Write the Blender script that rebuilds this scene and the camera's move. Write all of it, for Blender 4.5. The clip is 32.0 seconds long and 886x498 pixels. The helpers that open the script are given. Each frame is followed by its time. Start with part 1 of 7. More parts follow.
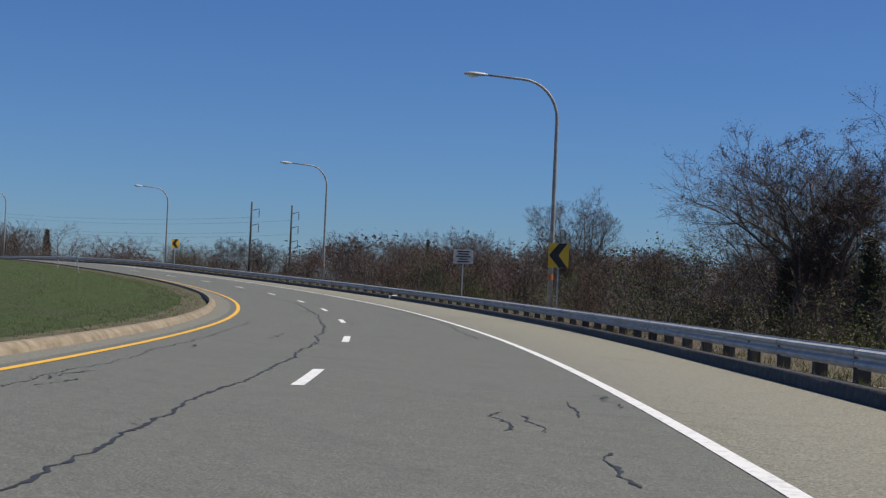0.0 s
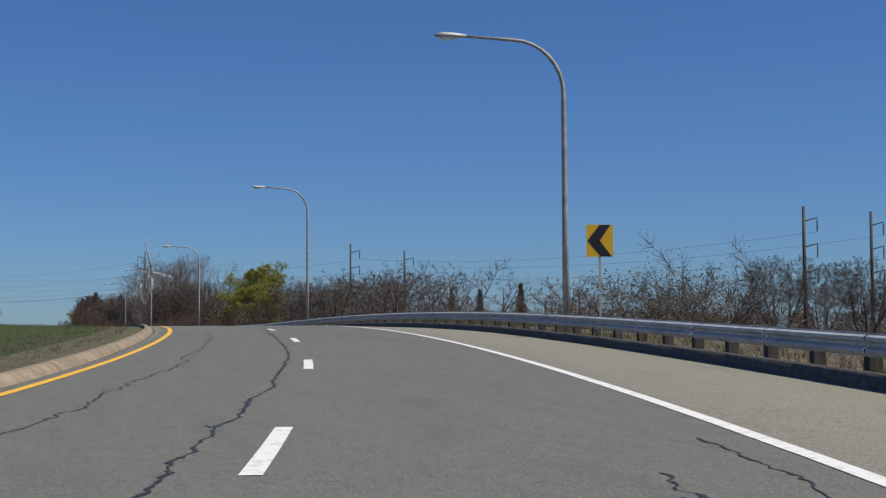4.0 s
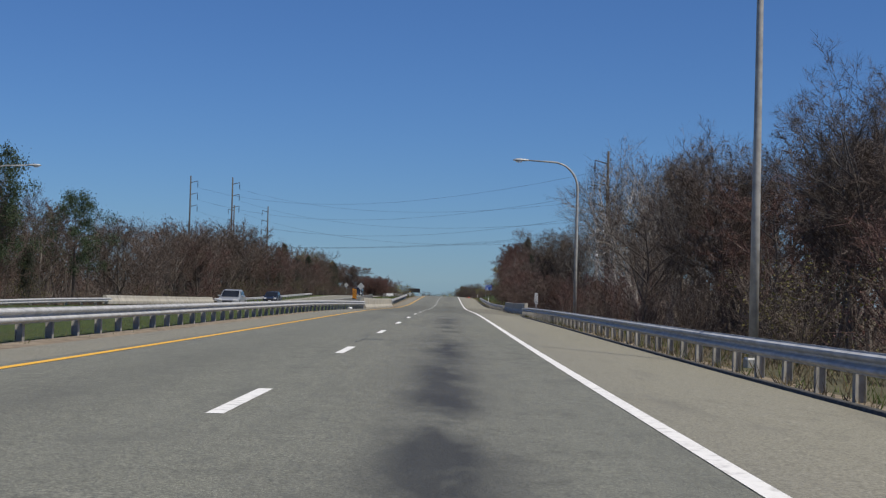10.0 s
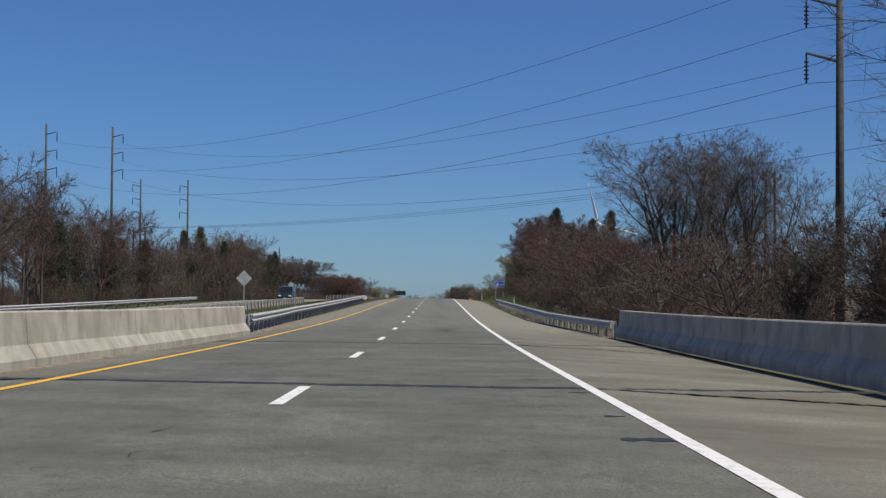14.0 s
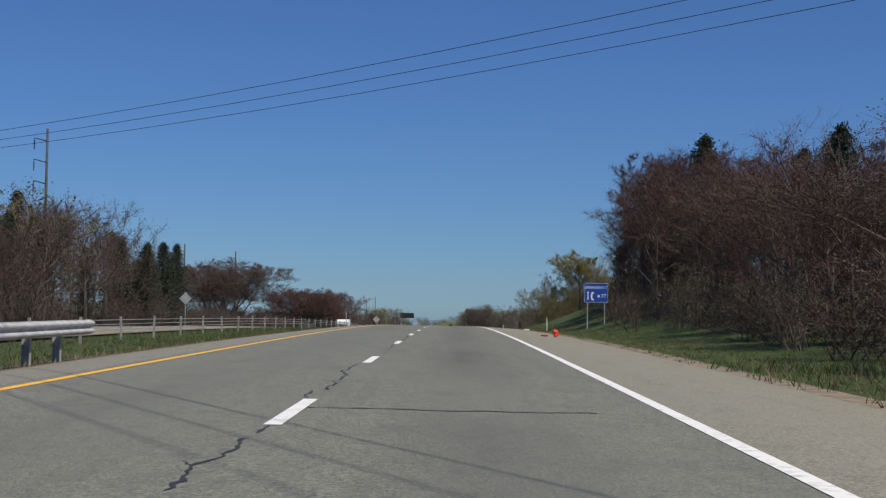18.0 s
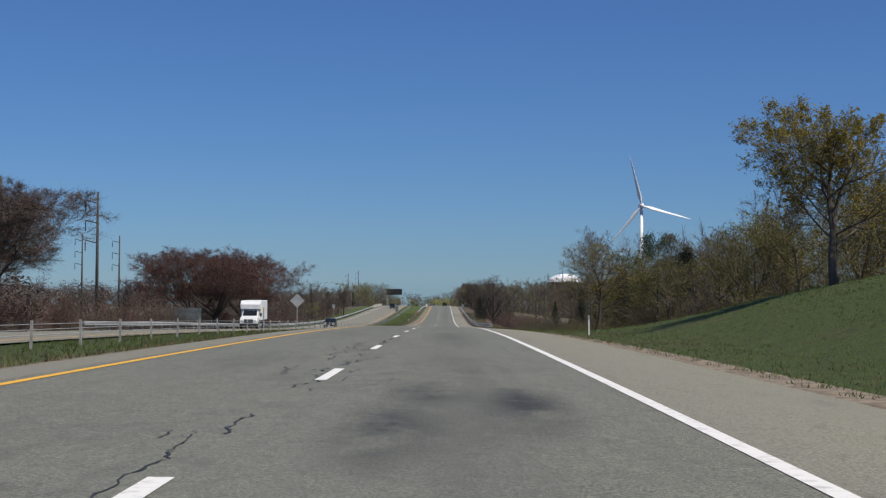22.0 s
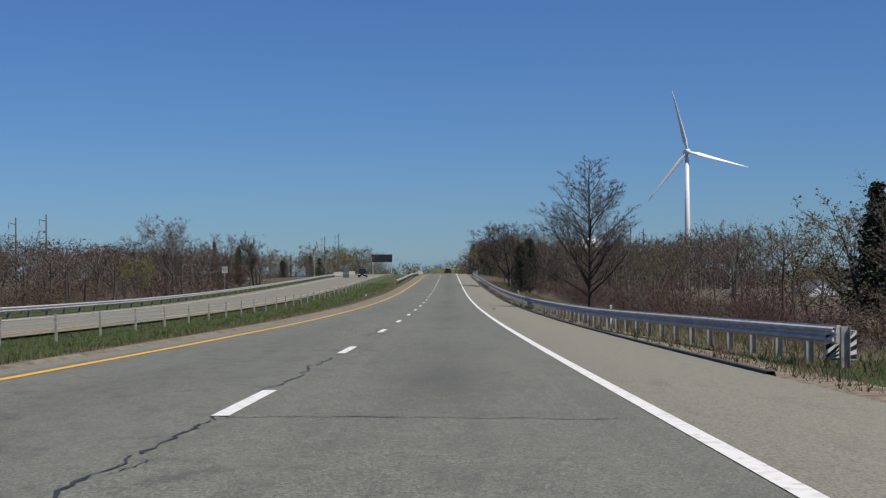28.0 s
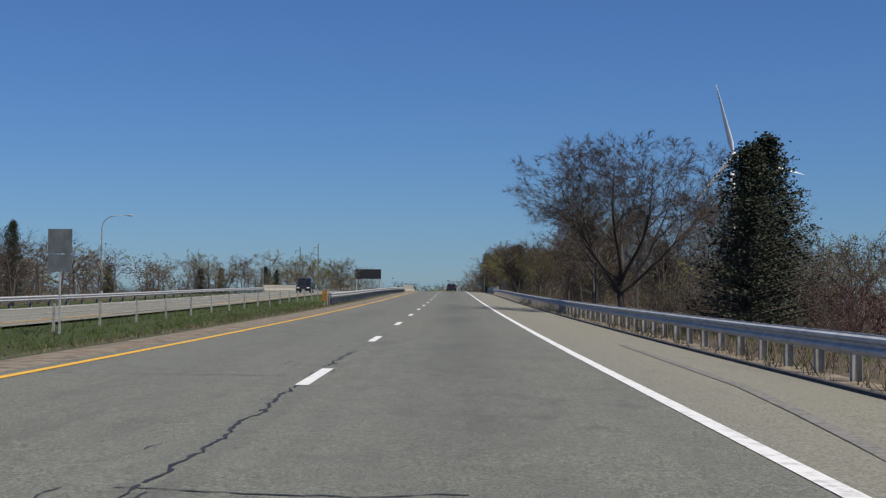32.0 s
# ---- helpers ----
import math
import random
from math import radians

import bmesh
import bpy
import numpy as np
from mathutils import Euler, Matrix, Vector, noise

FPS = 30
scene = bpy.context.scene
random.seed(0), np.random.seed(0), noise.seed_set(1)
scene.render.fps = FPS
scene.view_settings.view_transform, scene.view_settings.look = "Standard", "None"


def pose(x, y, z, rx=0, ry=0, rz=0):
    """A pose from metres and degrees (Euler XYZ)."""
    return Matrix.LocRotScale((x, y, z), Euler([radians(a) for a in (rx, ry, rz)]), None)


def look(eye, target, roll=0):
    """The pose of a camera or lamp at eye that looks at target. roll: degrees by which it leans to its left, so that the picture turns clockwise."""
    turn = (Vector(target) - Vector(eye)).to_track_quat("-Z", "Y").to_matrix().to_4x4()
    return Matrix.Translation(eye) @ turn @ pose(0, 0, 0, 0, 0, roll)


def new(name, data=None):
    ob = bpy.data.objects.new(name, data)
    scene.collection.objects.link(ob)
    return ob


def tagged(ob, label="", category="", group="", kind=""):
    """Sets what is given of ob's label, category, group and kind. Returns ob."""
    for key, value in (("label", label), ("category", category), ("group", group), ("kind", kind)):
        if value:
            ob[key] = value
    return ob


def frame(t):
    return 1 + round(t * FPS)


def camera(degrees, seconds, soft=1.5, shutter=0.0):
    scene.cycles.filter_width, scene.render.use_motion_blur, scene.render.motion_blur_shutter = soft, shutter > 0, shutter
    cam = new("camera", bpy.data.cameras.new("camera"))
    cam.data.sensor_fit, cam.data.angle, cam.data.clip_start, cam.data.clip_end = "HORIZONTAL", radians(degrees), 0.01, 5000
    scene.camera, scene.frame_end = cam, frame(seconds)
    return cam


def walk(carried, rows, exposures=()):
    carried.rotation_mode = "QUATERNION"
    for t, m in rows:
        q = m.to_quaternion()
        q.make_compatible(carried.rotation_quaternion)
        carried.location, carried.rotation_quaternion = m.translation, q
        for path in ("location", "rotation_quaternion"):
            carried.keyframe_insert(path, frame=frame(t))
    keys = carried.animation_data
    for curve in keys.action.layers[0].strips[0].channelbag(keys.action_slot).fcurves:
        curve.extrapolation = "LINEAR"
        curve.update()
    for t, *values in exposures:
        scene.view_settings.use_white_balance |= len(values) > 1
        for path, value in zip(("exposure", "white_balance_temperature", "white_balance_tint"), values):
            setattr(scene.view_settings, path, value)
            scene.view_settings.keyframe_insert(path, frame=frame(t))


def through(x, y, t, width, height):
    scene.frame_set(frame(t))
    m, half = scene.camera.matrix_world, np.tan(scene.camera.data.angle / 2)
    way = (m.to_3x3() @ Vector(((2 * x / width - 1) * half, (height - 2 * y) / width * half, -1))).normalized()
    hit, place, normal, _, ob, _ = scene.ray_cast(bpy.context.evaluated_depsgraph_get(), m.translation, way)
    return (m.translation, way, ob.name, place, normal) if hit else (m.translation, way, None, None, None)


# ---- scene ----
# A drive along a divided highway in early spring: a long left bend, then a straight with a bridge.
# On the straight, x runs across the road (the dashed line is x = 0) and y along it.
cam = camera(37.0, 32.0, soft=1.3)
PATH = [
    (0.0, -65.046, 18.179, 1.349, -41.073, 1.003, 2.476),
    (0.5, -56.327, 28.390, 1.065, -39.384, 1.327, 1.816),
    (1.0, -48.078, 38.847, 0.859, -36.750, 1.717, 0.606),
    (1.5, -40.321, 49.583, 0.745, -34.066, 1.795, 0.968),
    (2.0, -33.162, 60.603, 0.686, -31.196, 2.121, 1.159),
    (2.5, -26.633, 71.884, 0.675, -28.167, 2.325, 1.020),
    (3.0, -20.768, 83.414, 0.727, -24.861, 2.637, 1.214),
    (3.5, -15.646, 95.186, 0.823, -21.810, 2.718, 0.811),
    (4.0, -11.229, 107.173, 0.956, -18.509, 3.037, -0.400),
    (4.5, -7.390, 119.374, 1.097, -15.323, 3.114, -0.476),
    (5.0, -4.224, 131.751, 1.279, -12.343, 2.850, -0.286),
    (5.5, -1.687, 144.273, 1.460, -9.534, 2.550, -0.208),
    (6.0, 0.170, 156.954, 1.588, -6.117, 2.320, -0.216),
    (6.5, 1.343, 169.720, 1.640, -3.929, 2.116, -0.296),
    (7.0, 2.045, 182.552, 1.519, -1.778, 1.866, -0.713),
    (7.5, 2.299, 195.435, 1.372, -0.276, 1.592, -1.090),
    (8.0, 2.315, 208.395, 1.209, 0.381, 1.231, 0.603),
    (8.5, 2.261, 221.511, 0.975, 0.415, 1.492, 0.320),
    (9.0, 2.185, 234.713, 0.767, 0.504, 1.217, 1.094),
    (9.5, 2.037, 248.008, 0.532, 0.824, 1.314, 1.163),
    (10.0, 1.895, 261.345, 0.289, 0.311, 1.359, 1.490),
    (10.5, 1.836, 274.594, 0.099, 0.387, 1.678, 1.228),
    (11.0, 1.785, 287.873, -0.071, 0.099, 1.565, 1.085),
    (11.5, 1.773, 301.166, -0.233, 0.061, 1.589, 0.238),
    (12.0, 1.768, 314.539, -0.386, -0.010, 1.546, 0.149),
    (12.5, 1.790, 328.049, -0.555, -0.039, 1.334, 0.195),
    (13.0, 1.813, 341.652, -0.743, 0.000, 1.470, 0.168),
    (13.5, 1.747, 355.311, -0.924, -0.093, 1.603, 0.369),
    (14.0, 1.680, 369.037, -1.131, -0.190, 1.485, 0.397),
    (14.5, 1.660, 382.829, -1.381, -0.281, 1.150, 1.054),
    (15.0, 1.640, 396.678, -1.613, 0.352, 1.470, 0.658),
    (15.5, 1.617, 410.589, -1.807, 0.339, 1.672, 0.418),
    (16.0, 1.594, 424.570, -1.952, 0.322, 1.899, 0.294),
    (16.5, 1.571, 438.631, -2.045, 0.360, 2.088, 0.264),
    (17.0, 1.551, 452.784, -2.093, 0.326, 2.302, 0.295),
    (17.5, 1.506, 467.008, -2.084, 0.375, 2.424, 0.909),
    (18.0, 1.464, 481.325, -2.063, 0.351, 2.465, 0.766),
    (18.5, 1.445, 495.746, -2.073, 0.300, 2.501, 0.758),
    (19.0, 1.432, 510.232, -2.096, 0.232, 2.305, 0.651),
    (19.5, 1.438, 524.827, -2.135, 0.206, 2.192, 0.624),
    (20.0, 1.450, 539.449, -2.203, 0.190, 2.090, 0.622),
    (20.5, 1.469, 554.084, -2.307, 0.206, 1.869, 0.532),
    (21.0, 1.494, 568.714, -2.442, 0.133, 1.711, 0.501),
    (21.5, 1.521, 583.241, -2.608, 0.050, 1.685, 0.477),
    (22.0, 1.553, 597.744, -2.807, 0.084, 1.428, 0.416),
    (22.5, 1.564, 612.254, -3.024, 0.040, 1.278, 0.239),
    (23.0, 1.578, 626.748, -3.271, -0.020, 1.256, 0.126),
    (23.5, 1.616, 641.294, -3.588, 0.024, 1.134, 0.206),
    (24.0, 1.654, 655.859, -3.951, 0.075, 0.943, 0.152),
    (24.5, 1.693, 670.412, -4.348, 0.066, 0.691, -0.036),
    (25.0, 1.732, 685.020, -4.788, 0.084, 0.564, 0.125),
    (25.5, 1.769, 699.689, -5.261, 0.148, 0.331, 0.034),
    (26.0, 1.804, 714.419, -5.753, 0.077, 0.433, -0.124),
    (26.5, 1.835, 729.206, -6.257, 0.086, 0.420, -0.215),
    (27.0, 1.862, 744.036, -6.768, 0.101, 0.421, -0.253),
    (27.5, 1.881, 758.899, -7.281, 0.190, 0.142, -0.244),
    (28.0, 1.893, 773.777, -7.787, 0.264, 0.308, -0.380),
    (28.5, 1.871, 788.636, -8.256, 0.289, 0.555, -0.260),
    (29.0, 1.841, 803.489, -8.693, 0.392, 0.717, 0.061),
    (29.5, 1.808, 818.398, -9.107, 0.388, 0.844, 0.213),
    (30.0, 1.770, 833.295, -9.480, 0.398, 0.941, 0.025),
    (30.5, 1.723, 848.190, -9.804, 0.376, 1.160, 0.062),
    (31.0, 1.671, 863.101, -10.088, 0.388, 1.325, 0.309),
    (31.5, 1.640, 877.968, -10.330, 0.381, 1.481, 0.310),
    (32.0, 1.606, 892.886, -10.527, 0.392, 1.352, 0.307),
]

walk(cam, [(t, pose(x, y, z, 90 + p, -r, w)) for t, x, y, z, w, p, r in PATH],
     exposures=[(0.0, 0.0), (32.0, 0.0)])

# ---- sky and sun ----
SUN_DIR = Vector((0.519, -0.391, 1.0)).normalized()      # towards the sun: over the right shoulder
world = bpy.data.worlds.new("sky")
scene.world = world
world.use_nodes = True
wn = world.node_tree
wn.nodes.clear()
sky = wn.nodes.new("ShaderNodeTexSky")
sky.sky_type = "NISHITA"
sky.sun_disc = False
sky.sun_elevation = math.asin(SUN_DIR.z)
sky.sun_rotation = math.atan2(SUN_DIR.x, SUN_DIR.y)
sky.altitude, sky.air_density, sky.dust_density, sky.ozone_density = 50.0, 1.0, 0.0, 2.2
bg = wn.nodes.new("ShaderNodeBackground")
bg.inputs["Strength"].default_value = 0.085
wo = wn.nodes.new("ShaderNodeOutputWorld")
even = wn.nodes.new("ShaderNodeGamma")          # a clear spring sky, even in tone down to the horizon
even.inputs["Gamma"].default_value = 0.85
tint = wn.nodes.new("ShaderNodeMix")
tint.data_type, tint.blend_type = "RGBA", "MULTIPLY"
tint.inputs[0].default_value = 1.0
tint.inputs[7].default_value = (0.415, 0.70, 1.20, 1)
wn.links.new(sky.outputs[0], even.inputs["Color"])
wn.links.new(even.outputs[0], tint.inputs[6])
wn.links.new(tint.outputs[2], bg.inputs[0])
wn.links.new(bg.outputs[0], wo.inputs[0])
sun_data = bpy.data.lights.new("sun", "SUN")
sun_data.energy, sun_data.angle, sun_data.color = 4.45, radians(0.53), (1.0, 0.925, 0.79)
sun = new("sun", sun_data)
sun.matrix_world = look(SUN_DIR * 100, (0, 0, 0))


# ---- materials ----
class Mat:
    """A small builder of node materials."""

    def __init__(self, name, rough=0.8, metal=0.0):
        self.m = bpy.data.materials.new(name)
        self.m.use_nodes = True
        self.t = self.m.node_tree
        self.b = self.t.nodes["Principled BSDF"]
        self.b.inputs["Roughness"].default_value = rough
        self.b.inputs["Metallic"].default_value = metal
        self.co = None

    def node(self, kind, **kw):
        n = self.t.nodes.new(kind)
        for k, v in kw.items():
            if k in n.inputs:
                n.inputs[k].default_value = v
        return n

    def link(self, a, b):
        self.t.links.new(a, b)

    def coord(self, stretch=(1, 1, 1)):
        g = self.node("ShaderNodeNewGeometry")
        mp = self.node("ShaderNodeMapping")
        mp.inputs["Scale"].default_value = stretch
        self.link(g.outputs["Position"], mp.inputs["Vector"])
        return mp.outputs[0]

    def noise(self, scale, detail=3.0, stretch=(1, 1, 1), lo=0.35, hi=0.65, rough=0.6):
        n = self.node("ShaderNodeTexNoise", Scale=scale, Detail=detail, Roughness=rough)
        self.link(self.coord(stretch), n.inputs["Vector"])
        r = self.node("ShaderNodeMapRange")
        r.inputs[1].default_value, r.inputs[2].default_value = lo, hi
        self.link(n.outputs[0], r.inputs[0])
        return r.outputs[0]

    def random(self):
        return self.node("ShaderNodeObjectInfo").outputs["Random"]

    def island(self):
        return self.node("ShaderNodeNewGeometry").outputs["Random Per Island"]

    def mix(self, fac, a, b, mode="MIX"):
        n = self.t.nodes.new("ShaderNodeMix")
        n.data_type, n.blend_type = "RGBA", mode
        for sock, v in ((n.inputs[0], fac), (n.inputs[6], a), (n.inputs[7], b)):
            if isinstance(v, bpy.types.NodeSocket):
                self.link(v, sock)
            elif isinstance(v, (int, float)):
                sock.default_value = v
            else:
                sock.default_value = (*v, 1)
        return n.outputs[2]

    def math(self, op, a, b=0.0, clamp=False):
        n = self.t.nodes.new("ShaderNodeMath")
        n.operation, n.use_clamp = op, clamp
        for sock, v in zip(n.inputs, (a, b)):
            if isinstance(v, bpy.types.NodeSocket):
                self.link(v, sock)
            else:
                sock.default_value = v
        return n.outputs[0]

    def xyz(self):
        g = self.node("ShaderNodeNewGeometry")
        s = self.node("ShaderNodeSeparateXYZ")
        self.link(g.outputs["Position"], s.inputs[0])
        return s.outputs

    def color(self, c):
        if isinstance(c, bpy.types.NodeSocket):
            self.link(c, self.b.inputs["Base Color"])
        else:
            self.b.inputs["Base Color"].default_value = (*c, 1)
        return self

    def bump(self, h, strength=0.3, dist=0.02):
        n = self.node("ShaderNodeBump", Strength=strength, Distance=dist)
        self.link(h, n.inputs["Height"])
        self.link(n.outputs[0], self.b.inputs["Normal"])
        return self

    def gloss(self, v):
        self.link(v, self.b.inputs["Roughness"]) if isinstance(v, bpy.types.NodeSocket) else None
        return self


def make_asphalt():
    m = Mat("asphalt", 0.74)
    grain = m.noise(38, 3, lo=0.36, hi=0.64)
    c = m.mix(grain, (0.074, 0.078, 0.065), (0.240, 0.243, 0.207))
    c = m.mix(m.math("MULTIPLY", m.noise(120, 1, lo=0.60, hi=0.68), 0.7), c, (0.54, 0.53, 0.48))
    c = m.mix(m.math("MULTIPLY", m.noise(5.0, 4, (1, 0.5, 1), 0.45, 0.7), 0.35), c, (0.12, 0.124, 0.11))
    c = m.mix(m.math("MULTIPLY", m.noise(0.35, 4, (1, 0.12, 1)), 0.45), c, (0.165, 0.170, 0.155))
    x, y, z = m.xyz()
    # worn wheel tracks and drip-darkened lane middles
    blot = m.noise(0.75, 5, (1.0, 0.30, 1), 0.44, 0.60)
    mid = m.math("SUBTRACT", 1.0, m.math("MULTIPLY", m.math("ABSOLUTE", m.math("SUBTRACT", x, 1.85)), 1.7), True)
    win = m.math("SUBTRACT", 1.0, m.math("DIVIDE", m.math("ABSOLUTE", m.math("SUBTRACT", y, 245.0)), 90.0), True)
    win = m.math("MULTIPLY", m.math("POWER", win, 0.5), m.math("MULTIPLY", mid, blot))
    c = m.mix(m.math("MULTIPLY", win, 1.7, True), c, (0.030, 0.031, 0.031))
    # drips along the lane middles, stronger in places
    for mid_x, amount in ((1.75, 0.62), (-1.75, 0.32)):
        band = m.math("SUBTRACT", 1.0, m.math("MULTIPLY", m.math("ABSOLUTE", m.math("SUBTRACT", x, mid_x)), 0.95), True)
        band = m.math("MULTIPLY", band, m.noise(0.22, 4, (1, 0.35, 1), 0.38, 0.66))
        c = m.mix(m.math("MULTIPLY", band, amount), c, (0.070, 0.071, 0.068))
    for y0, half, x0 in ((420.0, 5.0, 2.0), (585.0, 3.0, 1.3), (608.0, 3.2, 1.1), (612.5, 2.4, 1.4), (611.0, 4.0, 2.35), (205.0, 20.0, 1.75), (224.0, 12.0, 1.95)):
        spot = m.math("SUBTRACT", 1.0, m.math("DIVIDE", m.math("ABSOLUTE", m.math("SUBTRACT", y, y0)), half), True)
        spot = m.math("MULTIPLY", spot, m.math("SUBTRACT", 1.0, m.math("MULTIPLY", m.math("ABSOLUTE", m.math("SUBTRACT", x, x0)), 1.7), True))
        spot = m.math("MULTIPLY", spot, m.noise(1.3, 4, (1, 0.4, 1), 0.34, 0.56))
        c = m.mix(m.math("MULTIPLY", spot, 1.3, True), c, (0.040, 0.041, 0.040))
    worn = m.noise(1.6, 5, (1, 0.35, 1), 0.55, 0.75)
    c = m.mix(m.math("MULTIPLY", worn, 0.45), c, (0.085, 0.086, 0.082))
    # the smoother paving of the ramp
    ramp_side = m.math("DIVIDE", m.math("SUBTRACT", 185.0, y), 30.0, True)
    c = m.mix(m.math("MULTIPLY", ramp_side, 0.38), c, (0.108, 0.113, 0.110))
    # the older, rougher paving on and before the bridge
    deck = m.math("MULTIPLY", m.math("SUBTRACT", 1.0, m.math("DIVIDE", m.math("ABSOLUTE", m.math("SUBTRACT", y, 384.0)), 48.0), True), 3.0, True)
    c = m.mix(m.math("MULTIPLY", deck, m.noise(0.9, 5, (0.8, 0.9, 1), 0.28, 0.75)), c, (0.092, 0.092, 0.075))
    c = m.mix(m.math("MULTIPLY", m.noise(11, 3, (1, 0.6, 1), 0.52, 0.72), 0.40), c, (0.072, 0.073, 0.066))
    # ravelled dark patches with ragged edges, and streaks along the wheel tracks
    ragged = m.math("MULTIPLY", m.noise(2.6, 6, (1, 0.55, 1), 0.52, 0.66, 0.75), m.noise(0.16, 3, (1, 0.3, 1), 0.40, 0.62))
    c = m.mix(m.math("MULTIPLY", ragged, m.math("MULTIPLY", m.math("SUBTRACT", 1.0, ramp_side, True), 0.65)), c, (0.058, 0.059, 0.053))
    c = m.mix(m.math("MULTIPLY", m.noise(3.2, 4, (1, 0.04, 1), 0.50, 0.70), 0.22), c, (0.085, 0.087, 0.080))
    c = m.mix(1.0, c, (1.00, 0.995, 0.925), "MULTIPLY")
    m.color(c).bump(grain, 0.45, 0.012)
    return m.m


def make_shoulder():
    m = Mat("shoulder_asphalt", 0.9)
    grain = m.noise(34, 3, lo=0.36, hi=0.64)
    c = m.mix(grain, (0.135, 0.128, 0.101), (0.325, 0.311, 0.257))
    c = m.mix(m.math("MULTIPLY", m.noise(140, 1, lo=0.62, hi=0.7), 0.5), c, (0.55, 0.53, 0.46))
    c = m.mix(m.math("MULTIPLY", m.noise(0.5, 5, (1, 0.2, 1)), 0.35), c, (0.23, 0.22, 0.195))
    c = m.mix(m.math("MULTIPLY", m.noise(1.2, 4, (1, 0.15, 1), 0.6, 0.75), 0.5), c, (0.14, 0.135, 0.12))
    c = m.mix(m.math("MULTIPLY", m.noise(9, 4, (1, 0.5, 1), 0.54, 0.74), 0.35), c, (0.13, 0.124, 0.105))
    x, y, z = m.xyz()
    deck = m.math("MULTIPLY", m.math("SUBTRACT", 1.0, m.math("DIVIDE", m.math("ABSOLUTE", m.math("SUBTRACT", y, 388.0)), 40.0), True), 3.0, True)
    c = m.mix(m.math("MULTIPLY", deck, m.noise(0.7, 5, (0.5, 0.8, 1), 0.28, 0.70)), c, (0.125, 0.115, 0.088))
    c = m.mix(m.math("MULTIPLY", m.noise(2.4, 6, (1, 0.4, 1), 0.56, 0.68, 0.75), 0.35), c, (0.110, 0.103, 0.085))
    c = m.mix(1.0, c, (0.90, 0.91, 0.88), "MULTIPLY")
    m.color(c).bump(grain, 0.45, 0.012)
    return m.m


def make_paint(name, base, dirt):
    m = Mat(name, 0.6)
    c = m.mix(m.noise(9, 4, lo=0.5, hi=0.8), base, dirt)
    m.color(c).bump(m.noise(60, 2), 0.15, 0.005)
    return m.m


def make_grass():
    m = Mat("grass_ground", 0.95)
    c = m.mix(m.noise(14, 4), (0.046, 0.080, 0.011), (0.125, 0.165, 0.030))
    dry = m.noise(0.35, 5, (1, 0.4, 1), 0.52, 0.68)
    c = m.mix(m.math("MULTIPLY", dry, 0.45), c, (0.125, 0.105, 0.050))
    c = m.mix(m.math("MULTIPLY", m.noise(1.7, 4, (1, 0.6, 1), 0.5, 0.7), 0.45), c, (0.035, 0.060, 0.014))
    m.color(c).bump(m.noise(18, 4), 0.9, 0.10)
    return m.m


def make_plain(name, a, b, scale=6.0, rough=0.8, metal=0.0, bump=0.0, stretch=(1, 1, 1), rand=0.0):
    m = Mat(name, rough, metal)
    c = m.mix(m.noise(scale, 4, stretch), a, b)
    if rand:
        c = m.mix(m.math("MULTIPLY", m.random(), rand), c, tuple(v * 0.45 for v in a))
    m.color(c)
    if bump:
        m.bump(m.noise(scale * 3, 3, stretch), bump, 0.02)
    return m.m


def make_twig(name, a, b, rough=0.9):
    """Bark or twigs whose tint differs from tree to tree and from stem to stem."""
    m = Mat(name, rough)
    c = m.mix(m.random(), a, b)
    c = m.mix(m.math("MULTIPLY", m.noise(1.3, 3), 0.5), c, tuple(v * 0.55 for v in b))
    m.color(c)
    return m.m


def make_leaf(name, a, b, through=0.25):
    m = Mat(name, 0.7)
    c = m.mix(m.island(), a, b)
    c = m.mix(m.math("MULTIPLY", m.noise(0.9, 3), 0.6), c, tuple(v * 0.5 for v in a))
    m.color(c)
    tr = m.node("ShaderNodeBsdfTranslucent")
    m.link(c, tr.inputs["Color"])
    mx = m.node("ShaderNodeMixShader", Fac=through)
    out = m.t.nodes["Material Output"]
    m.link(m.b.outputs[0], mx.inputs[1])
    m.link(tr.outputs[0], mx.inputs[2])
    m.link(mx.outputs[0], out.inputs["Surface"])
    return m.m


ASPHALT, SHOULDER = make_asphalt(), make_shoulder()
WHITE = make_paint("white_road_paint", (0.82, 0.81, 0.78), (0.42, 0.41, 0.39))
YELLOW = make_paint("yellow_road_paint", (0.86, 0.47, 0.035), (0.55, 0.34, 0.08))
GRASS = make_grass()
DIRT = make_plain("verge_dirt", (0.13, 0.10, 0.07), (0.29, 0.24, 0.175), 3.0, 0.95, bump=0.5)
WORN = make_plain("worn_brown_grass", (0.052, 0.062, 0.022), (0.135, 0.110, 0.060), 2.2, 0.95, bump=0.7)


def make_litter():
    m = Mat("leaf_litter", 0.95)
    c = m.mix(m.noise(2.5, 4), (0.050, 0.037, 0.026), (0.14, 0.104, 0.070))
    c = m.mix(m.math("MULTIPLY", m.noise(0.035, 5, lo=0.46, hi=0.60), 0.7), c, (0.075, 0.085, 0.032))
    c = m.mix(m.math("MULTIPLY", m.noise(0.012, 4, lo=0.52, hi=0.64), 0.6), c, (0.13, 0.105, 0.062))
    m.color(c).bump(m.noise(7.5, 3), 0.6, 0.02)
    return m.m


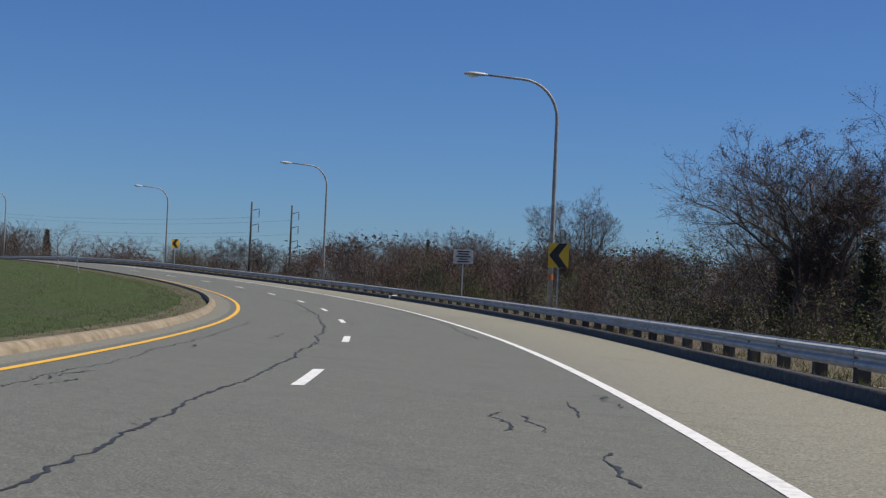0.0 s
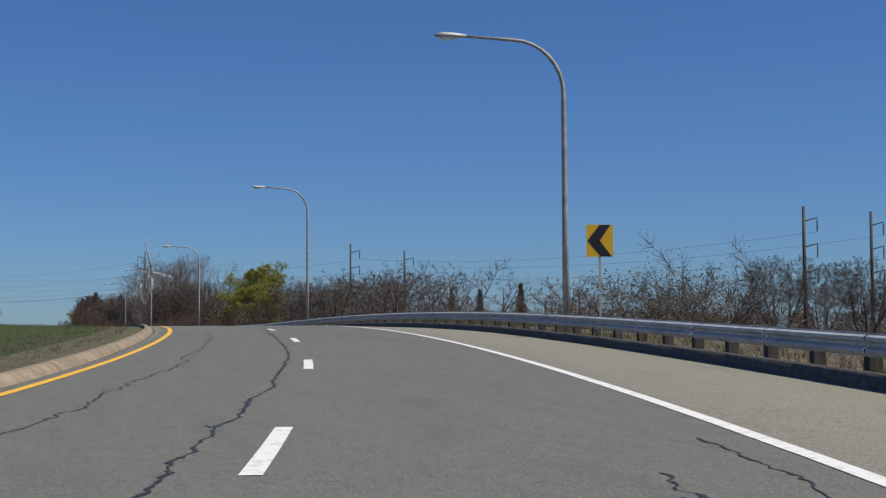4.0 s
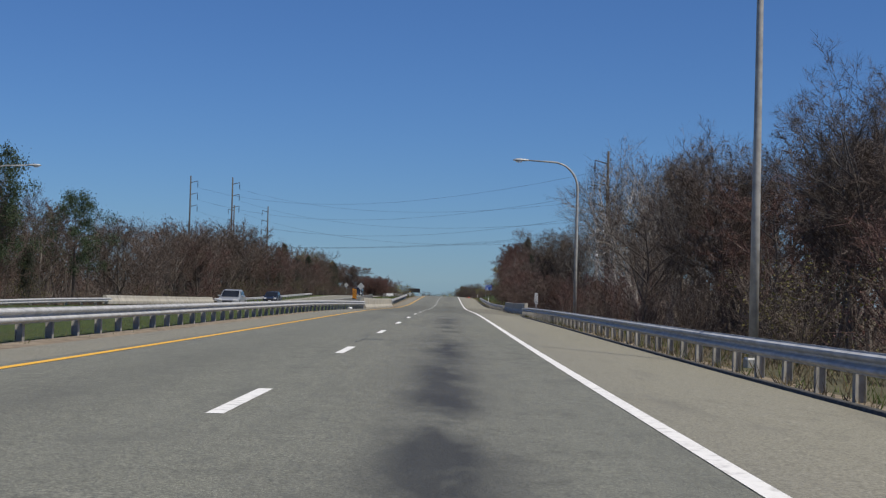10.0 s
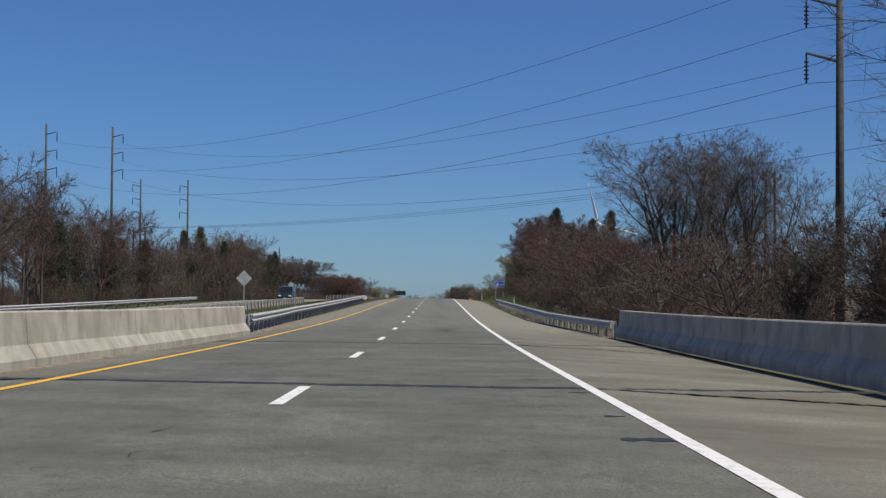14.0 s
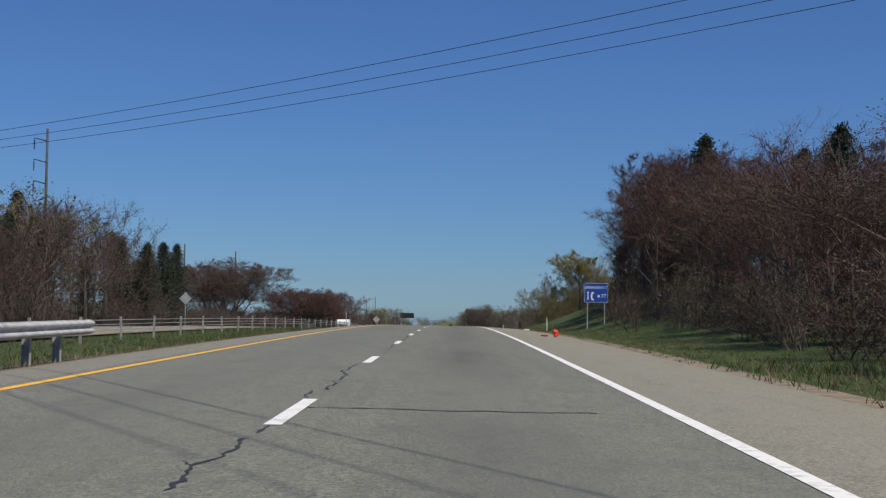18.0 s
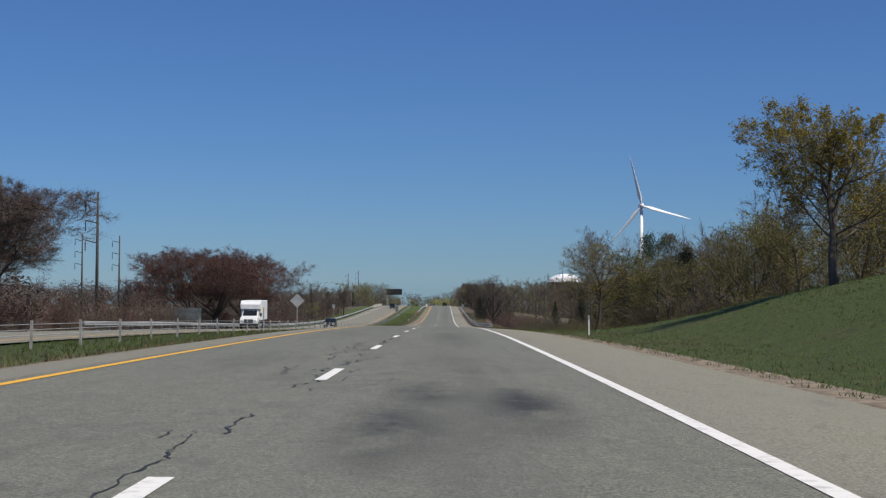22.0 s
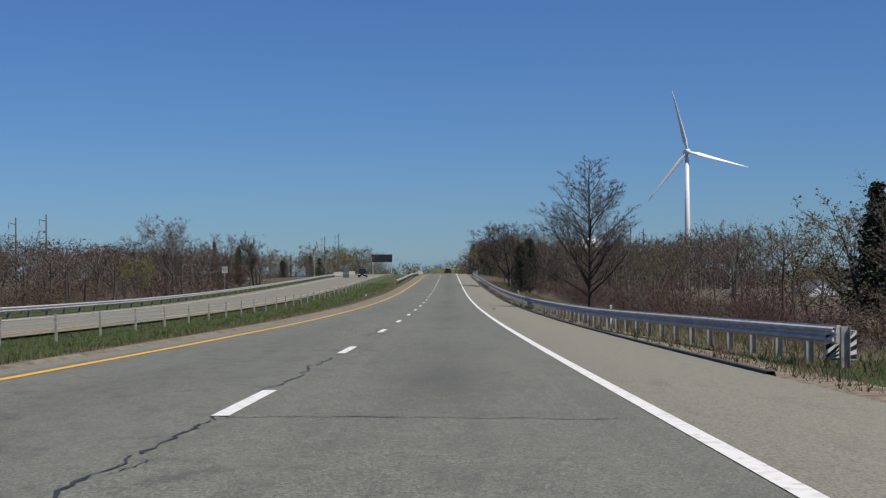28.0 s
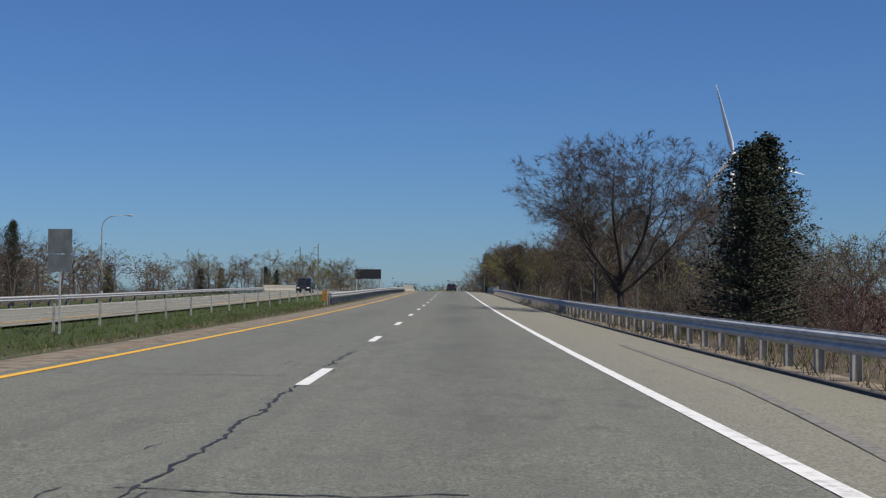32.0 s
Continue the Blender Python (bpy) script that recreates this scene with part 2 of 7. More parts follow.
LEAF_LITTER = make_litter()
SEAL = make_plain("crack_filler", (0.020, 0.020, 0.021), (0.045, 0.045, 0.045), 20, 0.6)
# dark asphalt; its colour also takes in the guardrail's shade on berm and lip
BERM_SHADED = make_plain("shaded_berm_asphalt", (0.045, 0.044, 0.042), (0.085, 0.083, 0.078), 8.0, 0.9, bump=0.5)


def make_concrete():
    m = Mat("weathered_concrete", 0.88)
    c = m.mix(m.noise(1.1, 5), (0.32, 0.30, 0.255), (0.47, 0.44, 0.375))
    c = m.mix(m.math("MULTIPLY", m.noise(2.2, 5, (1, 1, 0.35), 0.50, 0.68), 0.6), c, (0.20, 0.185, 0.155))
    c = m.mix(m.math("MULTIPLY", m.noise(0.5, 3, (1, 1, 2.5), 0.52, 0.70), 0.5), c, (0.30, 0.27, 0.19))
    c = m.mix(m.math("MULTIPLY", m.noise(40, 2, lo=0.4, hi=0.7), 0.2), c, (0.26, 0.25, 0.22))
    m.color(c).bump(m.noise(30, 3), 0.25, 0.01)
    return m.m


CONCRETE = make_concrete()
CURB = make_plain("curb_concrete", (0.19, 0.150, 0.098), (0.34, 0.275, 0.19), 2.6, 0.9, bump=0.3)
GALV = make_plain("galvanized_steel", (0.35, 0.355, 0.36), (0.52, 0.525, 0.53), 3.0, 0.65, 0.05)
GALV_DULL = make_plain("weathered_zinc", (0.36, 0.37, 0.37), (0.52, 0.53, 0.53), 5.0, 0.6, 0.35)
POST = make_plain("zinc_post", (0.27, 0.265, 0.25), (0.42, 0.41, 0.385), 4.0, 0.65, 0.2)
WOODPOLE = make_plain("grey_pole", (0.042, 0.042, 0.038), (0.085, 0.082, 0.074), 3.0, 0.85)
DARK = make_plain("dark_metal", (0.02, 0.02, 0.022), (0.045, 0.045, 0.048), 6.0, 0.5, 0.3)
SIGN_Y = make_plain("yellow_sign_sheeting", (0.75, 0.42, 0.01), (0.82, 0.50, 0.03), 3.0, 0.4)
SIGN_O = make_plain("orange_sign_sheeting", (0.80, 0.30, 0.01), (0.85, 0.36, 0.02), 3.0, 0.4)
SIGN_K = make_plain("black_sign_ink", (0.012, 0.012, 0.012), (0.025, 0.025, 0.025), 3.0, 0.45)
SIGN_W = make_plain("white_sign_sheeting", (0.78, 0.79, 0.80), (0.85, 0.86, 0.87), 3.0, 0.4)
# white sheeting greyed to stand for the shade on the notice sign
SIGN_W_SHADED = make_plain("shaded_white_sheeting", (0.30, 0.31, 0.31), (0.42, 0.43, 0.43), 5.0, 0.6)
SIGN_B = make_plain("blue_sign_sheeting", (0.010, 0.060, 0.34), (0.016, 0.085, 0.42), 3.0, 0.4)
SIGN_BACK = make_plain("bare_aluminium", (0.36, 0.37, 0.37), (0.48, 0.49, 0.49), 3.0, 0.5, 0.15)
# a darker tone for the backs of the guide sign and stacked route signs
SIGN_BACK_DARK = make_plain("darker_aluminium", (0.12, 0.135, 0.14), (0.19, 0.205, 0.21), 3.0, 0.5, 0.3)
TIMBER = make_plain("weathered_timber", (0.045, 0.040, 0.034), (0.095, 0.085, 0.072), 5.0, 0.9, bump=0.3, stretch=(1, 1, 0.2))
TURBINE = make_plain("turbine_white", (0.78, 0.79, 0.80), (0.84, 0.85, 0.86), 0.2, 0.45)
GLASS_DARK = make_plain("dark_glass", (0.01, 0.012, 0.014), (0.02, 0.022, 0.025), 3.0, 0.08)
RED_CLOTH = make_plain("red_plastic", (0.60, 0.03, 0.01), (0.70, 0.06, 0.02), 8.0, 0.6)
GREEN_PLASTIC = make_plain("green_plastic", (0.02, 0.20, 0.09), (0.05, 0.32, 0.14), 8.0, 0.5)


# ---- helpers for shapes ----
def mesh_of(name, verts, faces, mat=None, smooth=False):
    me = bpy.data.meshes.new(name)
    me.from_pydata([tuple(v) for v in verts], [], [tuple(f) for f in faces])
    if smooth:
        me.polygons.foreach_set("use_smooth", [True] * len(me.polygons))
    if mat:
        me.materials.append(mat)
    me.update()
    return me


def part(name, bm, material=None, parent=None, label="", smooth=False):
    """Link a bmesh (or a mesh) as one mesh object under a thing."""
    if isinstance(bm, bmesh.types.BMesh):
        me = bpy.data.meshes.new(name)
        bmesh.ops.recalc_face_normals(bm, faces=bm.faces[:])
        bm.to_mesh(me)
        bm.free()
        if material:
            me.materials.append(material)
        if smooth:
            me.polygons.foreach_set("use_smooth", [True] * len(me.polygons))
    else:
        me = bm
    ob = new(name, me)
    if parent is not None:
        ob.parent = parent
    if label:
        ob["label"] = label
    return ob


def thing(name, label, category, group="", at=(0, 0, 0), turn=0.0, kind=""):
    ob = new(name)
    ob.empty_display_size = 0.2
    ob.matrix_basis = pose(*at, 0, 0, turn)
    return tagged(ob, label, category, group, kind)


def add_box(bm, lo, hi, bevel=0.0):
    vs = [bm.verts.new((x, y, z)) for x in (lo[0], hi[0]) for y in (lo[1], hi[1]) for z in (lo[2], hi[2])]
    fs = [bm.faces.new([vs[i] for i in q]) for q in ((0, 1, 3, 2), (4, 6, 7, 5), (0, 4, 5, 1), (2, 3, 7, 6), (0, 2, 6, 4), (1, 5, 7, 3))]
    if bevel:
        es = list({e for f in fs for e in f.edges})
        bmesh.ops.bevel(bm, geom=es, offset=bevel, segments=1, affect="EDGES")


def box(lo, hi, bevel=0.0):
    bm = bmesh.new()
    add_box(bm, lo, hi, bevel)
    return bm


def add_tube(bm, pts, radii, n=8, cap=True):
    """A tube along pts, with a radius at each."""
    rings = []
    pts = [Vector(p) for p in pts]
    for i, p in enumerate(pts):
        d = (pts[min(i + 1, len(pts) - 1)] - pts[max(i - 1, 0)]).normalized()
        side = d.cross(Vector((0, 1, 0) if abs(d.y) < 0.9 else (1, 0, 0))).normalized()
        up = side.cross(d)
        r = radii[i] if isinstance(radii, (list, tuple)) else radii
        rings.append([bm.verts.new(p + (side * math.cos(2 * math.pi * k / n) + up * math.sin(2 * math.pi * k / n)) * r) for k in range(n)])
    for a, b in zip(rings, rings[1:]):
        for k in range(n):
            bm.faces.new((a[k], a[(k + 1) % n], b[(k + 1) % n], b[k]))
    if cap:
        bm.faces.new(rings[0][::-1])
        bm.faces.new(rings[-1])


def tube(pts, radii, n=8):
    bm = bmesh.new()
    add_tube(bm, pts, radii, n)
    return bm


# ---- the alignment of the road ----
CURVE = [(-60.0, 0.001034), (-35.0, 0.001795), (-10.0, 0.002557), (15.0, 0.003319), (40.0, 0.004071), (65.0, 0.004667), (90.0, 0.004878), (115.0, 0.004539), (140.0, 0.003716), (152.5, 0.005006), (165.0, 0.002666), (190.0, 0.001426), (215.0, 1e-06), (240.0, 0.0)]
LEVEL = [(-60, 1.54), (-30, 0.838), (0, 0.352), (30, -0.256), (60, -0.428), (90, -0.329), (120, 0.107), (130, 0.219), (140, 0.402), (150, 0.657), (160, 0.879), (170, 0.896), (180, 0.711), (190, 0.48), (200, 0.288), (210, 0.127), (225, -0.053), (240, -0.327), (270, -0.836), (300, -1.236), (330, -1.54), (360, -1.984), (390, -2.555), (420, -2.957), (450, -3.087), (480, -3.06), (510, -3.061), (540, -3.154), (570, -3.398), (600, -3.791), (630, -4.315), (660, -4.999), (690, -5.903), (720, -6.903), (750, -7.929), (780, -8.963), (810, -9.886), (840, -10.643), (870, -11.221), (900, -11.64), (941, -11.898), (991, -12.048), (1041, -12.048), (1101, -12.228), (1151, -12.728), (1241, -14.548), (1500, -21.81), (5000, -84.8)]
_s = np.arange(243.0, -421.0, -1.0)
_k = np.interp(_s, [a for a, b in CURVE], [b for a, b in CURVE])
_k[_s < -60] = 0.0
_th = -np.concatenate([[0], np.cumsum((_k[1:] + _k[:-1]) / 2)])
_tm = (_th[1:] + _th[:-1]) / 2
_x = np.concatenate([[0], np.cumsum(np.sin(_tm))])
_y = 243.0 - np.concatenate([[0], np.cumsum(np.cos(_tm))])
_s, _x, _y, _th = _s[::-1], _x[::-1], _y[::-1], _th[::-1]


def level(s):
    """The height of the road at a station, rounded over the knots."""
    ks, kz = [a for a, b in LEVEL], [b for a, b in LEVEL]
    d = np.linspace(-22, 22, 9)
    return np.mean([np.interp(np.asarray(s, float) + o, ks, kz) for o in d], axis=0)


def descent(y):
    """How far the straight has sunk below a level line: it runs gently downhill."""
    return 0.95 - 0.018 * (y - 180.0) if y > 182 else 0.0


def centre(s):
    """x, y and heading of the dashed line at a station."""
    s = np.asarray(s, float)
    far = np.maximum(s - 243.0, 0)
    return np.interp(s, _s, _x), np.interp(s, _s, _y) + far, np.interp(s, _s, _th)


def fall(s, u):
    """The crossfall of the straight: the carriageway tilts gently to its right."""
    return -0.008 * np.clip((np.asarray(s, float) - 150.0) / 50.0, 0.0, 1.0) * np.clip(u, -5.0, 9.0)


def lay(s, u, dz=0.0):
    """World places at stations s, u metres to the right of the dashed line."""
    x, y, th = centre(s)
    return np.stack([x + u * np.cos(th), y + u * np.sin(th), level(s) + fall(s, u) + dz + 0 * u], -1)


def at_road(s, u, dz=0.0):
    """A pose on the road: y ahead, x to the right."""
    p = lay(np.array(float(s)), np.array(float(u)), dz)
    return pose(*p, 0, 0, math.degrees(float(centre(s)[2])))


def ribbon(name, stations, laterals, mat, smooth=True):
    """A swept sheet; laterals: rows of (u, height over the road), each a number or a function of s."""
    stations = np.asarray(stations, float)
    cols = []
    for u, h in laterals:
        uu = np.array([u(s) for s in stations]) if callable(u) else np.full(len(stations), float(u))
        hh = np.array([h(s) for s in stations]) if callable(h) else np.full(len(stations), float(h))
        cols.append(lay(stations, uu, hh))
    n, m = len(stations), len(cols)
    v = np.stack(cols, 1).reshape(-1, 3)
    i = np.arange(n - 1)[:, None] * m + np.arange(m - 1)[None]
    f = np.stack([i, i + 1, i + m + 1, i + m], -1).reshape(-1, 4)
    return mesh_of(name, v.tolist(), f.tolist(), mat, smooth)


def steps(a, b, d):
    return np.linspace(a, b, max(2, int(round((b - a) / d)) + 1))


def ramp(s, *knots):
    return float(np.interp(s, knots[0::2], knots[1::2]))


# ---- the road ----
ROAD_S = np.concatenate([steps(-400, -60, 40), steps(-55, 240, 2.5), steps(245, 1240, 5), steps(1260, 1500, 20)])
YEL = -3.42            # yellow edge line
EDGE = 3.66            # white edge line
RAIL_U = 7.35          # right guardrail


def right_edge(s):
    return ramp(s, 0, 6.7, 25, 6.9, 45, 7.5, 80, 7.5, 95, 7.1, 120, 6.75, 350, 6.75, 374.7, 8.35, 421.1, 8.35, 443.9, 6.75, 510, 6.7, 550.9, 6.5)


def shoulder_fall(s):
    return ramp(s, 150, -0.02, 200, -0.045) * (right_edge(s) - EDGE)


def left_edge(s):
    return ramp(s, 0, -4.55, 60, -4.3, 125, -3.85, 190, -4.2, 209.8, -4.4, 242.5, -5.1, 350, -5.6, 369.8, -5.0, 414.2, -4.35, 448.8, -5.0, 510, -4.9, 560, -4.7, 650, -4.85, 780, -4.5, 910, -4.0)


road = part("road", ribbon("road", ROAD_S, [(YEL - 0.3, 0), (-1.7, 0.0), (0, 0), (1.8, 0.0), (EDGE + 0.09, 0)], ASPHALT))
tagged(road, "grey worn asphalt carriageway with two lanes and sealed cracks", "road", kind="structure")
sh_r = part("shoulder_right", ribbon("shoulder_right", ROAD_S, [(EDGE + 0.09, 0), (right_edge, lambda s: shoulder_fall(s)), (lambda s: right_edge(s) + 0.04, lambda s: shoulder_fall(s) - 0.12)], SHOULDER))
tagged(sh_r, "pale tan asphalt shoulder beside the white edge line", "road shoulder", kind="structure")
sh_l = part("shoulder_left", ribbon("shoulder_left", ROAD_S, [(lambda s: left_edge(s) - 0.04, -0.17), (left_edge, -0.05), (lambda s: left_edge(s) + 0.05, -0.045), (YEL - 0.3, 0)], SHOULDER))
tagged(sh_l, "narrow pale asphalt shoulder beside the yellow edge line", "road shoulder", kind="structure")

edge_line = part("edge_line_white", ribbon("edge_line_white", ROAD_S, [(EDGE - 0.075, 0.006), (EDGE + 0.075, 0.006)], WHITE), None)
tagged(edge_line, "solid white painted edge line on the asphalt", "road marking", kind="structure")
yellow_line = part("edge_line_yellow", ribbon("edge_line_yellow", ROAD_S, [(YEL - 0.07, 0.006), (YEL + 0.07, 0.006)], YELLOW), None)
tagged(yellow_line, "solid yellow painted edge line on the asphalt", "road marking", kind="structure")
DASH0, CYCLE = 4.6, 12.192
dashes = tagged(new("lane_dashes"), "white painted lane dashes down the middle of the carriageway", "road marking", kind="structure")
DASH_SHIFT = {1: -0.28, 2: -0.28, 3: 0.36, 4: 0.36, 5: -0.21, 6: -0.21, 20: 0.45, 21: 0.45, 22: -0.67, 23: -0.67, 26: 0.33, 27: 0.33, 29: -0.39, 30: -0.39, 31: 0.24, 32: 0.24, 38: -0.15, 39: -0.15, 42: 0.13, 43: 0.13, 47: -0.28, 48: -0.28, 50: 0.16, 51: 0.16, 52: 0.15, 53: 0.15, 54: -0.17, 55: -0.17, 64: -0.23, 65: -0.23, 66: 0.28, 67: 0.28, 71: -0.32, 72: -0.32, 74: 0.27, 75: 0.27}
for k in range(-3, 96):
    s0 = DASH0 + k * CYCLE + DASH_SHIFT.get(k, 0.0)
    part("dash", ribbon("dash", steps(s0, s0 + 3.05, 1.525), [(-0.075, 0.006), (0.075, 0.006)], WHITE), None, dashes)


# ---- the ground ----
OPP_IN, OPP_OUT = -13.3, -23.6       # the opposite carriageway


def opp_drop(s):
    return ramp(s, 233.1, -0.65, 315, -0.65, 350, -0.35, 380, -0.2, 409.3, -0.2, 510, -0.3, 692, -0.45, 891.4, -0.4, 1089.4, -0.1)


def ground_height(s, u):
    """Height of the ground over the road at station s, u metres right."""
    if u > 0:
        base = shoulder_fall(s) - 0.06 + ramp(s, 205, 0.19, 235, 0.0)
        low = ramp(s, -60, -1.6, 60, -1.8, 130, -1.2, 233.1, -1.2, 350, -2.2, 369.8, -5.5, 424.1, -5.5, 443.9, -2.2, 489.5, -0.6, 530.4, 0.6, 550.9, 2.1, 581.4, 4.0, 621.6, 3.7, 661.9, 2.3, 692, 0.2, 742.1, -0.8, 792.2, -1.5, 950.7, -1.4)
        if u < right_edge(s) + 0.1:
            return shoulder_fall(s) - 0.18
        if u < right_edge(s) + 0.3:
            base -= ramp(s, 205, 0.05, 235, 0.0)
        near = right_edge(s) + 1.6
        if u < near:
            return base
        k = min(1.0, (u - near) / 13.0)
        k = k * k * (3 - 2 * k)
        h = base + (low - base) * k
        if u > 50 and h > -1.0:
            h += (-1.0 - h) * min(1.0, (u - 50) / 60.0)
        if u > 24 and s > 690:
            h -= min(1.0, (u - 24) / 30.0) * ramp(s, 690, 0.0, 780, 4.0)
        return h
    v = -u
    if v < -left_edge(s) + 0.1:
        return -0.24
    if s < 235:
        k = min(1.0, max(0.0, (v - 5.2) / 14.0))
        return -0.02 + 0.5 * k * ramp(s, 60, 1.0, 228.4, 0.6)
    o = opp_drop(s)
    if v < 12.9 and s < 365:
        k = min(1.0, max(0.0, (v - 7.2) / 4.0))
        return -0.09 + (0.48 * ramp(s, 235, 1.0, 300, 0.9, 345, 0.25, 365, 0.0) + 0.02) * k * k * (3 - 2 * k)
    if v < 12.9:
        k = (v - 5.0) / 7.9
        return -0.07 + (o + 0.04) * k - 0.35 * math.sin(math.pi * min(1, max(0, k))) * ramp(s, 233.1, 0.4, 489.5, 0.7)
    if v < 24.2:
        return o - 0.16
    return o - 0.05 - min(1.0, (v - 24.2) / 20.0) * ramp(s, 233.1, 0.6, 369.8, 4.5, 419.2, 4.5, 458.7, 0.8)


GROUND_U = [-3500, -1600, -700, -350, -180, -110, -75, -60, -48, -38, -31, -27, -24.3, -24.1, -18, -13, -12.8, -11.5, -9.5, -7.5, -6.4, -5.75, -5.45, -5.2, -5.05, -4.9, -4.3,
            0, 6.5, 6.85, 7.0, 7.6, 8.45, 8.6, 9.4, 10.5, 12, 14, 16.5, 19, 22, 27, 36, 48, 60, 75, 110, 180, 350, 700, 1600, 3500]
GROUND_S = np.concatenate([[-3400, -1500, -700], steps(-400, -60, 40), steps(-50, 240, 5), steps(250, 1240, 10), steps(1260, 1500, 40), [1800, 2400, 3600, 5000]])


def ground_point(s, u):
    x, y, th = centre(max(s, -420.0))
    back = min(0.0, s + 420.0)
    c, d = math.cos(th), math.sin(th)
    a = max(-60.0, min(60.0, u))
    return Vector((x + a * c + (u - a) - d * back, y + a * d + c * back, float(level(s)) + float(fall(s, u)) + ground_height(s, u)))


gv = [ground_point(float(s), u) for s in GROUND_S for u in GROUND_U]
nu = len(GROUND_U)
gf = [(i * nu + j, i * nu + j + 1, (i + 1) * nu + j + 1, (i + 1) * nu + j) for i in range(len(GROUND_S) - 1) for j in range(nu - 1)]
gme = mesh_of("ground", gv, gf, None, True)
for m_ in (GRASS, LEAF_LITTER, DIRT, WORN):
    gme.materials.append(m_)
for f_i, poly in enumerate(gme.polygons):
    i, j = divmod(f_i, nu - 1)
    s, u = float(GROUND_S[i]), (GROUND_U[j] + GROUND_U[j + 1]) / 2
    if u > 0:
        grassy = 494.6 < s < 792.2 and u < 24
        poly.material_index = 2 if u < 8.0 else (0 if grassy else 1)
    else:
        poly.material_index = 3 if (s < 240 and u > -6.0) or (s > 440 and -7.4 < u < -5.6) else 2 if u > left_edge(s) - 1.1 else (1 if (u < -29 and s > 240) or u < -60 else 0)
ground = tagged(part("ground", gme, None), "grassy verges with bare dirt and leaf litter under the trees", "ground", kind="structure")

OPP_S = np.concatenate([steps(150, 1240, 10), steps(1260, 1500, 20)])
opp = part("opposite_road", ribbon("opposite_road", OPP_S, [(OPP_OUT, lambda s: opp_drop(s) - 0.05), (-18.4, lambda s: opp_drop(s) + 0.03), (OPP_IN, lambda s: opp_drop(s))], SHOULDER))
tagged(opp, "pale asphalt carriageway of the opposite direction", "road", kind="structure")
for nm, u, mt in (("opposite_line_yellow", -14.4, YELLOW), ("opposite_line_white", -21.7, WHITE)):
    tagged(part(nm, ribbon(nm, OPP_S, [(u - 0.07, lambda s: opp_drop(s) + 0.022), (u + 0.07, lambda s: opp_drop(s) + 0.022)], mt)), "painted edge line on the opposite carriageway", "road marking", kind="structure")


# ---- curb of the bend ----
curb_s = steps(-56, 238.7, 3.05)
curb = tagged(new("curb"), "low tan concrete curb with dirt along the grass of the bend", "curb", kind="structure")
for a, b in zip(curb_s, curb_s[1:]):
    lip = [(lambda s: left_edge(s) + 0.03, -0.08), (lambda s: left_edge(s) - 0.03, 0.02), (lambda s: left_edge(s) - 0.11, lambda s: 0.085 * ramp(s, 219.1, 1, 238.7, 0.1)), (lambda s: left_edge(s) - 0.14, lambda s: 0.10 * ramp(s, 219.1, 1, 238.7, 0.1)), (lambda s: left_edge(s) - 0.27, lambda s: 0.10 * ramp(s, 219.1, 1, 238.7, 0.1)), (lambda s: left_edge(s) - 0.30, -0.12)]
    part("curb_stone", ribbon("curb_stone", [a + 0.008, (a + b) / 2, b - 0.008], lip, CURB, False), None, curb)

berm = part("asphalt_berm", ribbon("asphalt_berm", steps(-58, 238, 3), [(lambda s: right_edge(s) - 0.02, -0.16)] + [(lambda s, d=d: right_edge(s) + d, lambda s, h=h: shoulder_fall(s) + h * ramp(s, 205, 1, 238, 0.1)) for d, h in ((0.03, 0.19), (0.08, 0.205), (0.24, 0.20))] + [(lambda s: right_edge(s) + 0.36, -0.2)], BERM_SHADED))
tagged(berm, "low dark asphalt berm between the shoulder and the weeds", "curb", kind="structure")

for a_, b_ in ((238.5, 377.5), (424, 497), (793, 1095)):
    lip_r = part("asphalt_lip", ribbon("asphalt_lip", steps(a_, b_, 2.5), [(lambda s: right_edge(s) - 0.03, lambda s: shoulder_fall(s) - 0.10), (lambda s: right_edge(s) - 0.01, lambda s: shoulder_fall(s) + 0.045), (lambda s: right_edge(s) + 0.10, lambda s: shoulder_fall(s) + 0.05), (lambda s: right_edge(s) + 0.16, lambda s: shoulder_fall(s) - 0.14)], BERM_SHADED))
    tagged(lip_r, "thin dark asphalt lip at the shoulder's outer edge", "curb", kind="structure")

# ---- sealed cracks ----
rnd = random.Random(5)


def crack(u0, s0, s1, wander, width, seed):
    """A thin jagged crack along the road, with a few short side cracks."""
    r = random.Random(seed)
    way = u0 if callable(u0) else (lambda s: u0)
    n = max(3, int((s1 - s0) / 0.10))
    ss, us, ws = [], [], []
    u, jag = way(s0), 0.0
    for k in range(n + 1):
        s = s0 + (s1 - s0) * k / n
        u += r.uniform(-1, 1) * wander * 0.65 + (way(s) - u) * 0.05
        jag = 0.55 * jag + r.uniform(-1, 1) * (0.010 + 0.22 * wander)
        ss.append(s + r.uniform(-0.02, 0.02))
        us.append(u + jag)
        ws.append(width * (r.uniform(0.25, 1.2) if r.random() < 0.8 else r.uniform(1.2, 2.0)))
    out = [strip(ss, us, ws)]
    for k in range(4, n - 2):
        if r.random() < 0.045:
            side, m = r.choice((-1, 1)), r.randint(3, 6)
            out.append(strip([ss[k] + q * r.uniform(0.03, 0.09) for q in range(m)], [us[k] + side * q * r.uniform(0.025, 0.05) for q in range(m)], [width * 0.5 * (1 - q / m) + 0.003 for q in range(m)]))
    return merged(out)


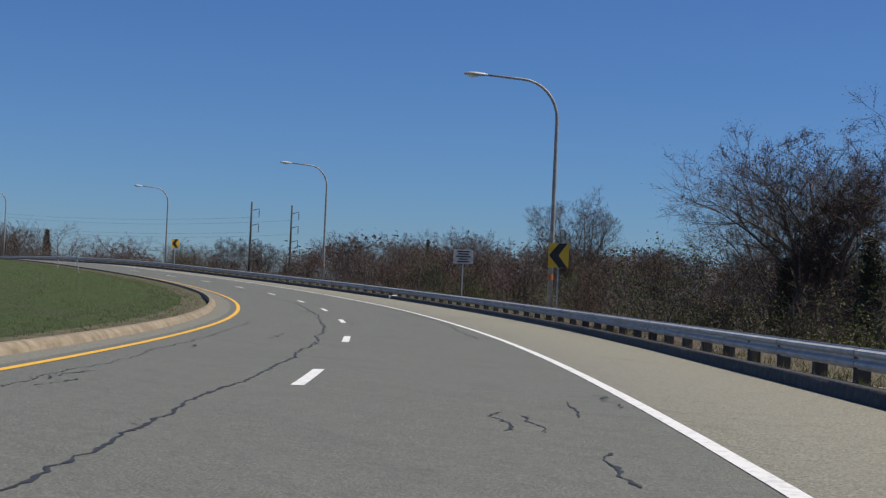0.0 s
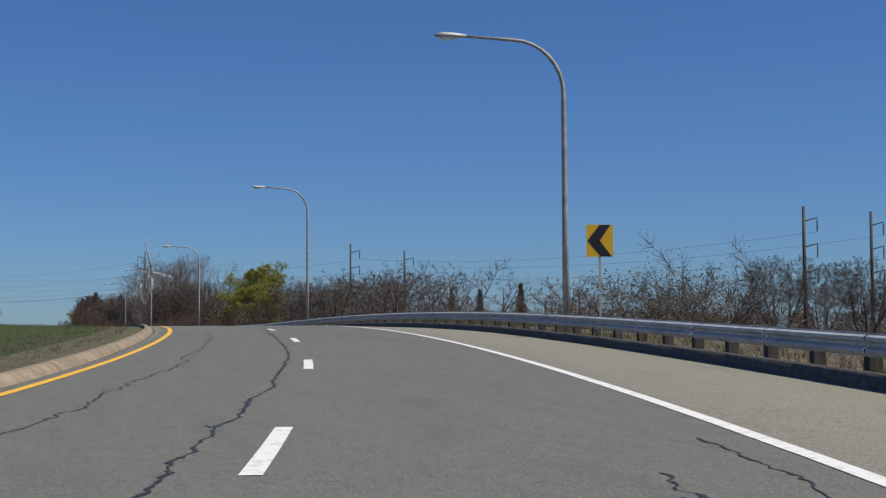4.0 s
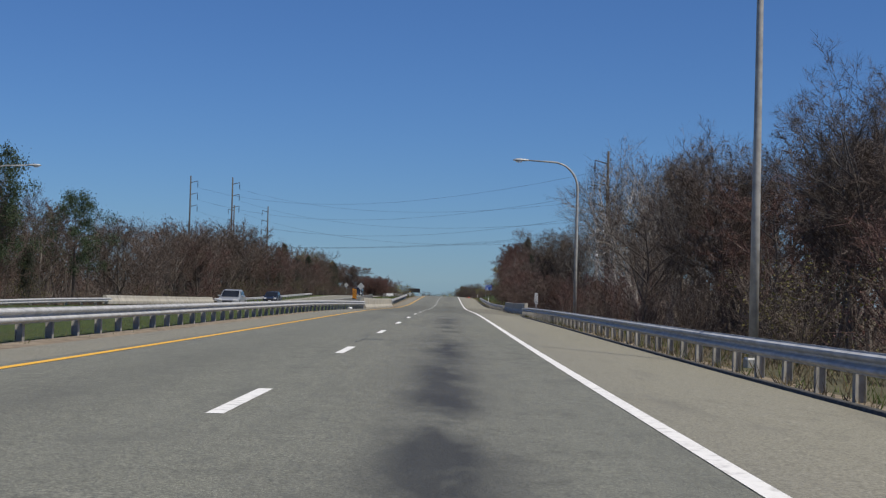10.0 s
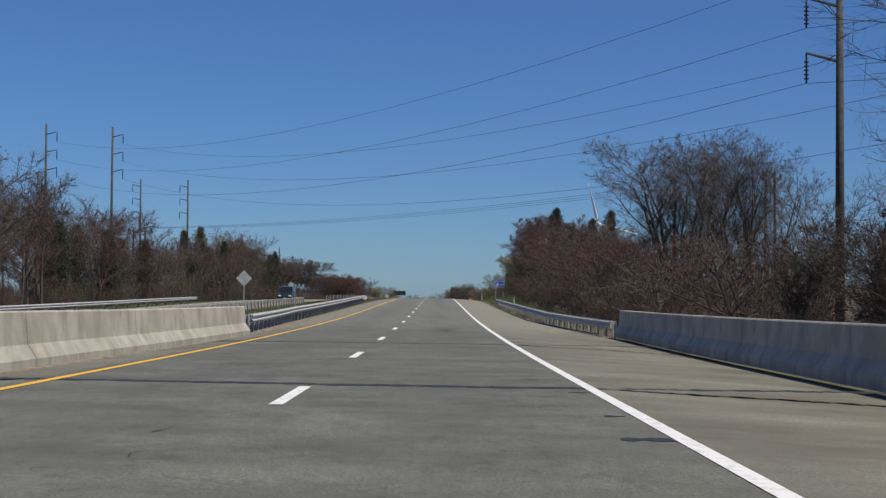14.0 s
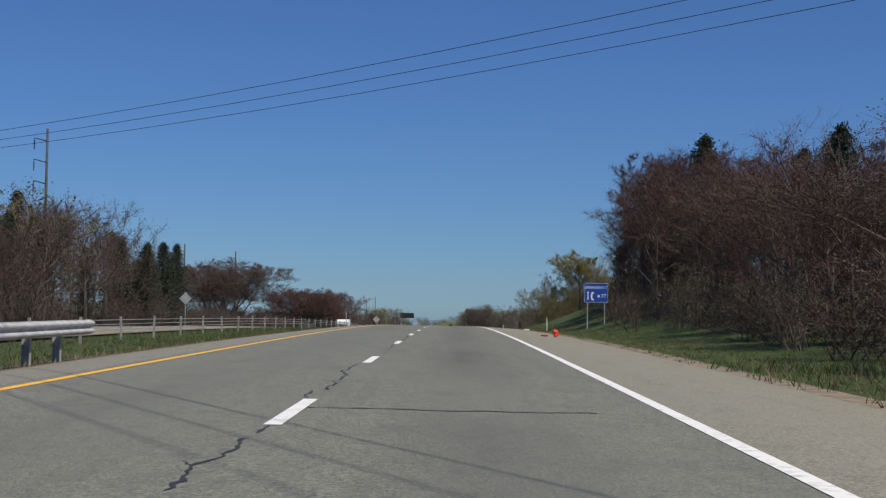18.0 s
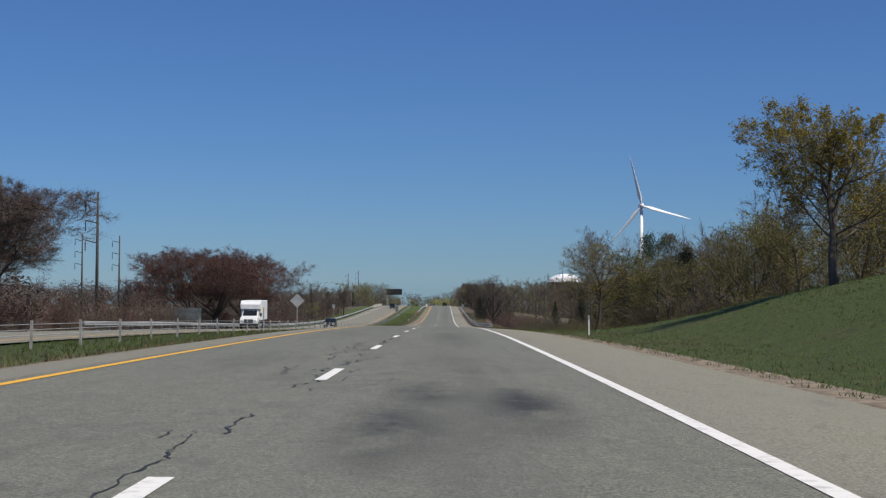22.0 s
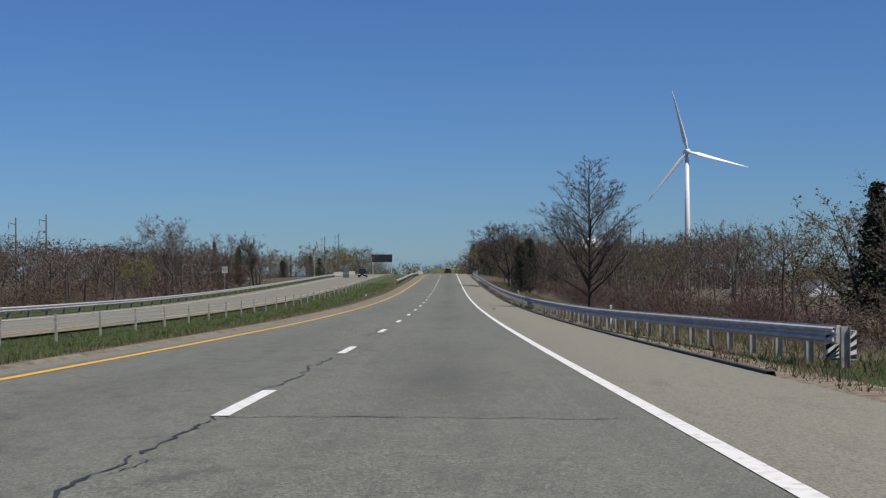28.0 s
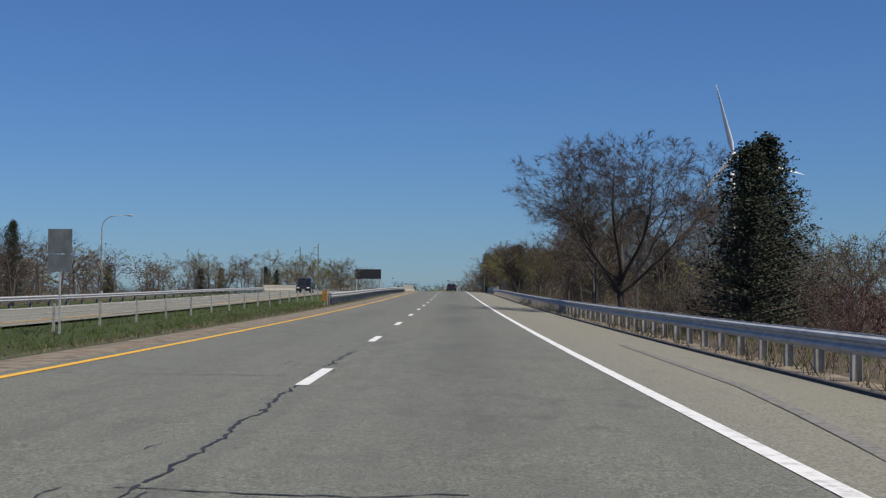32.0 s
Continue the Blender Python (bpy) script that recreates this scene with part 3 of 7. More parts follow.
def strip(ss, us, ws):
    """A flat ribbon of crack filler through stations ss and offsets us, ws wide."""
    ss, us, ws = np.array(ss, float), np.array(us, float), np.array(ws, float)
    v = np.stack([lay(ss, us - ws / 2, 0.005), lay(ss, us + ws / 2, 0.005)], 1).reshape(-1, 3)
    return list(v), [(2 * k - 2, 2 * k - 1, 2 * k + 1, 2 * k) for k in range(1, len(ss))]


def cross_crack(s0, ua, ub, width, seed):
    r = random.Random(seed)
    s, n = s0, max(3, int(abs(ub - ua) / 0.08))
    us = np.linspace(ua, ub, n + 1)
    ss, ws = [], []
    for k in range(n + 1):
        s += r.uniform(-1, 1) * 0.035
        ss.append(s + r.uniform(-1, 1) * 0.015)
        ws.append(width * r.uniform(0.3, 1.4))
    ss, ws = np.array(ss), np.array(ws)
    v = np.stack([lay(ss - ws / 2, us, 0.0045), lay(ss + ws / 2, us, 0.0045)], 1).reshape(-1, 3)
    return list(v), [(2 * k - 2, 2 * k - 1, 2 * k + 1, 2 * k) for k in range(1, n + 1)]


def merged(pieces):
    v, f = [], []
    for a, b in pieces:
        f += [tuple(i + len(v) for i in q) for q in b]
        v += list(a)
    return v, f


seams = [crack(lambda s: ramp(s, -20, -0.55, 15, -0.6, 44, -0.62, 66, -0.74, 79, -0.82, 91, -0.68, 113, -0.5, 130, -0.36, 150, -0.4), -20, 150, 0.035, 0.034, 1), crack(-0.30, 150, 219.5, 0.04, 0.032, 2), crack(lambda s: ramp(s, 217.4, -1.5, 217.9, -0.5, 218.6, 0.0, 219.4, -0.55, 221.2, -0.6), 217.4, 221.2, 0.05, 0.03, 14), crack(-1.5, 29, 33, 0.08, 0.02, 3), crack(-2.2, 95, 150, 0.06, 0.022, 4), crack(-2.75, 12, 40, 0.05, 0.016, 5), crack(lambda s: ramp(s, 33, 3.05, 38, 3.15, 43, 3.45, 60, 3.5), 33, 62, 0.04, 0.022, 6), crack(3.3, 213, 221, 0.05, 0.018, 7), crack(-0.8, 215, 222, 0.09, 0.018, 8), crack(0.34, 39.5, 41.2, 0.12, 0.03, 9), crack(lambda s: ramp(s, 14, 2.83, 14.5, 2.93, 15.8, 2.9), 14, 15.8, 0.03, 0.022, 10), crack(lambda s: ramp(s, 9.6, 2.77, 10.6, 2.98, 11.3, 2.9), 9.6, 11.3, 0.04, 0.026, 11), crack(lambda s: ramp(s, 111, 3.25, 116.2, 3.2), 111, 116.2, 0.04, 0.02, 12), crack(2.93, 95.6, 97.3, 0.08, 0.016, 13)]
for a, b in ((247, 262), (290, 302), (318, 334), (341, 351), (425, 440), (570, 584), (596, 610), (655, 668), (680, 703), (706, 722), (733, 742), (756, 768), (806, 818), (826, 846)):
    while a < b:
        step = rnd.uniform(1.5, 4.5)
        seams.append(crack(-0.08 + rnd.uniform(-0.06, 0.06), a, min(b, a + step), 0.05, 0.02, int(a * 7)))
        a += step + rnd.uniform(0.0, 1.2)
for a, b, u in ((456, 482, -0.02), (484, 508, -0.05), (512, 530, -0.05), (544, 566, -0.1), (630, 646, -0.06), (780, 796, -0.05), (868, 915, -0.03)):
    while a < b:
        step = rnd.uniform(1.5, 5.0)
        seams.append(crack(u + rnd.uniform(-0.05, 0.05), a, min(b, a + step), 0.045, 0.026, int(a * 7)))
        a += step + rnd.uniform(-0.2, 0.8)
for a, ua, ub in ((494.2, 0.0, 2.9), (518.5, -3.3, -0.6), (516.5, -0.5, 1.2), (908.6, -3.1, 0.0), (899.6, -0.1, 1.7), (784.6, 0.0, 3.4), (351.7, -3.0, 3.0), (221.2, -4.1, 6.8), (640.0, -1.0, 0.0), (554.0, -1.6, -0.3)):
    seams.append(cross_crack(a, ua, ub, 0.03 if a < 480 or a > 500 else 0.06, int(a)))
for a in (386.6, 404.6):
    for d, w in ((0.0, 0.30), (0.22, 0.06)):
        seams.append(cross_crack(a + d, -4.3, 8.2, w, int(a)))
for a, ua, ub, w in ((379.7, 3.15, 3.75, 0.28), (385.4, 3.3, 3.55, 0.2), (388.2, 2.9, 3.6, 0.07), (381.9, 3.3, 3.5, 0.12)):
    seams.append(cross_crack(a, ua, ub, w, int(a) + 3))
for k in range(26):
    a = rnd.uniform(0, 233.1) if k < 14 else rnd.uniform(233.1, 950.7)
    ua = rnd.choice([-3.2, -3.0, 0.2, 0.1])
    seams.append(cross_crack(a, ua, ua + rnd.uniform(0.8, 2.6), 0.022, 60 + k))
for k in range(26):
    a = rnd.uniform(5, 233.1)
    seams.append(crack(rnd.choice([2.2, 2.6, 3.1, -2.6]) + rnd.uniform(-0.3, 0.3), a, a + rnd.uniform(0.8, 2.0), 0.09, 0.024, 120 + k))
for lo, hi, n in ((612, 640, 34), (650, 666, 18), (690, 702, 6), (470, 486, 14), (540, 552, 14), (880, 900, 16)):
    for k in range(n):        # crazed paving along the lane joint
        a = rnd.uniform(lo, hi)
        seams.append(crack(rnd.uniform(-0.75, 0.12), a, a + rnd.uniform(0.8, 2.6), 0.10, rnd.uniform(0.012, 0.024), 400 + int(a * 9)))
        if k % 3 == 0:
            u0 = rnd.uniform(-1.0, -0.1)
            seams.append(cross_crack(a + 0.5, u0, u0 + rnd.uniform(0.3, 1.0), 0.02, 900 + int(a * 5)))
for k in range(150):
    a = rnd.uniform(340, 940)
    seams.append(crack(rnd.uniform(-0.7, 0.3), a, a + rnd.uniform(0.4, 1.4), 0.06, 0.012, 200 + k))
sv, sf = merged(seams)
tagged(part("crack_filler", mesh_of("crack_filler", sv, sf, SEAL)), "black sealed cracks wandering along the asphalt", "road crack", kind="stuff")

# ---- guardrails ----
PANEL = 3.81
prof = [(0.0, -0.155), (0.0, -0.135), (0.075, -0.105), (0.083, -0.08), (0.075, -0.055), (0.004, -0.018), (0.0, 0.0), (0.004, 0.018), (0.075, 0.055), (0.083, 0.08), (0.075, 0.105), (0.0, 0.135), (0.0, 0.155)]


def beam_mesh():
    """One W-beam panel along +y, its ribs towards -x, lapped over the next."""
    ring = [(-x, z) for x, z in prof] + [(-x + 0.008, z) for x, z in prof[::-1]]
    v = [(x, y, z) for y in (0.0, PANEL + 0.05) for x, z in ring]
    n = len(ring)
    f = [(i, (i + 1) % n, n + (i + 1) % n, n + i) for i in range(n)] + [tuple(range(n))[::-1], tuple(range(n, 2 * n))]
    return mesh_of("beam", v, f, GALV)


def post_mesh():
    """A wide-flange steel post, 0.15 deep, set in the ground."""
    bm = bmesh.new()
    for lo, hi in (((0.0, -0.065, -0.45), (0.008, 0.065, 0.70)), ((0.008, -0.005, -0.45), (0.142, 0.005, 0.70)), ((0.142, -0.065, -0.45), (0.150, 0.065, 0.70))):
        add_box(bm, lo, hi)
    me = bpy.data.meshes.new("post")
    bm.to_mesh(me)
    bm.free()
    me.materials.append(POST)
    return me


def block_mesh():
    bm = box((-0.09, -0.05, 0.40), (0.0, 0.05, 0.71), 0.008)
    me = bpy.data.meshes.new("offset_block")
    bm.to_mesh(me)
    bm.free()
    me.materials.append(GALV_DULL)
    return me


def timber_mesh():
    """A thick square timber post with its block in one piece."""
    bm = box((-0.09, -0.09, -0.45), (0.11, 0.09, 0.68), 0.012)
    me = bpy.data.meshes.new("post")
    bm.to_mesh(me)
    bm.free()
    me.materials.append(TIMBER)
    return me


BEAM, POSTM, BLOCK, TIMBERM = beam_mesh(), post_mesh(), block_mesh(), timber_mesh()


def bar_pose(p, q):
    """A pose at p whose y axis runs to q, kept level across."""
    d = (Vector(q) - Vector(p)).normalized()
    right = d.cross(Vector((0, 0, 1))).normalized()
    up = right.cross(d)
    m = Matrix((right, d, up)).transposed().to_4x4()
    m.translation = p
    return m


def guardrail(s0, s1, u_of, side, label, ground_of, spacing=1.905, blocks=True, timber=False):
    """side +1: the rail stands right of its road and its ribs face left."""
    ob = thing("guardrail", label, "guardrail", "guardrails beside the road")
    flip = Matrix.Identity(4) if side > 0 else Matrix.Diagonal((-1, 1, 1, 1))
    n = int(round((s1 - s0) / PANEL))
    for k in range(n):
        a, b = s0 + k * PANEL, s0 + (k + 1) * PANEL
        pa = lay(np.array(a), np.array(u_of(a)), ground_of(a) + 0.56)
        pb = lay(np.array(b), np.array(u_of(b)), ground_of(b) + 0.56)
        m = bar_pose(pa, pb)
        o = part("beam", BEAM, None, ob)
        o.matrix_basis = (m @ Matrix.Translation((-0.09 * side, 0, 0))) @ flip
    np_ = int((s1 - s0) / spacing) + 1
    for k in range(np_):
        s = s0 + 0.1 + k * spacing
        if s > s1:
            break
        m = at_road(s, u_of(s), ground_of(s)) @ pose(0, 0, 0, rnd.uniform(-0.8, 0.8), rnd.uniform(-0.8, 0.8), rnd.uniform(-3, 3))
        o = part("post", TIMBERM if timber else POSTM, None, ob)
        o.matrix_basis = m @ flip
        if blocks:
            o = part("offset_block", BLOCK, None, ob)
            o.matrix_basis = m @ flip
    return ob


def edge_ground(s):
    return shoulder_fall(s) - 0.06


LR = "long galvanized steel W-beam guardrail on metal posts"
guardrail(-60, 206.7, lambda s: right_edge(s) + 0.6, 1, "long steel W-beam guardrail on dark timber posts round the bend", edge_ground, 1.905, False, True)
guardrail(206.7, 378.2, lambda s: ramp(s, 0, RAIL_U, 348, RAIL_U, 378.2, 8.42), 1, LR + " beside the shoulder", edge_ground)
guardrail(420.2, 494.6, lambda s: ramp(s, 420.2, 8.42, 438.9, RAIL_U + 0.1, 494.6, RAIL_U), 1, "short galvanized guardrail leading away from the bridge parapet", edge_ground)
guardrail(795.7, 1097.5, lambda s: ramp(s, 795.2, 8.4, 822, RAIL_U, 1074.3, RAIL_U, 1097.5, 8.3), 1, "galvanized guardrail that begins at a striped marker", edge_ground)
guardrail(260.2, 376.1, lambda s: ramp(s, 260.2, -6.85, 262.4, -6.5, 268, -6.35, 340, -6.3, 376.1, -5.42), -1, "sunlit galvanized guardrail in the median with a flared end", lambda s: -0.14)
guardrail(413.9, 508.9, lambda s: ramp(s, 413.9, -4.75, 438.9, -5.9, 508.9, -6.2), -1, "galvanized guardrail in the median past the bridge", lambda s: -0.12)
guardrail(978.2, 1089.4, lambda s: ramp(s, 978.2, -6.3, 1059.1, -6.2, 1089.4, -5.4), -1, "galvanized median guardrail with a striped end marker", lambda s: -0.12)
guardrail(413.2, 508.9, lambda s: ramp(s, 413.2, -12.9, 508.9, -12.6), 1, "galvanized guardrail on the inner edge of the opposite carriageway", lambda s: opp_drop(s) - 0.05)
guardrail(692, 1074.3, lambda s: -24.2, -1, "galvanized guardrail along the outer edge of the opposite carriageway", lambda s: opp_drop(s) - 0.1, 3.81, False)
guardrail(407.4, 509, lambda s: -24.2, -1, "galvanized guardrail past the opposite bridge", lambda s: opp_drop(s) - 0.1, 3.81, False)
guardrail(180, 361.9, lambda s: -24.2, -1, "galvanized guardrail behind the opposite carriageway", lambda s: opp_drop(s) - 0.1, 3.81, False)

# ---- bridge parapets ----


def parapet(s0, s1, u_of, side, label, height=0.86, base=-0.15):
    """A concrete bridge barrier of safety shape, cast in bays; the sloped face looks to -side."""
    ob = thing("bridge_parapet", label, "parapet", "bridge parapets")
    n = max(1, int(round((s1 - s0) / 7.2)))
    for k in range(n):
        a, b = s0 + (s1 - s0) * k / n + 0.012, s0 + (s1 - s0) * (k + 1) / n - 0.012
        ring = [(-0.0, base), (-0.0, 0.06), (0.16, 0.30), (0.20, height - 0.03), (0.23, height), (0.45, height), (0.48, height - 0.03), (0.48, base)]
        v = [lay(np.array(s), np.array(u_of(s) + side * x), z) for s in (a, b) for x, z in ring]
        m = len(ring)
        f = [(i, (i + 1) % m, m + (i + 1) % m, m + i) for i in range(m)] + [tuple(range(m))[::-1], tuple(range(m, 2 * m))]
        me = mesh_of("wall_bay", v, f, CONCRETE)
        part("wall_bay", me, None, ob)
    return ob


parapet(378.6, 419.2, lambda s: 8.35, 1, "long grey concrete bridge parapet in shade beside the shoulder")
parapet(376.6, 413.4, lambda s: ramp(s, 376.6, -5.35, 413.4, -4.6), -1, "sunlit pale concrete bridge parapet with a stepped end")
parapet(361.9, 407.0, lambda s: -24.0, -1, "pale concrete parapet of the opposite bridge", 0.52)
parapet(1089.4, 1140, lambda s: -5.35, -1, "far pale concrete bridge parapet in the median")
parapet(1097.5, 1150.1, lambda s: 8.35, 1, "far concrete bridge parapet beside the shoulder")
parapet(1074.3, 1140, lambda s: -24.0, -1, "far pale concrete parapet of the opposite carriageway", 0.8)


# ---- street lamps ----
TAPE = make_plain("orange_sticker", (0.45, 0.13, 0.03), (0.62, 0.20, 0.05), 20.0, 0.5)
def street_lamp(s, u, turn, label, height=8.95, reach=3.35, sticker=0.0):
    """A steel pole that bends over into an arm with a cobra-head luminaire; the arm points to -x."""
    ob = thing("street_lamp", label, "street lamp", "street lamps")
    ob.matrix_basis = at_road(s, u, -0.35) @ pose(0, 0, 0, 0, 0, turn)
    h = height + 0.35
    bend = [(0, 0, 0), (0, 0, h * 0.4), (0, 0, h - 1.55)]
    bend += [(-1.45 * (1 - math.cos(a)), 0, h - 1.55 + 1.5 * math.sin(a)) for a in [math.pi / 2 * k / 8 for k in range(1, 9)]]
    bend += [(-reach + 0.5, 0, h + 0.02)]
    part("pole", tube(bend, [0.105, 0.088, 0.070] + [0.062] * 4 + [0.052] * 4 + [0.036], 12), POST, ob, smooth=True)
    if sticker:
        part("sticker", tube([(0, 0, sticker + 0.35), (0, 0, sticker + 0.55)], [0.104, 0.102], 12), TAPE, ob, "faded orange sticker on the pole")
    part("base_flange", box((-0.17, -0.17, 0.0), (0.17, 0.17, 0.36), 0.03), GALV_DULL, ob)
    bm = bmesh.new()
    secs = [(-reach + 0.55, 0.045, 0.05), (-reach + 0.40, 0.085, 0.075), (-reach + 0.12, 0.15, 0.10), (-reach - 0.12, 0.16, 0.10), (-reach - 0.30, 0.10, 0.06), (-reach - 0.36, 0.03, 0.02)]
    rings = []
    for x, w, t in secs:
        rings.append([bm.verts.new((x, w * math.cos(a), h + 0.02 + t * (math.sin(a) if math.sin(a) > 0 else 0.7 * math.sin(a)))) for a in [2 * math.pi * k / 10 for k in range(10)]])
    for a, b in zip(rings, rings[1:]):
        for k in range(10):
            bm.faces.new((a[k], a[(k + 1) % 10], b[(k + 1) % 10], b[k]))
    bm.faces.new(rings[0])
    bm.faces.new(rings[-1])
    head = part("luminaire", bm, GALV_DULL, ob, smooth=True)
    bm = bmesh.new()
    bmesh.ops.create_uvsphere(bm, u_segments=10, v_segments=6, radius=1.0, matrix=Matrix.Translation((-reach, 0, h - 0.045)) @ Matrix.Diagonal((0.2, 0.11, 0.075, 1)))
    part("lens", bm, SIGN_W, head, smooth=True)
    return ob


LAMP = "tall grey steel street lamp curving over the road behind the guardrail"
for s_, u_, h_ in ((0.5, 8.0, 8.95), (51.8, 8.4, 9.3), (101.4, 8.4, 9.2), (142.6, 7.72, 8.4), (193.2, 8.2, 9.3), (243.0, 8.05, 8.95), (288.6, 8.15, 8.95), (336.6, 9.0, 8.95)):
    street_lamp(s_, u_, 0, LAMP, h_, sticker=1.6 if s_ < 110 else 0.0)
for s_, u_ in ((299.0, -29.0), (348.5, -29.0), (1049, -39.8), (1180.4, -39.5)):
    street_lamp(s_, u_, 180, "grey steel street lamp beyond the opposite carriageway")
street_lamp(1215.8, 9.5, 0, "far grey steel street lamp beside the highway")


# ---- signs ----
def sign_post(name, label, s, u, w, h, bottom, face, back=SIGN_BACK, posts=1, turn=0.0, rotate=0.0, ground=-0.25, lean=0.0, group="road signs", facing=1, category="road sign"):
    """A sheet-metal sign on steel posts; facing +1 shows its face to the oncoming traffic of this side."""
    ob = thing(name, label, category, group)
    ob.matrix_basis = at_road(s, u, ground) @ pose(0, 0, 0, 0, lean, turn)
    zc = bottom + h / 2 - ground
    bm = box((-w / 2, -0.004, -h / 2), (w / 2, 0.004, h / 2))
    pl = part("sign_panel", bm, face if facing > 0 else back, ob)
    pl.matrix_basis = pose(0, 0, zc, 0, rotate, 0)
    diag = abs(math.sin(radians(rotate)))
    top = zc + (h * (0.62 if diag > 0.5 else 0.5)) - 0.04
    xs = [0.0] if posts == 1 else [-w * 0.36, w * 0.36]
    for x in xs:
        part("post", box((x - 0.03, 0.007, -0.4), (x + 0.03, 0.055, top)), GALV_DULL, ob)
    return ob, pl


def plate(name, pl, pts, mat, y=-0.008):
    """A flat shape of sheeting on a sign panel."""
    bm = bmesh.new()
    bm.faces.new([bm.verts.new((x, y, z)) for x, z in pts])
    return part(name, bm, mat, pl)


def chevron_sign(s, u, turn, label, ground=-0.3, bottom=1.75):
    ob, pl = sign_post("chevron_sign", label, s, u, 0.76, 0.91, bottom, SIGN_Y, turn=turn, ground=ground, group="chevron signs")
    plate("chevron", pl, [(-0.36, 0.0), (0.0, 0.45), (0.31, 0.45), (0.0, 0.0)], SIGN_K)
    plate("chevron", pl, [(-0.36, 0.0), (0.0, 0.0), (0.34, -0.45), (0.02, -0.45)], SIGN_K)


chevron_sign(50.3, 8.32, -12, "yellow chevron sign with a black arrow behind the guardrail", bottom=2.05)
chevron_sign(142.5, 8.7, -6, "yellow chevron sign with a black arrow beside a street lamp", bottom=2.2)


def object_marker(s, u, label, mat, lean_sign, bottom, w=0.30, h=0.91, ground=-0.2, turn=0.0):
    ob, pl = sign_post("object_marker", label, s, u, w, h, bottom, mat, ground=ground, turn=turn, group="striped object markers")
    n = 3 if w > 0.5 else 4
    for k in range(-4, n + 4):
        z0 = -h / 2 + k * h / n
        a, b = (z0, z0 + min(w, 0.34) * (w / 0.34 if w > 0.5 else 1.0) * lean_sign)
        lo, hi = -h / 2, h / 2
        t = h / n * 0.5
        pts = [(-w / 2, a), (w / 2, b), (w / 2, b + t), (-w / 2, a + t)]
        pts = [(x, max(lo, min(hi, z))) for x, z in pts]
        if max(z for _, z in pts) - min(z for _, z in pts) > 0.03 and (pts[2][1] - pts[1][1] > 0.005 or pts[3][1] - pts[0][1] > 0.005):
            if pts[0] != pts[3] and pts[1] != pts[2]:
                plate("stripe", pl, pts, SIGN_K)
            elif pts[0] == pts[3]:
                plate("stripe", pl, [pts[0], pts[1], pts[2]], SIGN_K)
            else:
                plate("stripe", pl, [pts[0], pts[1], pts[3]], SIGN_K)


object_marker(373.2, -6.15, "orange and black striped marker at the end of the bridge parapet", SIGN_O, -1, 0.72, 0.34)
object_marker(377.9, 9.5, "white and black striped marker beside the bridge parapet", SIGN_W, 1, 0.85)
object_marker(978.2, -6.6, "orange and black striped marker at the end of a guardrail", SIGN_O, -1, 0.02, 0.30, 0.72)
object_marker(796.0, 8.45, "square white and black striped marker on the guardrail's end", SIGN_W, 1, -0.06, 0.52, 0.50, ground=-0.3, turn=0)
object_marker(1089.4, 9.2, "far white and black striped marker beside the guardrail", SIGN_W, 1, 0.75)

sign_post("route_sign", "bare metal back of a sign beyond the opposite carriageway", 950.0, -28.0, 0.76, 0.9, 2.0, SIGN_BACK, facing=-1, ground=-0.4)

# the blue emergency sign
ob, pl = sign_post("emergency_sign", "blue emergency sign with a white telephone symbol on two posts", 566.3, 10.75, 1.52, 1.25, 1.75, SIGN_B, posts=2, ground=0.0, turn=0)


def text_on(pl, body, size, x, z, mat=SIGN_W):
    cu = bpy.data.curves.new("lettering", "FONT")
    cu.body, cu.size, cu.align_x, cu.align_y, cu.extrude = body, size, "CENTER", "CENTER", 0.001
    ob_ = new("lettering", cu)
    me = bpy.data.meshes.new_from_object(ob_)
    bpy.data.objects.remove(ob_)
    bpy.data.curves.remove(cu)
    me.materials.append(mat)
    o = part("lettering", me, None, pl)
    o.matrix_basis = pose(x, -0.008, z, 90, 0, 0)


text_on(pl, "EMERGENCY", 0.245, 0, 0.33)
text_on(pl, "77", 0.34, 0.47, -0.22)
plate("telephone_symbol", pl, [(-0.30, 0.02), (-0.16, 0.06), (-0.12, -0.02), (-0.22, -0.06), (-0.24, -0.22), (-0.22, -0.38), (-0.12, -0.42), (-0.16, -0.50), (-0.30, -0.46), (-0.36, -0.22)], SIGN_W)
plate("star_symbol", pl, [(0.16 + (0.12 if k % 2 == 0 else 0.055) * math.sin(math.pi * k / 6), -0.22 + (0.12 if k % 2 == 0 else 0.055) * math.cos(math.pi * k / 6)) for k in range(12)], SIGN_W)
plate("mast_symbol", pl, [(-0.58, -0.45), (-0.54, -0.05), (-0.60, 0.02), (-0.52, 0.08), (-0.44, 0.02), (-0.50, -0.05), (-0.46, -0.45)], SIGN_W)
for z0, z1 in ((0.595, 0.61), (-0.61, -0.595)):
    plate("border", pl, [(-0.74, z0), (0.74, z0), (0.74, z1), (-0.74, z1)], SIGN_W)
for x0, x1 in ((-0.745, -0.73), (0.73, 0.745)):
    plate("border", pl, [(x0, -0.6), (x1, -0.6), (x1, 0.6), (x0, 0.6)], SIGN_W)

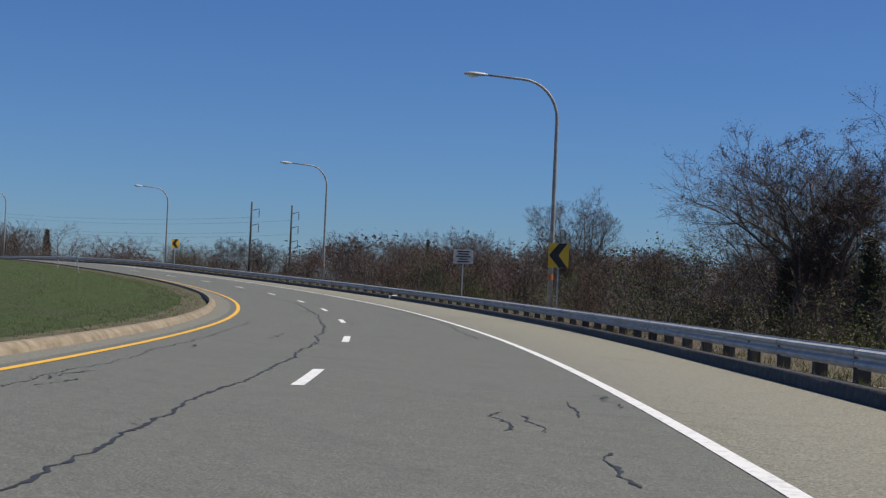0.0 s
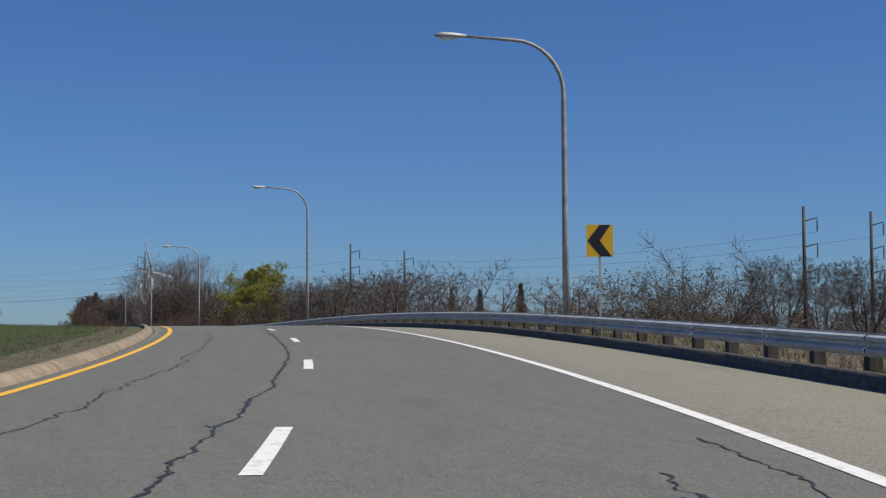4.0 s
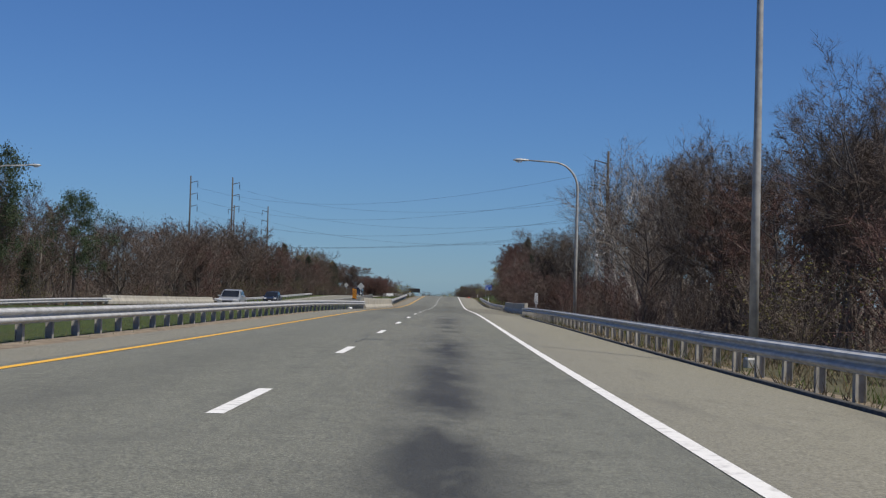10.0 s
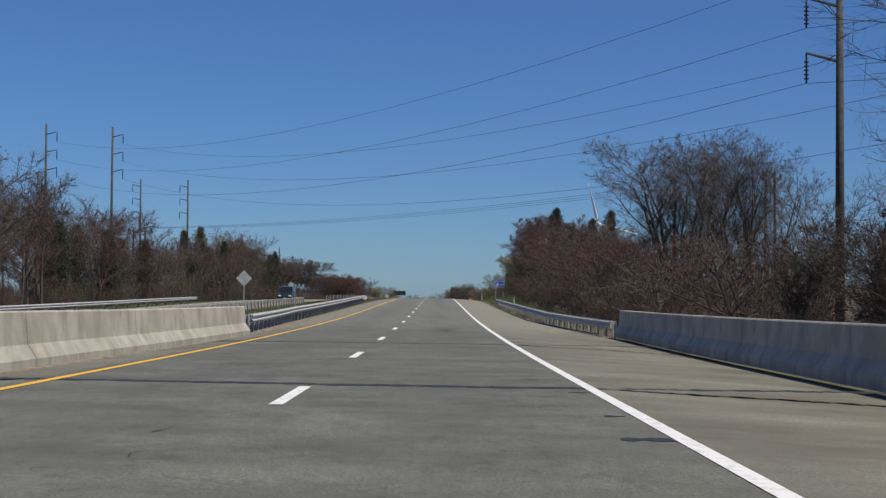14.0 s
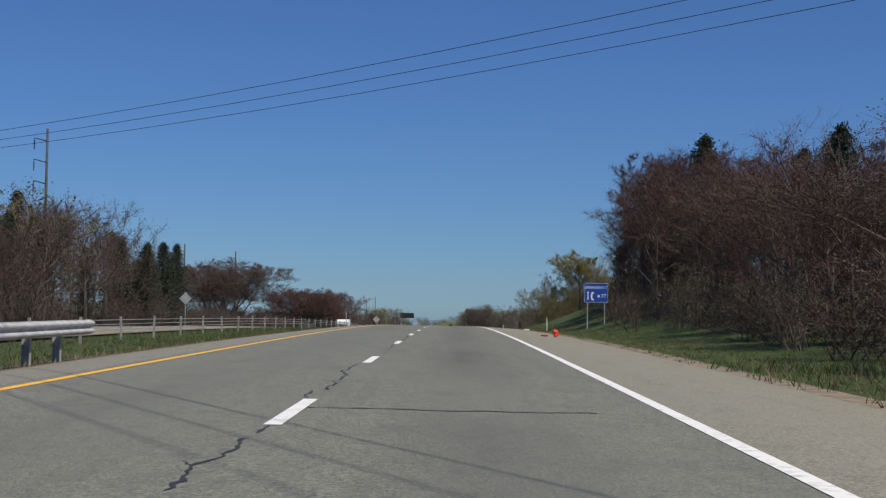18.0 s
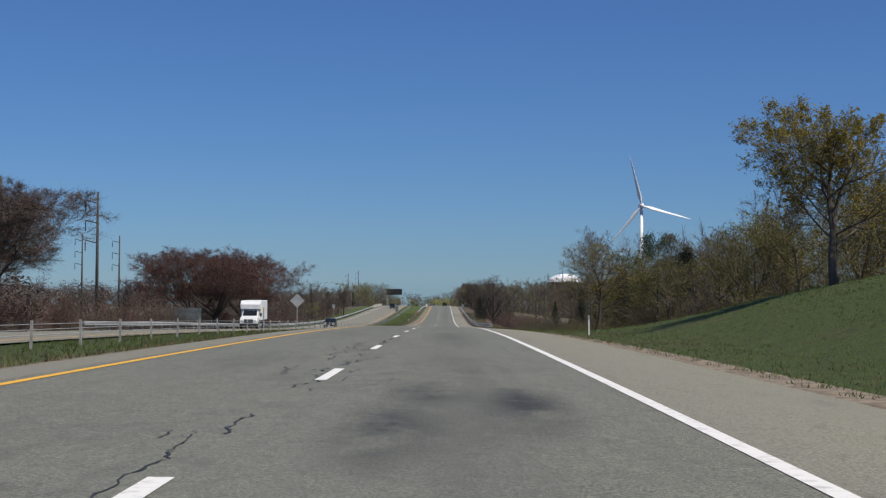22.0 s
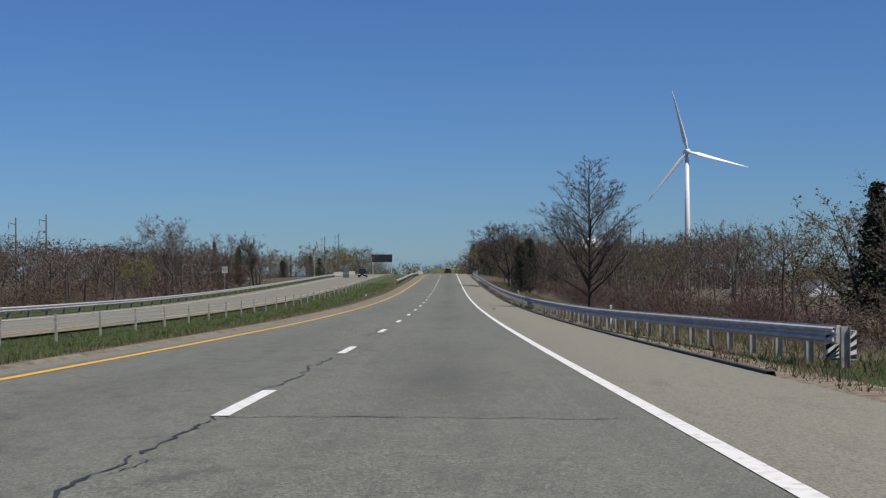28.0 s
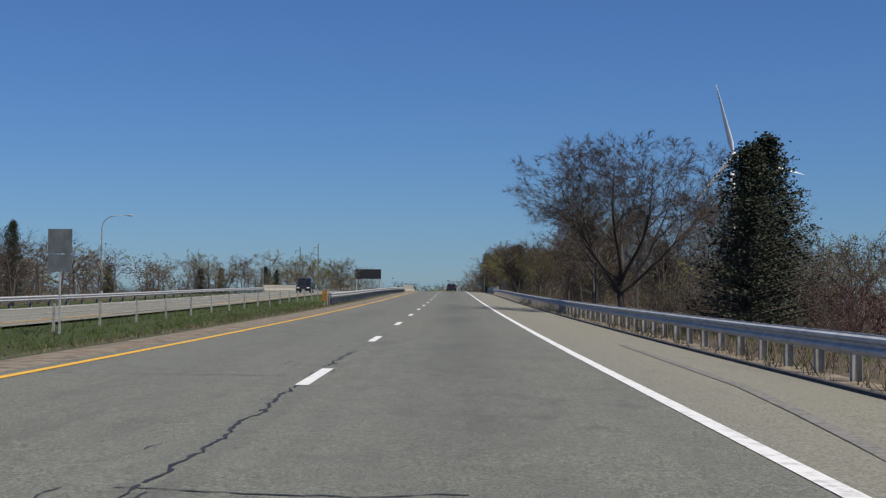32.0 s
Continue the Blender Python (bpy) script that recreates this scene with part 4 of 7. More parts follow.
# backs of the signs that face the other way
sign_post("warning_sign", "bare metal back of a diamond warning sign in the median", 457.4, -11.3, 0.76, 0.76, 1.75, SIGN_Y, rotate=45, facing=-1, ground=-0.1)
sign_post("warning_sign", "bare metal back of a diamond warning sign in the grass median", 718.5, -11.9, 0.91, 0.91, 1.75, SIGN_Y, rotate=45, facing=-1, ground=-0.3)
sign_post("warning_sign", "bare metal back of a diamond warning sign beyond the opposite road", 618.6, -26.1, 0.91, 0.91, 2.0, SIGN_Y, rotate=45, facing=-1, ground=-0.3)
sign_post("route_sign", "leaning bare metal back of a sign in the median grass", 234.7, -10.75, 0.76, 0.80, 1.75, SIGN_W, rotate=0, facing=-1, ground=0.1, lean=-18)
sign_post("guide_sign", "wide bare metal back of a guide sign on two posts", 749.1, -27.8, 3.1, 1.35, 0.55, SIGN_BACK_DARK, back=SIGN_BACK_DARK, posts=2, facing=-1, ground=-0.8)
ob, pl = sign_post("route_sign", "tall bare metal back of stacked route signs in the median", 934, -10.6, 0.76, 0.76, 2.05, SIGN_BACK_DARK, facing=-1, back=SIGN_BACK_DARK, ground=-0.3)
part("sign_panel", box((-0.38, -0.004, -0.95), (0.38, 0.004, -0.42)), SIGN_BACK_DARK, pl)
ob, pl = sign_post("notice_sign", "weathered pale notice sign with lines of dark print behind the guardrail", 68.4, 8.4, 1.05, 0.72, 2.2, SIGN_W_SHADED, ground=-0.3)
for k, w_ in enumerate((0.36, 0.28, 0.40, 0.22, 0.33)):
    plate("print_line", pl, [(-w_, 0.24 - k * 0.13), (w_, 0.24 - k * 0.13), (w_, 0.30 - k * 0.13), (-w_, 0.30 - k * 0.13)], SIGN_K)
ob, pl = sign_post("overhead_sign", "large dark back of an overhead guide sign far ahead", 1344.2, -27.0, 8.8, 3.3, 7.2, DARK, posts=2, facing=1, ground=-0.5)
for x in (-4.0, 4.0):
    part("column", tube([(x, 0.2, -0.4), (x, 0.2, 10.5)], 0.2, 8), GALV_DULL, ob)


# ---- delineators and fence ----
def delineator(s, u, label, mat=SIGN_W, h=0.98, ground=-0.2, lean=0.0):
    ob = thing("delineator", label, "road delineator", "roadside delineators")
    ob.matrix_basis = at_road(s, u, ground) @ pose(0, 0, 0, 0, lean, 0)
    part("post", box((-0.034, -0.015, -0.3), (0.034, 0.015, h), 0.008), SIGN_W if mat is SIGN_W else GALV_DULL, ob)
    part("reflector", box((-0.04, -0.022, h - 0.2), (0.04, -0.017, h - 0.02)), mat if mat is not SIGN_W else SIGN_BACK, ob)


for s_, u_ in ((490, 8.6), (579.7, 8.6), (662.4, 8.6)):
    delineator(s_, u_, "white plastic delineator post on the verge", lean=rnd.uniform(-3, 3))
for s_, u_ in ((607.6, -8.5), (677.9, -9.4)):
    delineator(s_, u_, "grey delineator post with a yellow reflector in the median", SIGN_Y, 1.3)
delineator(826.4, 8.3, "short white plastic delineator post behind the guardrail", h=0.78)
delineator(896.3, 8.3, "short white plastic delineator post behind the guardrail", h=0.78)
delineator(112.0, -8.2, "thin leaning grey post in the grass of the bend", DARK, 1.25, 0.1, -10)
delineator(128.0, -7.0, "thin leaning grey post in the grass of the bend", DARK, 0.9, 0.1, 3)

fence = thing("cable_fence", "low cable fence on thin grey posts along the median", "fence")
FP = bpy.data.meshes.new("post")
_b = bmesh.new()
add_box(_b, (-0.04, -0.028, -0.4), (0.04, 0.028, 0.92))
_b.to_mesh(FP)
_b.free()
FP.materials.append(POST)
fence_s = np.arange(521, 1090, 5.6)


def fence_ground(s):
    return ground_height(s, -11.2)


for s_ in fence_s:
    o = part("post", FP, None, fence)
    o.matrix_basis = at_road(float(s_), -11.2, fence_ground(float(s_))) @ pose(0, 0, 0, rnd.uniform(-2, 2), rnd.uniform(-2, 2), 0)
for zc in (0.45, 0.62, 0.79):
    bm = bmesh.new()
    add_tube(bm, [Vector(lay(np.array(float(s_)), np.array(-11.245), fence_ground(float(s_)) + zc)) for s_ in fence_s], 0.011, 4)
    part("cable", bm, GALV_DULL, fence)


# ---- power lines ----
def power_pole(x, y, z0, top, side, label, arms=3, turn=0.0, gap=2.9):
    """A tall pole with short arms and insulator strings on one side."""
    if y > 400:
        z0, top = z0 + descent(y), top + descent(y)
    ob = thing("power_pole", label, "power pole", "power poles", at=(x, y, z0), turn=turn)
    h = top - z0
    part("pole", tube([(0, 0, -0.5), (0, 0, h * 0.5), (0, 0, h)], [0.28, 0.22, 0.16], 10), WOODPOLE, ob, smooth=True)
    for k in range(arms):
        z = h - 1.6 - k * gap
        arm = part("cross_arm", tube([(0, 0, z - 0.1), (side * 1.75, 0, z + 0.35)], [0.09, 0.06], 6), WOODPOLE, ob)
        bm = bmesh.new()
        add_tube(bm, [(side * 1.75, 0, z + 0.35), (side * 1.75, 0, z - 1.25)], 0.05, 6)
        for q in range(5):
            add_tube(bm, [(side * 1.75, 0, z - 0.1 - q * 0.22), (side * 1.75, 0, z - 0.16 - q * 0.22)], 0.13, 8)
        part("insulator", bm, DARK, arm)
    return [Vector((x + side * 1.75 * math.cos(radians(turn)), y + side * 1.75 * math.sin(radians(turn)), z0 + h - 1.6 - k * gap - 1.25)) for k in range(arms)]


def wire(pts, sag, label):
    bm = bmesh.new()
    line = []
    for i, (a, b) in enumerate(zip(pts, pts[1:])):
        for k in range(14):
            t = k / 14
            p = a.lerp(b, t)
            p.z -= 4 * sag[i] * t * (1 - t)
            line.append(p)
    line.append(pts[-1])
    add_tube(bm, line, 0.013, 4)
    ob = part("power_wire", bm, DARK)
    tagged(ob, label, "power line", "power wires")


PL = "tall grey transmission pole with arms and insulators on one side"
GZ = -2.0
line_a = [power_pole(*a) for a in ((73.9, 234.3, GZ - 2, 13.3, 1, PL), (50.6, 345.8, GZ - 1, 15.1, 1, PL), (22.6, 438, GZ, 21.8, -1, PL), (-61.7, 582, 0.5, 30.4, 1, PL), (-63.3, 657, 1.0, 28.8, -1, PL), (-57.5, 773, 0.5, 20.6, -1, PL), (-86, 917, -1, 20.5, -1, PL))]
line_b = [power_pole(*a) for a in ((88.5, 242.0, GZ - 2, 13.6, 1, PL), (60.1, 342.6, GZ - 1, 13.7, 1, PL), (32.0, 444, GZ, 20.0, -1, PL), (-52.5, 588, 0.5, 30.8, 1, PL), (-53.5, 659.5, 1.0, 28.9, -1, PL), (-49, 790, 0.5, 20.0, -1, PL), (-79, 925, -1, 20.5, -1, PL))]
for line in (line_a, line_b):
    for k in range(3):
        wire([p[k] for p in line[:4]], (1.6, 2.0, 4.2), "thin dark overhead power wire between transmission poles")
for x, y, t in ((-57.8, 1410, 23.4), (-52.9, 1431, 25.5), (-105, 1100, 18), (-99, 1105, 19), (60, 1255, 22), (66, 1270, 21), (72, 1285, 23), (80, 1305, 22), (52, 1245, 20)):
    power_pole(x, y, -1, t, -1, "distant transmission pole over the trees")

def wooden_h_pole(x, y, z0, top, label):
    """Two wooden poles tied by a crossarm with black insulators."""
    z0, top = z0 + descent(y), top + descent(y)
    ob = thing("utility_pole", label, "utility pole", "wooden utility poles", at=(x, y, z0), turn=51)
    h = top - z0
    for dx in (-1.1, 1.1):
        part("pole", tube([(dx, 0, -0.5), (dx, 0, h)], [0.19, 0.13], 10), WOODPOLE, ob)
    arm = part("crossarm", box((-2.3, -0.22, h - 0.75), (2.3, -0.14, h - 0.55)), WOODPOLE, ob)
    ends = []
    for dx in (-2.1, 0.0, 2.1):
        part("insulator", tube([(dx, -0.18, h - 0.55), (dx, -0.18, h - 0.35), (dx, -0.18, h - 0.1)], [0.06, 0.13, 0.07], 8), DARK, arm)
        ends.append(Vector((x + dx * math.cos(radians(51)), y + dx * math.sin(radians(51)), z0 + h - 0.1)))
    return ends


ea = wooden_h_pole(-44, 571, 0.0, 13.2, "wooden double utility pole with black insulators over the trees")
eb = wooden_h_pole(36, 506, -1.0, 15.6, "wooden double utility pole among leafless trees")
for k in range(3):
    wire([ea[k], eb[k]], (1.4,), "thin dark overhead wire crossing the highway")

# ---- wind turbine ----
tb = thing("wind_turbine", "white three-bladed wind turbine standing far beyond the trees", "wind turbine", at=(147, 1579.8, -4 + descent(1579.8)))
HUB = 83.0
part("tower", tube([(0, 0, 0), (0, 0, 40), (0, 0, HUB - 1.5)], [2.0, 1.6, 1.15], 20), TURBINE, tb, smooth=True)
bm = box((-1.6, -2.2, HUB - 1.7), (1.6, 5.5, HUB + 1.8), 0.6)
part("nacelle", bm, TURBINE, tb)
bm = bmesh.new()
bmesh.ops.create_uvsphere(bm, u_segments=16, v_segments=10, radius=1.7, matrix=Matrix.Translation((0, -2.6, HUB)))
hub = part("hub", bm, TURBINE, tb, smooth=True)
for a in (104, -15, 231):
    ca, sa = math.cos(radians(a)), math.sin(radians(a))
    bm = bmesh.new()
    rings = []
    for d, w, t in ((0, 0.8, 0.8), (2.5, 0.8, 0.75), (7, 1.75, 0.5), (14, 1.35, 0.36), (24, 0.85, 0.22), (33, 0.5, 0.12), (38, 0.12, 0.04)):
        cx, cz = d * ca, d * sa
        rings.append([bm.verts.new((cx - sa * w * math.cos(q) * 0.75, -2.6 + t * math.sin(q) + w * 0.45 * math.cos(q), HUB + cz + ca * w * math.cos(q) * 0.75)) for q in [2 * math.pi * k / 10 for k in range(10)]])
    for r0, r1 in zip(rings, rings[1:]):
        for k in range(10):
            bm.faces.new((r0[k], r0[(k + 1) % 10], r1[(k + 1) % 10], r1[k]))
    bm.faces.new(rings[-1])
    bm.faces.new(rings[0])
    part("blade", bm, TURBINE, tb, smooth=True)


# ---- plants ----
BARK = make_twig("grey_bark", (0.064, 0.054, 0.046), (0.148, 0.128, 0.109))
BARK_PALE = make_twig("pale_bark", (0.19, 0.17, 0.15), (0.40, 0.37, 0.33))
BARK_DARK = make_twig("dark_bark", (0.050, 0.042, 0.036), (0.11, 0.09, 0.075))
TWIG = make_twig("brown_twigs", (0.070, 0.052, 0.042), (0.125, 0.092, 0.074))
TWIG_GREY = make_twig("grey_twigs", (0.092, 0.073, 0.060), (0.158, 0.126, 0.105))
TWIG_RED = make_twig("reddish_twigs", (0.078, 0.043, 0.036), (0.130, 0.072, 0.060))
TWIG_DARK = make_twig("dark_twigs", (0.063, 0.048, 0.041), (0.115, 0.090, 0.076))
TWIG_OLIVE = make_twig("olive_twigs", (0.10, 0.085, 0.035), (0.17, 0.145, 0.06))
BUD_RED = make_leaf("red_buds", (0.098, 0.047, 0.038), (0.172, 0.082, 0.064))
BUD_YELLOW = make_leaf("yellow_green_buds", (0.33, 0.34, 0.07), (0.50, 0.48, 0.135), 0.55)
BUD_OCHRE = make_leaf("ochre_leaves", (0.25, 0.20, 0.030), (0.38, 0.31, 0.07), 0.35)
BUD_GREEN = make_leaf("fresh_green_leaves", (0.075, 0.100, 0.016), (0.145, 0.165, 0.036), 0.3)
BUD_OLIVE = make_leaf("olive_buds", (0.13, 0.115, 0.035), (0.21, 0.19, 0.06), 0.3)
NEEDLE = make_leaf("dark_evergreen", (0.021, 0.031, 0.014), (0.044, 0.058, 0.027), 0.1)
NEEDLE_PINE = make_leaf("pine_needles", (0.032, 0.058, 0.022), (0.075, 0.108, 0.044), 0.2)
BLADE = make_leaf("grass_blades", (0.058, 0.104, 0.012), (0.135, 0.185, 0.034), 0.3)
BLADE_DRY = make_leaf("dry_grass_blades", (0.24, 0.19, 0.10), (0.36, 0.29, 0.16), 0.3)


def tilt_from(d, angle, turn):
    """The direction that leaves d at an angle, turned round it."""
    d = d.normalized()
    a = d.cross(Vector((0, 0, 1)) if abs(d.z) < 0.95 else Vector((1, 0, 0))).normalized()
    b = d.cross(a)
    return (d * math.cos(angle) + (a * math.cos(turn) + b * math.sin(turn)) * math.sin(angle)).normalized()


def grow(r, stems, kids, ratio, angles, counts, shape, trop=0.06, wob=0.14, start=0.25, thin=0.0085, bias=1.0):
    """Grow a bare tree. stems: (foot, direction, length, radius); returns segments (a, b, ra, rb, level) and tips."""
    segs, tips = [], []
    top = len(kids)
    ref = 0.8 * stems[-1][2] * ratio[0]

    def limb(p, d, length, rad, lv):
        n = counts[min(lv, len(counts) - 1)]
        line = [p]
        rads = [rad]
        for i in range(n):
            j = Vector((r.gauss(0, 1), r.gauss(0, 1), r.gauss(0, 1))) * wob * (0.45 if lv == 0 else 1.0)
            d = (d + j + Vector((0, 0, trop if lv else 0.10))).normalized()
            q = line[-1] + d * (length / n)
            rb = max(thin * 0.55, rad * (1 - 0.86 * (i + 1) / n)) if lv < top else thin * 0.4
            segs.append((line[-1], q, rads[-1], rb, lv))
            line.append(q)
            rads.append(rb)
        if lv == top:
            tips.append(line[-1])
            return
        turn = r.uniform(0, 6.28)
        s0 = start if lv == 0 else 0.18
        m = kids[lv] if lv != 1 else max(2, round(kids[1] * min(1.5, length / ref)))
        for k in range(m):
            t = s0 + (1 - s0) * ((k + r.uniform(0.1, 0.9)) / m) ** bias
            f = t * n
            i = min(n - 1, int(f))
            p0 = line[i].lerp(line[i + 1], f - i)
            dd = (line[i + 1] - line[i]).normalized()
            turn += 2.4 + r.uniform(-0.5, 0.5)
            a = r.uniform(*angles[min(lv, len(angles) - 1)])
            ln = length * ratio[lv] * (shape(t) if lv == 0 else (1.05 - 0.55 * t)) * r.uniform(0.75, 1.2)
            rr = min(rads[i] * 0.66, max(thin, ln * 0.0155))
            limb(p0, tilt_from(dd, a, turn), ln, max(rr, thin), lv + 1)

    for p, d, ln, rad in stems:
        limb(Vector(p), Vector(d).normalized(), ln, rad, 0)
    return segs, tips


def tubes(segs, mat):
    """Tapered prisms for all segments: a piece of (verts, quads, material)."""
    vv, ff, base = [], [], 0
    for sides, sel in ((6, lambda s: s[2] > 0.06), (4, lambda s: 0.022 < s[2] <= 0.06), (3, lambda s: s[2] <= 0.022)):
        g = [s for s in segs if sel(s)]
        if not g:
            continue
        a = np.array([s[0] for s in g])
        b = np.array([s[1] for s in g])
        ra = np.array([s[2] for s in g])
        rb = np.array([s[3] for s in g])
        d = b - a
        d /= np.maximum(np.linalg.norm(d, axis=1, keepdims=True), 1e-6)
        ref = np.where(np.abs(d[:, 2:3]) < 0.9, [[0, 0, 1]], [[1, 0, 0]])
        x = np.cross(d, ref)
        x /= np.linalg.norm(x, axis=1, keepdims=True)
        y = np.cross(d, x)
        ang = np.arange(sides) * 2 * np.pi / sides
        off = x[:, None] * np.cos(ang)[None, :, None] + y[:, None] * np.sin(ang)[None, :, None]
        va = a[:, None] + off * ra[:, None, None]
        vb = b[:, None] + off * rb[:, None, None]
        n = len(g)
        vv.append(np.concatenate([va, vb], 1).reshape(-1, 3))
        k = np.arange(sides)
        quad = np.stack([k, (k + 1) % sides, sides + (k + 1) % sides, sides + k], 1)
        ff.append((quad[None] + (np.arange(n) * 2 * sides)[:, None, None] + base).reshape(-1, 4))
        base += n * 2 * sides
    return np.concatenate(vv), np.concatenate(ff), mat


def leaf_tris(g, centres, size, spread, per, lift=0.0):
    """Small leaves strewn round the given places: two triangles each, folded along the rib."""
    c = np.repeat(np.asarray(centres), per, 0)
    n = len(c)
    c = c + g.normal(0, spread, (n, 3))
    d = g.normal(0, 1, (n, 3))
    d[:, 2] += lift
    d /= np.linalg.norm(d, axis=1, keepdims=True)
    w = np.cross(d, g.normal(0, 1, (n, 3)))
    w /= np.linalg.norm(w, axis=1, keepdims=True)
    u = np.cross(d, w)
    s = (size * g.uniform(0.6, 1.3, n))[:, None]
    v = np.stack([c - d * s * 0.5, c + w * s * 0.36 + u * s * 0.12, c + d * s * 0.6, c - w * s * 0.36 + u * s * 0.12], 1).reshape(-1, 3)
    i = np.arange(n) * 4
    f = np.stack([i, i + 1, i + 2, i + 3], 1)
    return v, f


def sphere_shape(lo, hi):
    return lambda t: math.sqrt(max(0.06, 1 - ((t - (lo + hi) / 2) / ((hi - lo) / 2 + 0.08)) ** 2))


class Kind:
    """A prototype of a plant: the pieces of its trunk and its crown, and their meshes."""

    def __init__(self, height, **pieces):
        self.height, self.pieces = height, pieces
        self.meshes = {}

    def parts(self):
        if not self.meshes:
            self.meshes = {name: joined_mesh(name, p) for name, p in self.pieces.items()}
        return self.meshes.items()


def slivers(a, b, w, g):
    """Thin flat twigs or blades that taper from their feet a, w wide, to their tips b."""
    d = b - a
    side = np.cross(d, g.normal(0, 1, d.shape))
    side /= np.maximum(np.linalg.norm(side, axis=1, keepdims=True), 1e-6)
    side *= w[:, None] / 2
    return np.stack([a + side, a - side, b], 1).reshape(-1, 3), np.arange(len(a) * 3).reshape(-1, 3)


def specks(g, centres, size, spread, per=1):
    """Buds and twig ends: one small triangle each, turned at random."""
    c = np.repeat(np.asarray(centres), per, 0)
    n = len(c)
    c = c + g.normal(0, spread, (n, 3))
    d = g.normal(0, 1, (n, 3))
    d /= np.linalg.norm(d, axis=1, keepdims=True)
    w = np.cross(d, g.normal(0, 1, (n, 3)))
    w /= np.linalg.norm(w, axis=1, keepdims=True)
    z = (size * g.uniform(0.6, 1.4, n))[:, None]
    return np.stack([c + d * z * 0.7, c - d * z * 0.4 + w * z * 0.32, c - d * z * 0.4 - w * z * 0.32], 1).reshape(-1, 3), np.arange(n * 3).reshape(-1, 3)


def joined_mesh(name, pieces):
    """One mesh out of (verts, faces, material) pieces; the faces of a piece have three or four corners."""
    mats, base, loops, counts, ms = [], 0, [], [], []
    for v, f, mt in pieces:
        if mt not in mats:
            mats.append(mt)
        loops.append((f + base).ravel())
        counts.append(np.full(len(f), f.shape[1], np.int32))
        ms.append(np.full(len(f), mats.index(mt), np.int32))
        base += len(v)
    loops, counts = np.concatenate(loops).astype(np.int32), np.concatenate(counts)
    me = bpy.data.meshes.new(name)
    me.vertices.add(base)
    me.vertices.foreach_set("co", np.concatenate([p[0] for p in pieces]).astype(np.float32).ravel())
    me.loops.add(len(loops))
    me.loops.foreach_set("vertex_index", loops)
    me.polygons.add(len(counts))
    me.polygons.foreach_set("loop_start", np.concatenate([[0], np.cumsum(counts)[:-1]]).astype(np.int32))
    me.polygons.foreach_set("use_smooth", np.zeros(len(counts), bool))
    for mt in mats:
        me.materials.append(mt)
    me.polygons.foreach_set("material_index", np.concatenate(ms))
    me.update(calc_edges=True)
    return me


def twigs_on(g, segs, per, length, width, up=0.25, spread=0.75):
    """Fine twigs that leave the given branch pieces; returns their feet, tips and widths."""
    a = np.repeat(np.array([s[0] for s in segs]), per, 0)
    b = np.repeat(np.array([s[1] for s in segs]), per, 0)
    n = len(a)
    t = g.uniform(0.05, 1.0, (n, 1))
    d = b - a
    d /= np.maximum(np.linalg.norm(d, axis=1, keepdims=True), 1e-6)
    e = d + g.normal(0, spread, (n, 3)) + np.array([0, 0, up])
    e /= np.linalg.norm(e, axis=1, keepdims=True)
    p = a + (b - a) * t
    size = np.linalg.norm(b - a, axis=1, keepdims=True)
    size = np.clip(size / np.median(size), 0.35, 1.3)
    q = p + e * (length * size * g.uniform(0.45, 1.25, (n, 1)))
    return p, q, width * g.uniform(0.7, 1.3, n)


